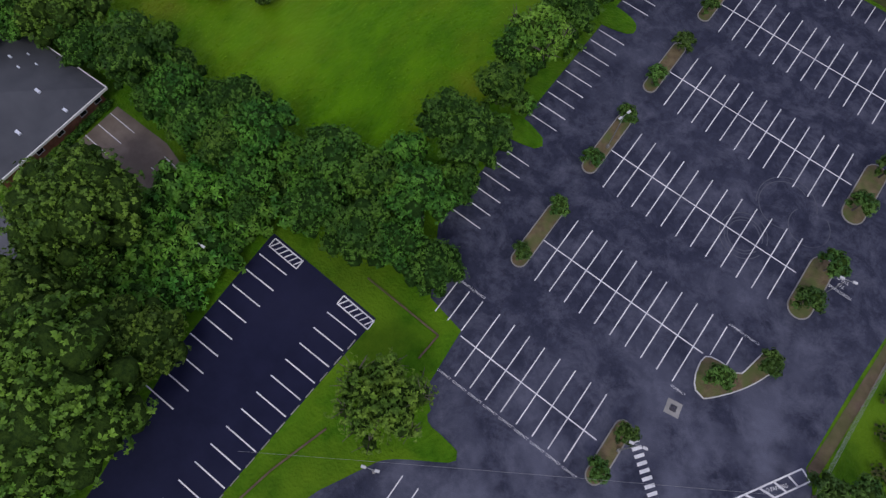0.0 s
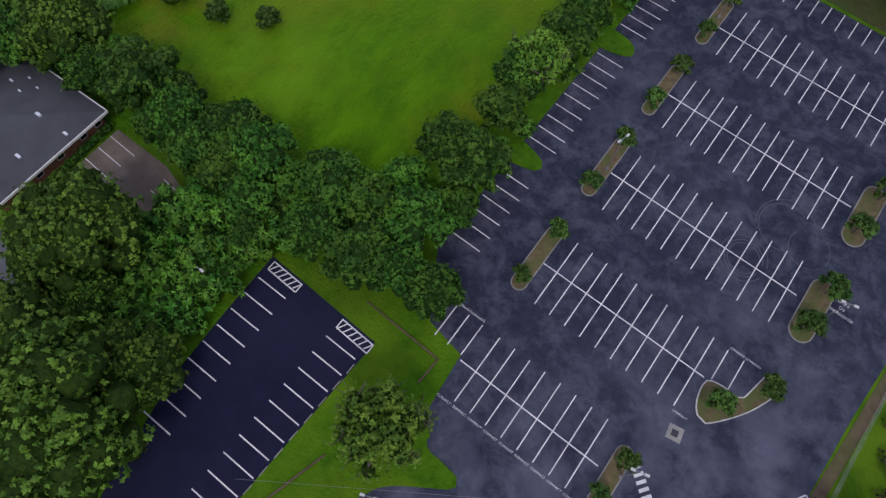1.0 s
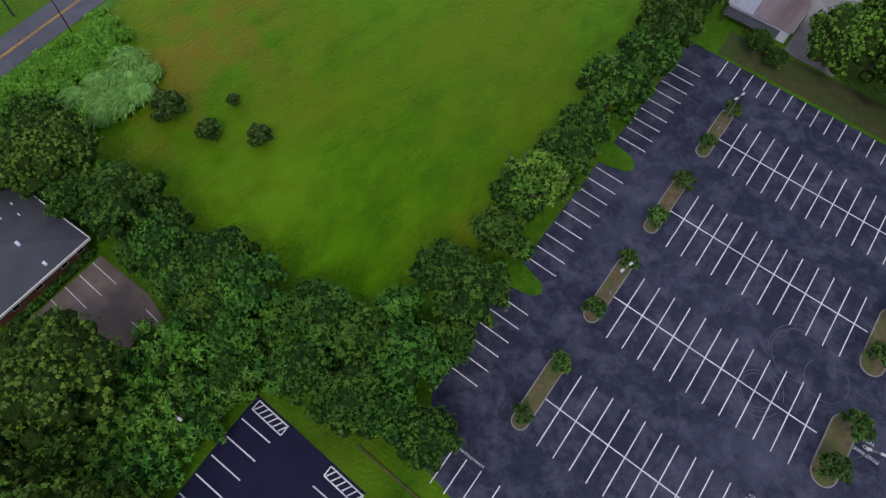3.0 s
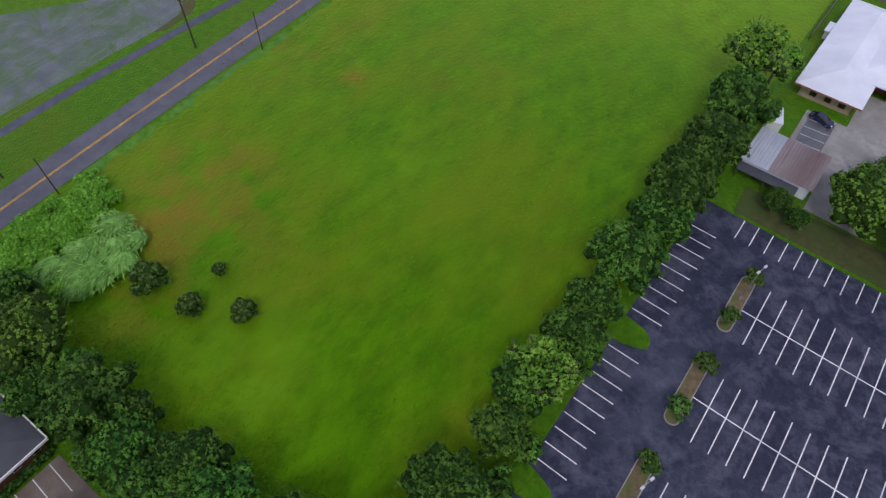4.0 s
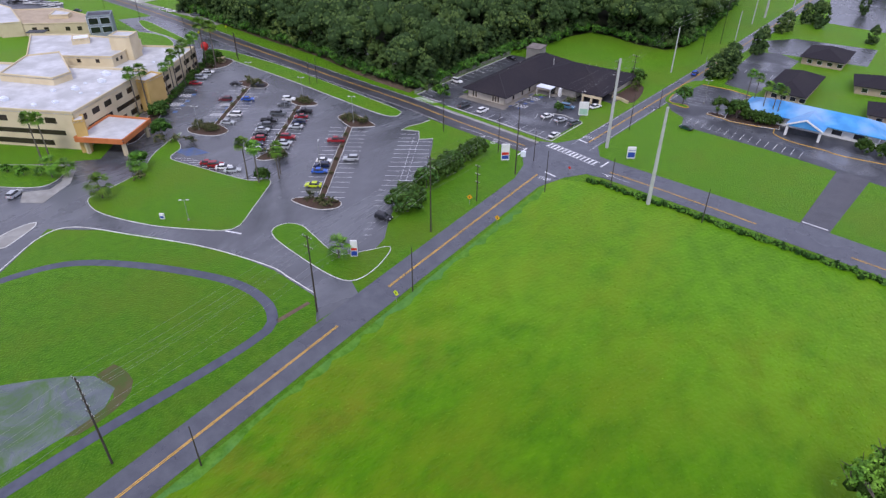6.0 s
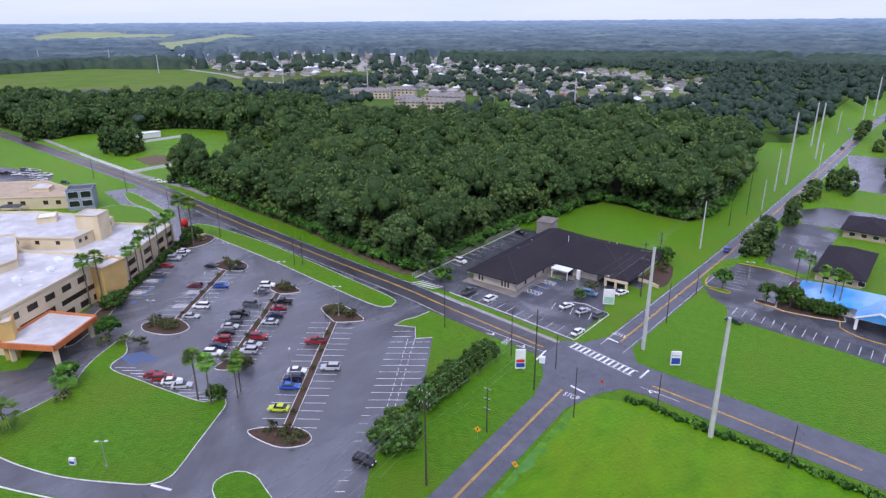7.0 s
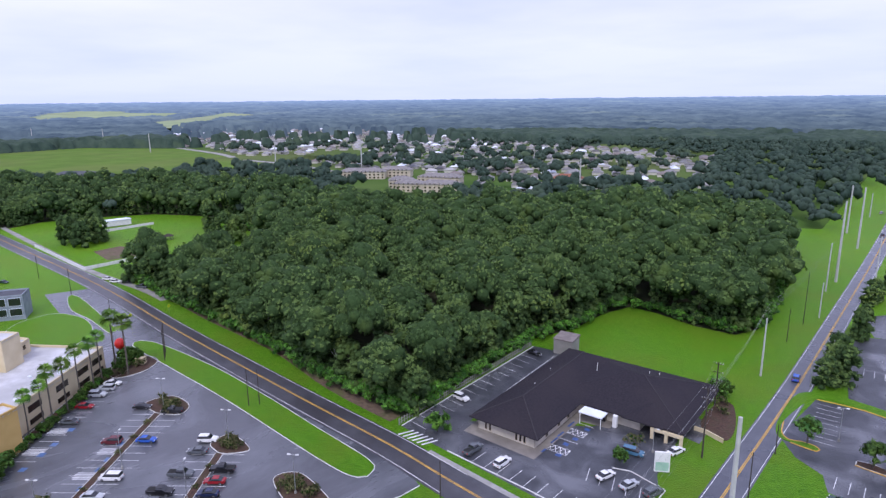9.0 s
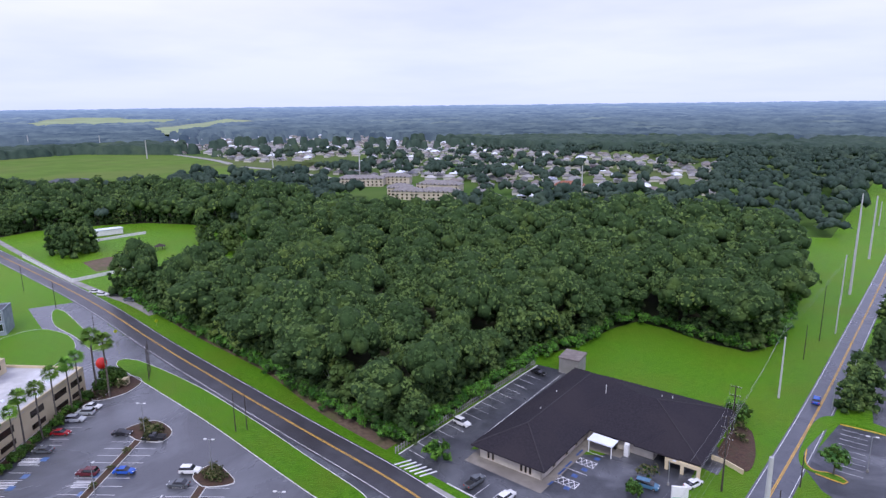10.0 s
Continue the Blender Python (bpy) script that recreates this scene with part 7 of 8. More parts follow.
sheet("far_field", [(-1190, 440), (-1000, 352), (-760, 340), (-745, 375), (-735, 430), (-736, 495), (-715, 530), (-640, 575), (-620, 585), (-600, 615), (-743, 612), (-900, 645), (-1023, 676), (-1200, 600)], 0.06, mat("crop field", (0.09, 0.16, 0.02), (0.12, 0.20, 0.03), 0.03, (0.15, 0.18, 0.05), 0.01, 0.5, 0.95, spec=0.1), "wide pale green far field", "field")

# Far pasture: haze is put into the base colour, paled and greyed
M_HAZEF = mat("haze-pale far pasture", (0.27, 0.33, 0.19), (0.33, 0.39, 0.24), 0.01, (0.29, 0.31, 0.21), 0.004, 0.5, 0.95, spec=0.0)
for k, p in enumerate((OPEN[1], OPEN[2], OPEN[3], OPEN[5], OPEN[4], OPEN[9], OPEN[11])):
    cx, cy = sum(q[0] for q in p) / len(p), sum(q[1] for q in p) / len(p)
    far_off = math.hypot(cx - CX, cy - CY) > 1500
    bm = bmesh.new()
    gap = 40 if far_off else 14
    nx, ny = int((max(q[0] for q in p) - min(q[0] for q in p)) / gap) + 1, int((max(q[1] for q in p) - min(q[1] for q in p)) / gap) + 1
    vs = {}
    for a in range(nx):
        for b in range(ny):
            if inside(min(q[0] for q in p) + (a + 0.5) * gap, min(q[1] for q in p) + (b + 0.5) * gap, p):
                cell = []
                for da, db in ((0, 0), (1, 0), (1, 1), (0, 1)):
                    if (a + da, b + db) not in vs:
                        x, y = min(q[0] for q in p) + (a + da) * gap, min(q[1] for q in p) + (b + db) * gap
                        vs[a + da, b + db] = bm.verts.new((x, y, land(math.hypot(x - CX, y - CY)) + (10.0 if far_off else 0.3)))
                    cell.append(vs[a + da, b + db])
                bm.faces.new(cell)
    tagged(part("far_field_%d" % (k + 2), bm, M_HAZEF if far_off else M_LAND), "pale green pasture far off", "field", kind="structure")
sheet("car_park_6", [(-104, 396), (-98.4, 377), (-60, 382), (-60, 412), (-94, 408)], 0.03, M_ASPHW, "wet grey asphalt beside the northern road", "car park")
sheet("car_park_7", [(-100.5, 541), (-88, 450), (-50, 446), (-50, 541)], 0.03, M_ASPHW, "pale wet asphalt of a far lot", "car park")
sheet("car_park_8", [(-103.4, 374), (-103.5, 350), (-100.8, 322.6), (-88.2, 319.6), (-86.6, 330), (-85.4, 352), (-84.6, 372), (-94, 378)], 0.034, M_ASPHB, "wet grey asphalt lot with bays", "car park")
sheet("apron", [(-174.6, 247.4), (-154.6, 247), (-153.4, 268.6), (-146, 269.6), (-146, 272.6), (-174.6, 300)], 0.05, M_WALK, "tan concrete walk round the bank", "pavement", 0.05)
strip("kerb_3", [(-192.7, 89.8), (-196.7, 96.8), (-203, 108.6), (-200.6, 115.9), (-184.3, 123.2), (-167.2, 130.1), (-154.3, 133.5), (-145.4, 135.1), (-141.2, 134.8), (-131.6, 134.4)], 0.13, -0.13, 0.15, M_KERB, "white concrete kerb beside the hospital drive", "kerb", 1.5, 0.15)
green("island_9", [(-208.7, 99.1), (-211.7, 103.8), (-211.4, 110.0), (-209.5, 110.2), (-206.1, 103.1), (-205.8, 100.7)], 0.14, 0.8, material=M_CONC, label="narrow kerbed traffic island", kerb_w=0.3)
paint("bay_line_9", M_WHITE, "white bay lines south of the hospital", lambda b: [line(b, x, y, x + 7.2, y - 3.3, 0.14, 0.06) for x, y in ((-201.2, 93.7), (-205, 91.8), (-208.5, 89.8), (-212, 88), (-215.5, 86))])
sheet("pavement_3", [(-230.1, 116.2), (-224.7, 113.2), (-219.3, 116.8), (-224.2, 126.7), (-231.9, 132.5), (-235.6, 130.7), (-227.5, 126.0), (-225.5, 121.5)], 0.1, M_CONC, "kerbed concrete walk before the hospital", "pavement", 0.1)
sheet("worn_track", [(-131.6, 123.5), (-130.6, 131.5), (-129.6, 131.5), (-130.4, 123.2)], 0.03, M_SOIL, "worn earth track over the verge", "ground", 0.03)
sheet("car_park_9", [(-424, 212), (-428, 225), (-440, 230.4), (-486, 220), (-530, 206), (-520, 190), (-456, 203)], 0.03, M_ASPHB, "far wet staff car park", "car park")
sheet("litter_strip", [(-13, 121.6), (-12.4, 114.6), (48, 115), (48, 123), (8.4, 122.6), (-2.4, 121.8)], 0.03, mat("brown leaf litter", (0.046, 0.052, 0.014), (0.078, 0.092, 0.022), 0.6, (0.045, 0.085, 0.012), 0.12, 0.7, 0.95, grit=0.7), "brown leaf litter and thin grass under trees", "ground", 0.03)
# ---- vehicles ----
def loft(bm, rows):
    """A body from cross rings along x: (x, half width low, half width high, z low, z high)."""
    rings = []
    for x, wl, wh, zl, zh in rows:
        zm = zl + (zh - zl) * 0.55
        rings.append([bm.verts.new((x, y, z)) for y, z in ((-wl, zl), (-max(wl, wh) * 1.0, zm), (-wh, zh), (wh, zh), (max(wl, wh), zm), (wl, zl))])
    for a, b in zip(rings, rings[1:]):
        for i in range(6):
            j = (i + 1) % 6
            bm.faces.new((a[i], a[j], b[j], b[i]))
    bm.faces.new(rings[0][::-1]); bm.faces.new(rings[-1])


CAR_PAINT = {}


def paint_of(c):
    if c not in CAR_PAINT:
        CAR_PAINT[c] = mat("car paint", c, tuple(v * 1.15 + 0.002 for v in c), 1.0, rough=0.22, spec=0.6)
    return CAR_PAINT[c]


def car(kind, colour, word):
    """A car: body, glasshouse, roof, four wheels with rims, lamps and bumpers."""
    names = {"sedan": "sedan", "suv": "sport_utility_car", "pickup": "pickup_truck", "van": "minivan"}
    root = empty(names[kind], 0, 0, 0, 0, "%s %s parked on wet asphalt" % (word, names[kind].replace("_", " ")), "car")
    p = paint_of(colour)
    h = {"sedan": 1.43, "suv": 1.72, "pickup": 1.85, "van": 1.75}[kind]
    L = {"sedan": 2.35, "suv": 2.35, "pickup": 2.75, "van": 2.5}[kind]
    belt = h * 0.62
    W = 0.9 if kind == "sedan" else 0.96
    bm = bmesh.new()
    if kind == "pickup":
        loft(bm, [(-L, W * .9, W * .9, .5, belt * .98), (-L + .1, W, W * .97, .42, belt), (0.2, W, W * .97, .4, belt), (1.3, W, W * .95, .4, belt * .97), (L - .2, W * .95, W * .85, .4, belt * .9), (L, W * .85, W * .75, .5, belt * .75)])
    else:
        loft(bm, [(-L, W * .85, W * .8, .45, belt * .8), (-L + .15, W * .95, W * .9, .3, belt * .97), (-.8, W, W * .94, .28, belt), (.9, W, W * .94, .28, belt), (L - .25, W * .95, W * .85, .3, belt * .82), (L, W * .8, W * .7, .42, belt * .62)])
    part("body", bm, p, root)
    c0, c1, r0, r1 = {"sedan": (-1.75, 1.05, -1.05, .25), "suv": (-2.2, .95, -1.95, .3), "pickup": (-.75, 1.35, -.55, .75), "van": (-2.35, 1.5, -2.1, .6)}[kind]
    bm = bmesh.new()
    loft(bm, [(c0, W * .86, W * .84, belt - .02, belt + .02), (r0, W * .9, W * .74, belt - .02, h - .05), (r1, W * .9, W * .74, belt - .02, h - .05), (c1, W * .86, W * .82, belt - .02, belt + .02)])
    part("glasshouse", bm, M_GLASS, root, "dark tinted windows")
    bm = bmesh.new()
    loft(bm, [(r0 - .02, W * .74, W * .66, h - .07, h - .02), (r0 + .2, W * .76, W * .68, h - .07, h), (r1 - .2, W * .76, W * .68, h - .07, h), (r1 + .05, W * .74, W * .66, h - .07, h - .03)])
    part("roof", bm, p, root)
    if kind == "pickup":
        bm = bmesh.new(); box(bm, -L + .12, -W * .8, belt - .02, -.85, W * .8, belt + .012); part("load_bed", bm, M_TYRE, root, "dark open load bed")
    for sx in (-L * .62, L * .62):
        for sy in (-1, 1):
            bm = bmesh.new(); tube(bm, (sx, sy * (W - .22), .33), (sx, sy * (W + .01), .33), .33, n=14); w = part("wheel", bm, M_TYRE, root)
            bm = bmesh.new(); tube(bm, (sx, sy * W, .33), (sx, sy * (W + .025), .33), .2, n=10); part("rim", bm, M_CHROME, w)
    for sy in (-1, 1):
        bm = bmesh.new(); box(bm, L - .2, sy * W * .62 - .16, belt * .66, L - .02, sy * W * .62 + .16, belt * .82); part("headlight", bm, M_LAMPW, root)
        bm = bmesh.new(); box(bm, -L - .005, sy * W * .66 - .13, belt * .62, -L + .1, sy * W * .66 + .13, belt * .86); part("tail_light", bm, M_LAMPR, root)
    return root


PAINTS = {"white": (.72, .72, .72), "silver": (.42, .44, .46), "grey": (.09, .10, .11), "black": (.012, .012, .014), "red": (.26, .010, .016), "maroon": (.10, .012, .018), "blue": (.02, .09, .42), "navy": (.012, .02, .06),
          "lime": (.48, .58, .02), "green": (.01, .045, .03), "teal": (.06, .15, .24)}
fleet = {}


def park(kind, word, x, y, turn, z=0.035):
    m = pose(x, y, z, 0, 0, turn)
    if (kind, word) in fleet:
        return copy_thing(fleet[kind, word], m)
    ob = fleet[kind, word] = car(kind, PAINTS[word], word)
    ob.matrix_basis = m
    return ob


for kind, word, x, y in (("suv", "silver", -267.8, 201.6), ("suv", "silver", -269.6, 204.8), ("sedan", "white", -271.4, 207.4), ("sedan", "red", -263.9, 196.4), ("sedan", "grey", -258.8, 190.4), ("suv", "maroon", -240.4, 192.6), ("sedan", "blue", -234.2, 197.9),
                         ("van", "white", -226.0, 185.6), ("sedan", "silver", -222.6, 180.1), ("sedan", "black", -250.8, 205.5), ("pickup", "black", -241.9, 209), ("suv", "white", -222.0, 206.9), ("sedan", "grey", -219.6, 202.6),
                         ("pickup", "grey", -214.5, 195.4), ("pickup", "black", -208.4, 201.9), ("sedan", "red", -206.2, 198.4), ("sedan", "navy", -203.6, 195.1), ("sedan", "silver", -201.3, 191.5), ("pickup", "black", -212.2, 189.4), ("suv", "grey", -210.4, 186.0),
                         ("sedan", "silver", -208.2, 183.2), ("sedan", "black", -206.2, 180.6), ("suv", "red", -203.6, 177.6), ("sedan", "navy", -201.6, 174.9), ("suv", "white", -199.5, 172.2), ("suv", "red", -196.9, 184.4), ("sedan", "silver", -194.8, 180.9), ("suv", "silver", -192.9, 178.2),
                         ("pickup", "red", -182.6, 191.9), ("suv", "silver", -169.9, 185.5), ("sedan", "white", -175.4, 179.6), ("suv", "navy", -173.6, 176.9), ("sedan", "blue", -171.6, 174.2), ("sedan", "lime", -166.9, 167.2)):
    park(kind, word, x, y, 35 + random.choice((0, 180)) + random.uniform(-2, 2))
for kind, word, x, y in (("sedan", "red", -202.4, 157.7), ("suv", "red", -199.3, 158.2), ("sedan", "white", -196.2, 158.7), ("sedan", "silver", -192.6, 159.2)):
    park(kind, word, x, y, 45)
park("suv", "black", -139.6, 166.4, 10)
for kind, word, x, y in (("suv", "grey", -240.2, 109.4), ("sedan", "grey", -236.6, 111), ("suv", "silver", -229.7, 114.1), ("suv", "white", -244.5, 108.4)):
    park(kind, word, x, y, 120)
for kind, word, x, y, t in (("pickup", "grey", -167.6, 241.4, 84), ("suv", "white", -159.4, 241.2, 84), ("sedan", "white", -138.9, 250.6, 70), ("sedan", "silver", -133.6, 250.4, 70), ("suv", "grey", -128.6, 251.0, 70), ("sedan", "white", -129.2, 238.2, 84), ("van", "teal", -137.4, 262.5, 8),
                            ("sedan", "white", -129.6, 268.9, 70), ("suv", "white", -184.2, 259.9, -6), ("sedan", "black", -182.6, 297.3, -6), ("suv", "blue", -113.9, 326.5, 94), ("sedan", "green", -97.4, 270.4, 168), ("sedan", "white", -372, 256, 30), ("sedan", "white", -379, 256, 30), ("sedan", "black", -366, 258.6, 30),
                            ("pickup", "grey", -354, 259, 20), ("sedan", "navy", -7.4, 147.6, -12), ("suv", "red", -0.6, 165.6, 90), ("suv", "silver", 3.8, 163.6, 90), ("sedan", "green", -414, 226, 20), ("suv", "white", -455.3, 217.7, 60), ("sedan", "white", -451.3, 220.2, 60), ("suv", "silver", -448.4, 221.6, 60), ("sedan", "white", -445.4, 222.9, 60), ("van", "white", -441.8, 224.3, 60), ("suv", "white", -438.5, 227.2, 60), ("pickup", "black", -462.6, 215.2, 60), ("sedan", "grey", -466.4, 213.4, 60), ("sedan", "white", -459.2, 226.4, 60), ("suv", "grey", -463.2, 224.8, 60), ("sedan", "silver", -455.6, 227.6, 60), ("van", "white", -430.6, 221.4, 60), ("suv", "silver", -434.6, 219.0, 60), ("sedan", "grey", -104.8, 560, 87), ("suv", "silver", -108, 640, 87)):
    park(kind, word, x, y, t)

# ---- poles and wires ----
def pole(x, y, h, r, material, label, arms=0, name="utility_pole", cat="pole", span=1.2, turn=0):
    ob = empty(name, x, y, 0, turn, label, cat)
    bm = bmesh.new(); tube(bm, (0, 0, -0.3), (0, 0, h), r, r * 0.62, 10); part("shaft", bm, material, ob)
    for k in range(arms):
        z = h - 0.5 - k * 2.3
        bm = bmesh.new(); box(bm, -span, -0.06, z - 0.07, span, 0.06, z + 0.07); a = part("crossarm", bm, material, ob)
        for s in (-1, -0.45, 0.45, 1):
            bm = bmesh.new(); tube(bm, (s * span * 0.95, 0, z + 0.07), (s * span * 0.95, 0, z + 0.4), 0.06, 0.04, 6); part("insulator", bm, M_LAMPW, a, "pale insulator")
    return ob


for x, y, h, arms in ((-126.1, 38, 18.9, 4), (-126.1, 84.6, 18.9, 4), (-126.5, 130.5, 18.7, 2), (-126.1, 169.1, 20.2, 2), (-125.4, 208, 20, 0), (-124.3, 270.6, 17, 3), (-128.5, 297.4, 12, 3)):
    pole(x, y, h, 0.2, M_POLEW, "tall dark timber utility pole with crossarms" if arms else "tall dark bare timber pole", arms)
for x, y, h in ((-113.9, 93.1, 9.2), (-114.6, 148, 11.3), (-113.4, 204.2, 12), (-137.4, 217.3, 12.5), (-125.6, 218.9, 9.2), (-99.8, 217.2, 9.0), (-73.3, 214.8, 9.7), (-160.1, 219.2, 12), (-112.2, 258.5, 11.9), (-111.3, 282, 7.4), (-114.3, 42, 9.2),
                (-226.7, 225.4, 10), (-228.4, 223.2, 10.4), (-274.8, 225.2, 10.3), (-277.4, 226.8, 10.3), (-280, 228.4, 10), (-317.6, 229, 11), (-371, 237, 11), (-408.8, 238.4, 11.4), (-119.3, 376, 19), (-121.1, 355.7, 11.3)):
    pole(x, y, h, 0.14, M_POLEW, "slender dark timber pole beside the road")
pole(-125.6, 188.6, 10.6, 0.15, M_POLEW, "short timber pole with three crossarms", 3, span=0.7)
for x, y, h, r in ((-88, 215.5, 26.6, 0.55), (-112.1, 241, 27.3, 0.55), (-122.5, 323.2, 17.4, 0.3), (-115.8, 387, 13.1, 0.26), (-118, 423.4, 20, 0.32), (-116.3, 441, 34.6, 0.55), (-122.1, 556, 27.8, 0.55), (-114.1, 515.6, 31.9, 0.55), (-102.1, 428.5, 24, 0.3), (-113.8, 621, 16, 0.4), (-100.4, 631, 25.7, 0.5), (-103, 730, 30, 0.55), (-562.9, 602, 33, 0.7), (-315.4, 606, 29, 0.7), (-732, 624, 24, 0.7), (-1239, 651, 28, 0.9), (-1012, 614, 27, 0.9), (-1378, 590, 28, 0.9)):
    pole(x, y, h, r, M_POLEC, "tall pale concrete transmission pole", 0, "transmission_pole")
for k in range(2):
    pole(-110 + k * 3, 324 + k * 18, 8.6, 0.15, M_POLEG, "grey pole with a box transformer", 0)


def wire_run(pts, r, sag, label):
    ob = empty("power_line", 0, 0, label=label, category="wire")
    for a, b in zip(pts, pts[1:]):
        bm = bmesh.new()
        a, b = Vector(a), Vector(b)
        rings = []
        for k in range(13):
            t = k / 12
            q = a.lerp(b, t) - Vector((0, 0, sag * 4 * t * (1 - t)))
            rings.append([bm.verts.new(q + Vector((r * cx, 0, r * cz))) for cx, cz in ((1, 0), (0, 1), (-1, 0), (0, -1))])
        for p, q in zip(rings, rings[1:]):
            for k in range(4):
                bm.faces.new((p[k], p[(k + 1) % 4], q[(k + 1) % 4], q[k]))
        part("span", bm, M_WIRE, ob)


ys = [(-126.1, -60, 18.9), (-126.1, 38, 18.9), (-126.1, 84.6, 18.9), (-126.5, 130.5, 18.7), (-126.1, 169.1, 20.2), (-125.4, 208, 20), (-124.3, 270.6, 17), (-128.5, 297.4, 12)]
for dx, dz in ((-1.1, -0.1), (1.1, -0.1), (0, -2.4), (1.1, -2.4), (-1.1, -4.7), (0, -7.2), (0.4, -8.4)):
    wire_run([(x + dx, y, h + dz) for x, y, h in ys], 0.012, 0.9, "thin sagging power line along the road")
for dx in (-2, 0, 2):
    wire_run([(-124.3 + dx * 0.3, 270.6, 15 + dx), (-123.2 + dx * .3, 324.3, 19 + dx), (-117.5 + dx * .3, 427, 19 + dx)], 0.015, 1.5, "thin sagging power line along the verge")
wire_run([(-18, -12, 9), (40, 24.5, 9)], 0.03, 0.5, "single cable across the car park")


def lamp(x, y, h, turn, heads=2, arm=0.9, label="slender grey car park lamp with two heads", mount=0.0):
    ob = empty("lamp_post", x, y, mount, turn, label, "street lamp")
    bm = bmesh.new(); tube(bm, (0, 0, 0), (0, 0, 0.6), 0.28, 0.26, 10); part("base", bm, M_CONC, ob)
    bm = bmesh.new(); tube(bm, (0, 0, 0.6), (0, 0, h), 0.09, 0.06, 8); part("shaft", bm, M_POLEG, ob)
    for s in ((-1, 1) if heads == 2 else (1,)):
        bm = bmesh.new(); tube(bm, (0, 0, h - 0.1), (s * arm, 0, h), 0.045, n=6); a = part("arm", bm, M_POLEG, ob)
        bm = bmesh.new()
        v = box(bm, s * arm - 0.32, -0.2, h - 0.06, s * arm + 0.32, 0.2, h + 0.1)
        for q in v[4:]:
            q.co.y *= 0.75
        part("head", bm, M_LAMPW, a, "pale flat lamp head")
    return ob


lamp(-4.1, 57.8, 9.2, 75, mount=0.15); lamp(-4.3, 97.6, 8.6, 75, mount=0.15); lamp(22.6, 18.8, 8.6, 15, mount=0.15); lamp(35.2, 55.6, 8.6, 15, mount=0.15); lamp(-3.4, -3.8, 8, 20)
lamp(-42.2, 4.6, 7, 0, 1, label="thin lamp post at the hedge")
for x, y, h, t, n in ((-179.6, 135.3, 6, 40, 2), (-216.5, 209, 9, 30, 2), (-189, 206.5, 9, 30, 2), (-245, 208.4, 9, 30, 2), (-228, 189, 9, 125, 1), (-205.6, 191.6, 9, 125, 1), (-172.3, 175.3, 9, 125, 1), (-134, 266, 6, 0, 1), (-100.4, 297, 8.4, 20, 2), (-226, 171, 8, 30, 2)):
    lamp(x, y, h, t, n)

# ---- palms ----
def palm(h, seed, fr=40, size=2.25, label="tall fan palm with a slender trunk", boots=True):
    r = np.random.default_rng(seed)
    ob = empty("palm_tree", 0, 0, 0, 0, label, "palm tree")
    bm = bmesh.new()
    tube(bm, (0, 0, -0.2), (0.1, 0, h * 0.5), 0.24, 0.19, 8); tube(bm, (0.1, 0, h * 0.5), (0, 0, h), 0.19, 0.17, 8)
    part("trunk", bm, M_BARK, ob)
    V, F = [], []
    for k in range(fr):
        a, e = r.uniform(0, math.tau), r.uniform(-0.75, 1.2)
        d = np.array([math.cos(a), math.sin(a), 0]); up = np.array([0, 0, 1.0]); s = np.array([-math.sin(a), math.cos(a), 0])
        st = np.array([0, 0, h]) + (d * math.cos(e) + up * math.sin(e)) * size * 0.45
        for j in range(9):
            w = (j - 4) / 4 * 1.1
            tip = d * math.cos(e) * math.cos(w) + s * math.sin(w) + up * math.sin(e) * math.cos(w)
            p1 = st + tip * size * 0.42 * (1 - 0.15 * abs(w)); p2 = st + tip * size * 0.75 * (1 - 0.2 * abs(w)) - up * size * 0.22
            q = s * 0.13 + up * 0.03
            i = len(V)
            V += [st, p1 - q, p2, p1 + q]; F.append((i, i + 1, i + 2, i + 3))
        i = len(V)
        V += [np.array([0, 0, h]) - s * 0.03, st - s * 0.03, st + s * 0.03, np.array([0, 0, h]) + s * 0.03]; F.append((i, i + 1, i + 2, i + 3))
    crown = quick("crown", V, F, M_LEAF3, ob)
    return ob


P1, P2 = palm(13.6, 41), palm(11.0, 42)
P3 = palm(3.6, 43, 30, 3.0, "short palm with long arching fronds")
first(P1, -263.8, 188.4); first(P2, -185, 158.6); first(P3, -136.5, 147.0)
for x, y, s in ((-264.9, 192.6, 1.0), (-271.3, 198.5, 1.0), (-273.3, 203, 1.02), (-276.7, 206.8, 1.0), (-278.6, 212.0, 1.27), (-274.0, 213.2, 1.22), (-253.8, 166.1, 1.08), (-252.8, 169.4, 1.1), (-245, 128.6, 1.0), (-243.6, 130.4, .97), (-88.7, 306.5, .8), (-85.3, 302.6, .82), (-80.5, 294.6, .85), (-77.2, 294.2, .85), (-75.4, 293.8, .82), (-258.6, 181.2, .86), (-261.8, 185.8, .84)):
    put(P1, x, y, s)
for x, y, s in ((-181, 159.4, .98), (-178.2, 164.5, .75), (-180, 166.5, .8)):
    put(P2, x, y, s)
for x, y, s in ((-208.7, 127.8, 1.2), (-232, 125.5, 1.1), (-229, 128.6, .9)):
    put(P3, x, y, s)
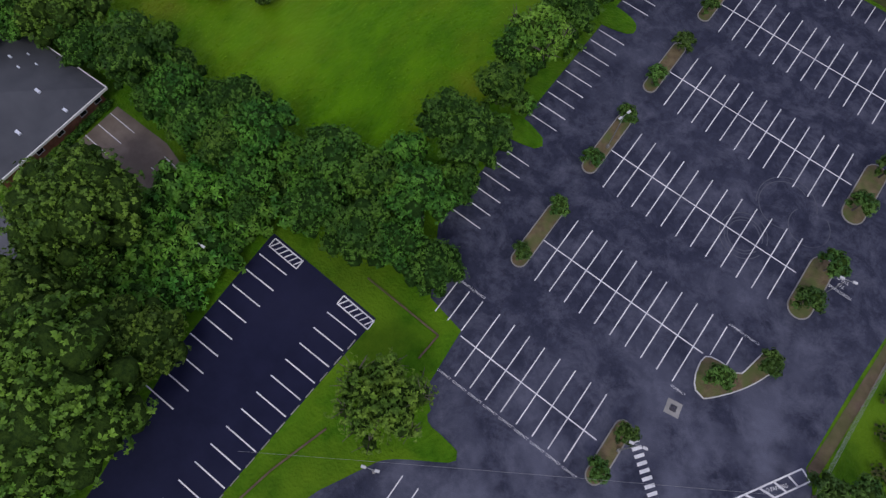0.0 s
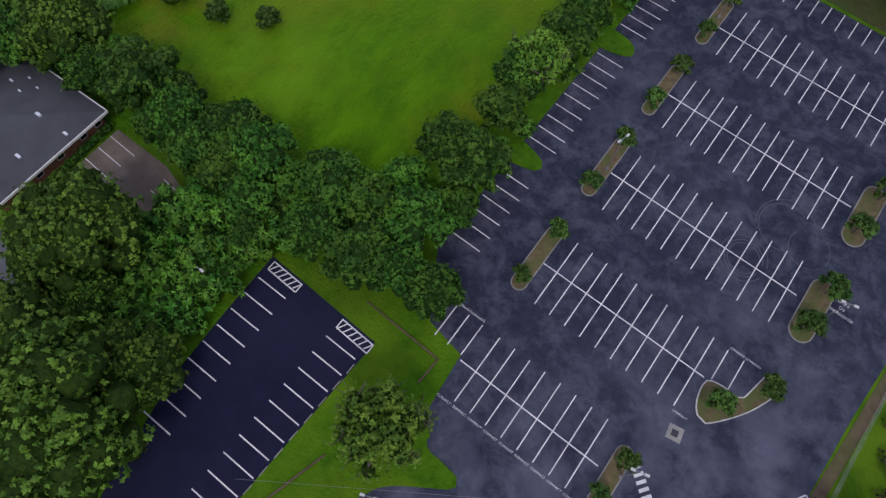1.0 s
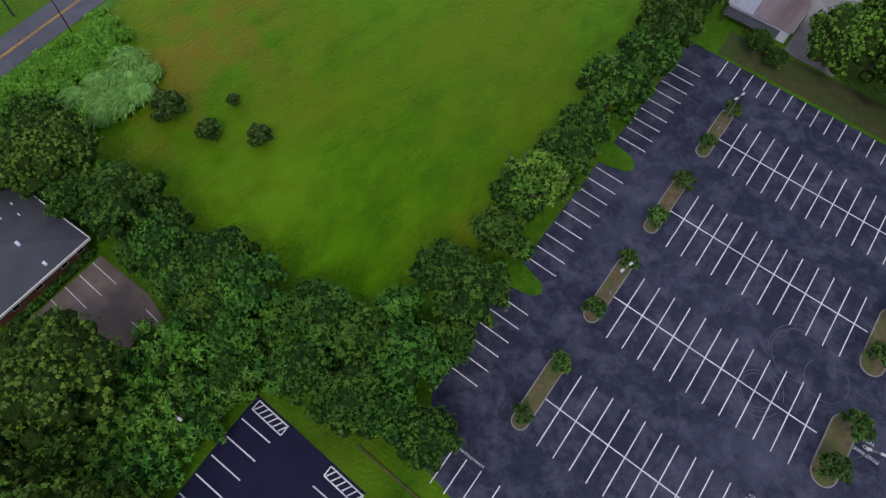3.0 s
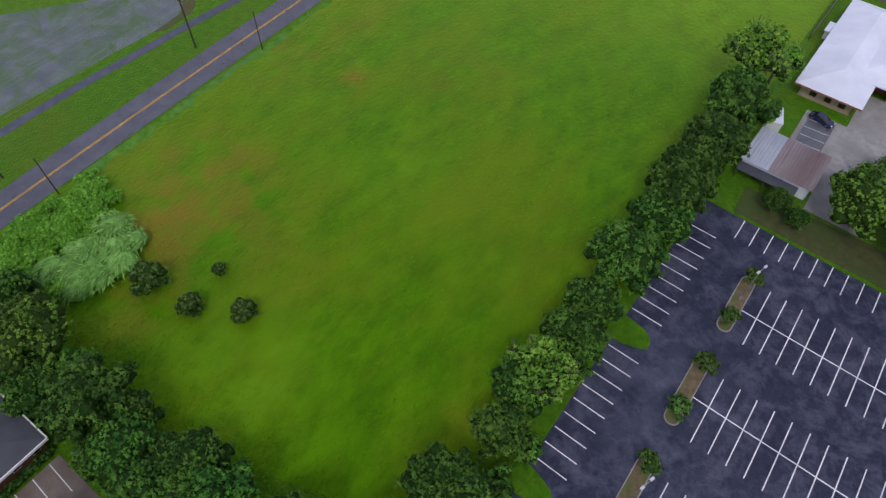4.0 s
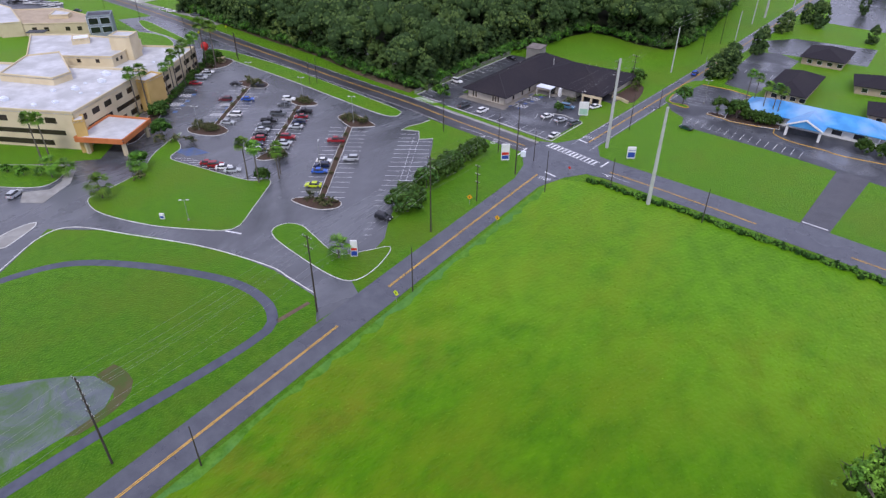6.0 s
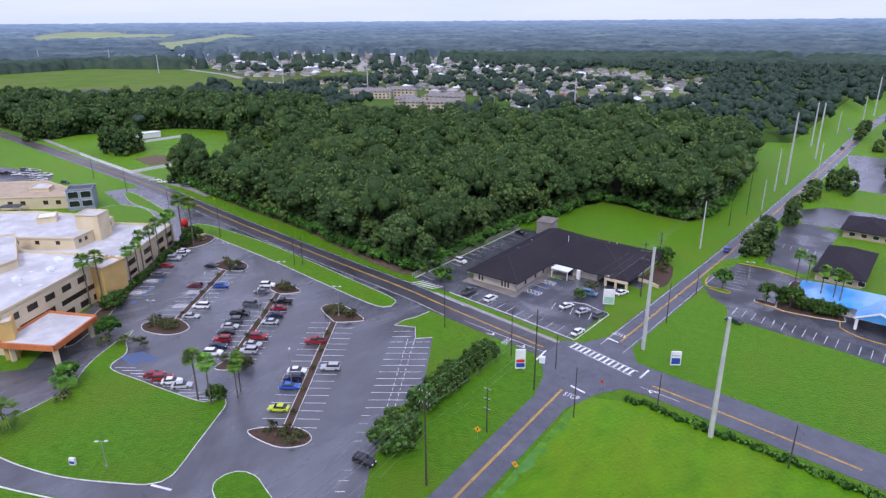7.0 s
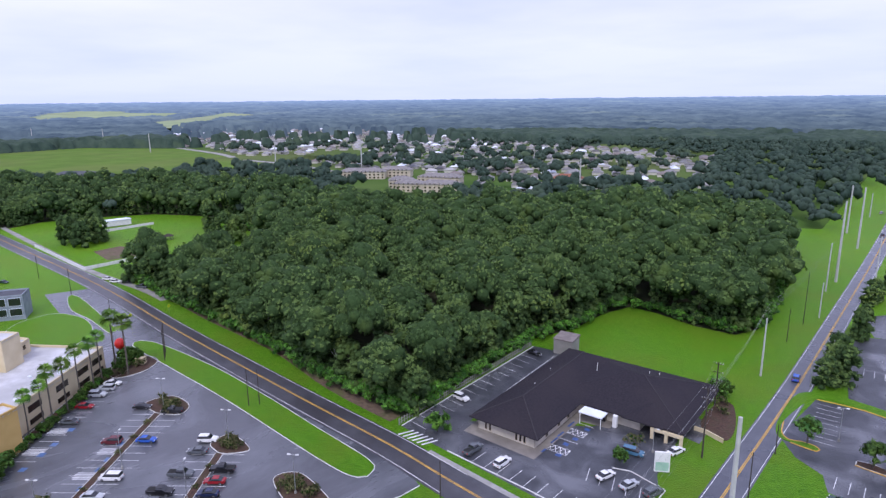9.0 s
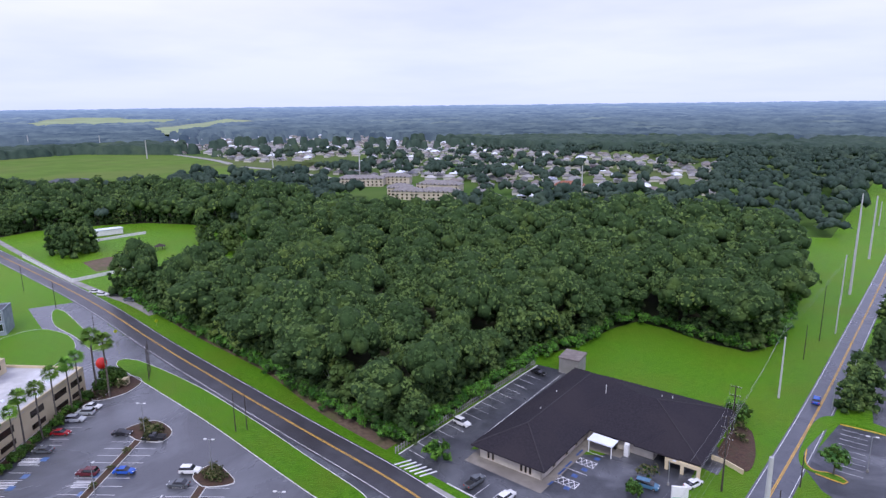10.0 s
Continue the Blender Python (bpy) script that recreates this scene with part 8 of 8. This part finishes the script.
for x, y, s, i in ((-246.8, 169, 1.3, 4), (-249, 172, 1.2, 4), (-228, 158, 1.5, 3), (-224, 161, 1.4, 3), (-219.6, 163.4, 1.5, 3), (-214, 142, 1.5, 3), (-210, 140, 1.4, 3), (-225.6, 172, 1.2, 3), (-227, 170.6, 1.0, 3), (-247, 210.4, 1.2, 3), (-244, 211.6, 1.0, 3), (-216, 209, 1.1, 3), (-213.6, 209.6, 1.0, 3), (-189.6, 208, 1.1, 3),
                   (-186, 208, 1.2, 3), (-193.6, 208.6, .9, 3), (-191, 172.6, 1.1, 3), (-189.6, 174.4, 1.0, 3), (-158.6, 162.4, .8, 3), (-162.6, 160.8, .7, 3), (-87.0, 290.6, 1.75, 4), (-82.4, 290.6, 1.1, 4), (-80, 290.8, 1.15, 4), (-77.6, 291.2, 1.1, 4), (-75.2, 291.8, 1.05, 4), (-47.8, 287, 1.2, 4), (-42.1, 286.5, 1.3, 4), (-93.1, 289, 1.9, 2), (-106.2, 291.4, 1.9, 2), 
                   (-179.5, 243.2, 1.5, 1), (-138.6, 266.2, 1.6, 3), (-138.8, 258.4, .8, 4), (-281, 219, 1.2, 4), (-284, 218, 1.3, 4), (-279, 213.4, 1.1, 4), (-276, 212, 1.2, 3), (-127, 299, 1.3, 3), (-125.6, 294, 1.2, 3), (-128.6, 303, 1.4, 4), (-240, 121, .9, 1), (-246, 119, .8, 1), (-251, 116, .9, 1), (-236, 124, .8, 1)):
    put(SHRUB[i], x, y, s)
for k in range(16):
    put(SHRUB[4 if k % 3 else 3], -254.5 - k * 1.45, 176.5 + k * 2.05, random.uniform(.4, .65))
for a, b in (((-160.4, 164.1), (-187.4, 202.9)), ((-193.4, 173.5), (-215.2, 205.6)), ((-224.6, 176.8), (-245.1, 206.7))):
    for k in range(5):
        x, y = along(a, b, (k + 0.6) / 5.4)
        put(SHRUB[3], x, y, random.uniform(.5, .8))

# planting along the hospital front and on the end islands
pr = random.Random(17)
for k in range(46):
    x, y = along((-250, 171.6), (-278, 210), k / 45)
    put(SHRUB[(4, 3, 1, 3)[k % 4]], x + pr.uniform(-1.6, 0.4), y + pr.uniform(-1.0, 1.0), pr.uniform(.4, .75))
for cx, cy, n in ((-224.4, 173.2, 8), (-246, 210.2, 6), (-215.8, 208.8, 6), (-188.8, 207.2, 7), (-190.8, 172.8, 5), (-158.8, 162, 5), (-281, 217, 8)):
    for k in range(n):
        put(SHRUB[3], cx + pr.uniform(-4, 4), cy + pr.uniform(-1.8, 1.8), pr.uniform(0.8, 1.35), pr.uniform(0.9, 1.7))
plant(4, -129.6, 303.5, .5); plant(2, -230.2, 160.4, .62); plant(0, -216.4, 144.4, .5)
put(P3, -214.5, 142.4, 1.0)

# hedge bank along the side road
hbr = np.random.default_rng(8)
hb = empty("wild_hedge", 0, 0, label="low wild green hedge between field and road", category="hedge")
HB = np.array([(-106.3 + t * 87, 218.0 - 3.4 * t + hbr.normal() * 0.5, 0.35, hbr.uniform(0.6, 1.1)) for t in np.linspace(0, 1, 110)])
v, f = leaves(HB, 5200, 0.24, hbr, 0.5); quick("foliage", v, f, M_LEAF2, hb)
v, f = cores(HB, 0.9); quick("inner_crown", v, f, M_SHADE, hb)

# ---- signs ----
def board(x, y, turn, w, h, z0, bands, label, name="sign_board"):
    """A slab sign on two short legs, with plain coloured panels."""
    ob = empty(name, x, y, 0, turn, label, "sign")
    bm = bmesh.new(); box(bm, -w / 2, -0.25, z0, w / 2, 0.25, z0 + h); part("slab", bm, M_WPAINT, ob)
    for s in (-1, 1):
        bm = bmesh.new(); box(bm, s * w * 0.35 - 0.12, -0.15, -0.1, s * w * 0.35 + 0.12, 0.15, z0); part("leg", bm, M_POLEG, ob)
    for lo, hi, m in bands:
        for s in (-1, 1):
            bm = bmesh.new(); box(bm, -w * 0.42, s * 0.26 - 0.012, z0 + h * lo, w * 0.42, s * 0.26 + 0.012, z0 + h * hi); part("panel", bm, m, ob)
    return ob


board(-102.8, 237.7, 35, 2.4, 3.6, 0.4, ((0.1, 0.55, M_BLUEP), (0.58, 0.66, M_WPAINT), (0.70, 0.74, M_BLUEP)), "white roadside sign with a blue lower panel")
board(-132.4, 213.4, 40, 2.4, 5.0, 0.4, ((0.08, 0.3, M_BLUEP), (0.34, 0.5, M_REDP)), "tall white sign with red and blue panels")
board(-133.9, 149.6, 40, 1.6, 4.2, 0.3, ((0.05, 0.35, M_BLUEP), (0.4, 0.55, M_REDP)), "white directory sign with red and blue panels")
board(-129.8, 259.5, 30, 3.2, 4.6, 0.3, ((0.06, 0.5, M_GREENP), (0.54, 0.9, M_WPAINT)), "large pale green and white bank sign")
board(-185.6, 131.6, 30, 1.2, 1.5, 0.2, ((0.2, 0.6, M_BLUEP),), "small white lawn sign")


def diamond(x, y, turn, m, label, z=2.3, s=0.55):
    ob = empty("warning_sign", x, y, 0, turn, label, "road sign")
    bm = bmesh.new(); tube(bm, (0, 0, -0.1), (0, 0, z + s), 0.04, n=6); part("post", bm, M_POLEG, ob)
    bm = bmesh.new(); box(bm, -s, -0.02, -s, s, 0.02, s, Matrix.Translation((0, -0.06, z)) @ Matrix.Rotation(radians(45), 4, "Y")); part("plate", bm, m, ob)
    bm = bmesh.new(); box(bm, -0.1, -0.1, z - 0.25, 0.1, -0.075, z + 0.3); part("mark", bm, M_TYRE, ob, "dark bar symbol")


diamond(-115.2, 143.2, 0, M_SIGNY, "fluorescent yellow roadside warning sign"); diamond(-126.0, 185.8, 20, M_SIGNO, "amber diamond warning sign"); diamond(-114.4, 181.6, 0, M_SIGNO, "amber diamond warning sign")
diamond(-318, 236, 100, M_SIGNY, "fluorescent yellow crossing sign"); diamond(-316, 250, 100, M_SIGNY, "fluorescent yellow crossing sign")
st = empty("stop_sign", -112.8, 217.2, 0, 0, "red eight-sided sign on a thin post", "road sign")
bm = bmesh.new(); tube(bm, (0, 0, -0.1), (0, 0, 2.2), 0.04, n=6); part("post", bm, M_POLEG, st)
bm = bmesh.new(); tube(bm, (0, -0.05, 2.3), (0, -0.02, 2.3), 0.4, n=8); part("plate", bm, M_REDP, st)
cabinet = empty("signal_cabinet", -129.6, 219.4, 0, 20, "grey metal roadside cabinet", "cabinet")
bm = bmesh.new(); box(bm, -0.7, -0.45, 0, 0.7, 0.45, 1.7); part("body", bm, M_METALW, cabinet)
bm = bmesh.new(); box(bm, -0.6, -0.475, 0.15, 0.6, -0.45, 1.55); part("door", bm, M_METALW, cabinet)
ub = empty("utility_box", -278.6, 219.6, 0, 30, "cream block utility box in a planting bed", "cabinet")
bm = bmesh.new(); box(bm, -1.2, -1, 0, 1.2, 1, 2.0); part("body", bm, M_CREAM, ub)
bm = bmesh.new(); box(bm, -1.3, -1.1, 2.0, 1.3, 1.1, 2.15); part("lid", bm, M_CREAM, ub)

# scrub on the rough bank behind the wire fence
for x, y, s, i in ((52.1, 43.9, 1.0, 3), (50.6, 48.9, .9, 3), (54, 38.3, 1.1, 3), (55.1, 42, 1.2, 1), (57, 46, 1.3, 3), (56.4, 51, 1.1, 1), (59, 40, 1.3, 3), (53.6, 53, .8, 3)):
    put(SHRUB[i], x, y, s)

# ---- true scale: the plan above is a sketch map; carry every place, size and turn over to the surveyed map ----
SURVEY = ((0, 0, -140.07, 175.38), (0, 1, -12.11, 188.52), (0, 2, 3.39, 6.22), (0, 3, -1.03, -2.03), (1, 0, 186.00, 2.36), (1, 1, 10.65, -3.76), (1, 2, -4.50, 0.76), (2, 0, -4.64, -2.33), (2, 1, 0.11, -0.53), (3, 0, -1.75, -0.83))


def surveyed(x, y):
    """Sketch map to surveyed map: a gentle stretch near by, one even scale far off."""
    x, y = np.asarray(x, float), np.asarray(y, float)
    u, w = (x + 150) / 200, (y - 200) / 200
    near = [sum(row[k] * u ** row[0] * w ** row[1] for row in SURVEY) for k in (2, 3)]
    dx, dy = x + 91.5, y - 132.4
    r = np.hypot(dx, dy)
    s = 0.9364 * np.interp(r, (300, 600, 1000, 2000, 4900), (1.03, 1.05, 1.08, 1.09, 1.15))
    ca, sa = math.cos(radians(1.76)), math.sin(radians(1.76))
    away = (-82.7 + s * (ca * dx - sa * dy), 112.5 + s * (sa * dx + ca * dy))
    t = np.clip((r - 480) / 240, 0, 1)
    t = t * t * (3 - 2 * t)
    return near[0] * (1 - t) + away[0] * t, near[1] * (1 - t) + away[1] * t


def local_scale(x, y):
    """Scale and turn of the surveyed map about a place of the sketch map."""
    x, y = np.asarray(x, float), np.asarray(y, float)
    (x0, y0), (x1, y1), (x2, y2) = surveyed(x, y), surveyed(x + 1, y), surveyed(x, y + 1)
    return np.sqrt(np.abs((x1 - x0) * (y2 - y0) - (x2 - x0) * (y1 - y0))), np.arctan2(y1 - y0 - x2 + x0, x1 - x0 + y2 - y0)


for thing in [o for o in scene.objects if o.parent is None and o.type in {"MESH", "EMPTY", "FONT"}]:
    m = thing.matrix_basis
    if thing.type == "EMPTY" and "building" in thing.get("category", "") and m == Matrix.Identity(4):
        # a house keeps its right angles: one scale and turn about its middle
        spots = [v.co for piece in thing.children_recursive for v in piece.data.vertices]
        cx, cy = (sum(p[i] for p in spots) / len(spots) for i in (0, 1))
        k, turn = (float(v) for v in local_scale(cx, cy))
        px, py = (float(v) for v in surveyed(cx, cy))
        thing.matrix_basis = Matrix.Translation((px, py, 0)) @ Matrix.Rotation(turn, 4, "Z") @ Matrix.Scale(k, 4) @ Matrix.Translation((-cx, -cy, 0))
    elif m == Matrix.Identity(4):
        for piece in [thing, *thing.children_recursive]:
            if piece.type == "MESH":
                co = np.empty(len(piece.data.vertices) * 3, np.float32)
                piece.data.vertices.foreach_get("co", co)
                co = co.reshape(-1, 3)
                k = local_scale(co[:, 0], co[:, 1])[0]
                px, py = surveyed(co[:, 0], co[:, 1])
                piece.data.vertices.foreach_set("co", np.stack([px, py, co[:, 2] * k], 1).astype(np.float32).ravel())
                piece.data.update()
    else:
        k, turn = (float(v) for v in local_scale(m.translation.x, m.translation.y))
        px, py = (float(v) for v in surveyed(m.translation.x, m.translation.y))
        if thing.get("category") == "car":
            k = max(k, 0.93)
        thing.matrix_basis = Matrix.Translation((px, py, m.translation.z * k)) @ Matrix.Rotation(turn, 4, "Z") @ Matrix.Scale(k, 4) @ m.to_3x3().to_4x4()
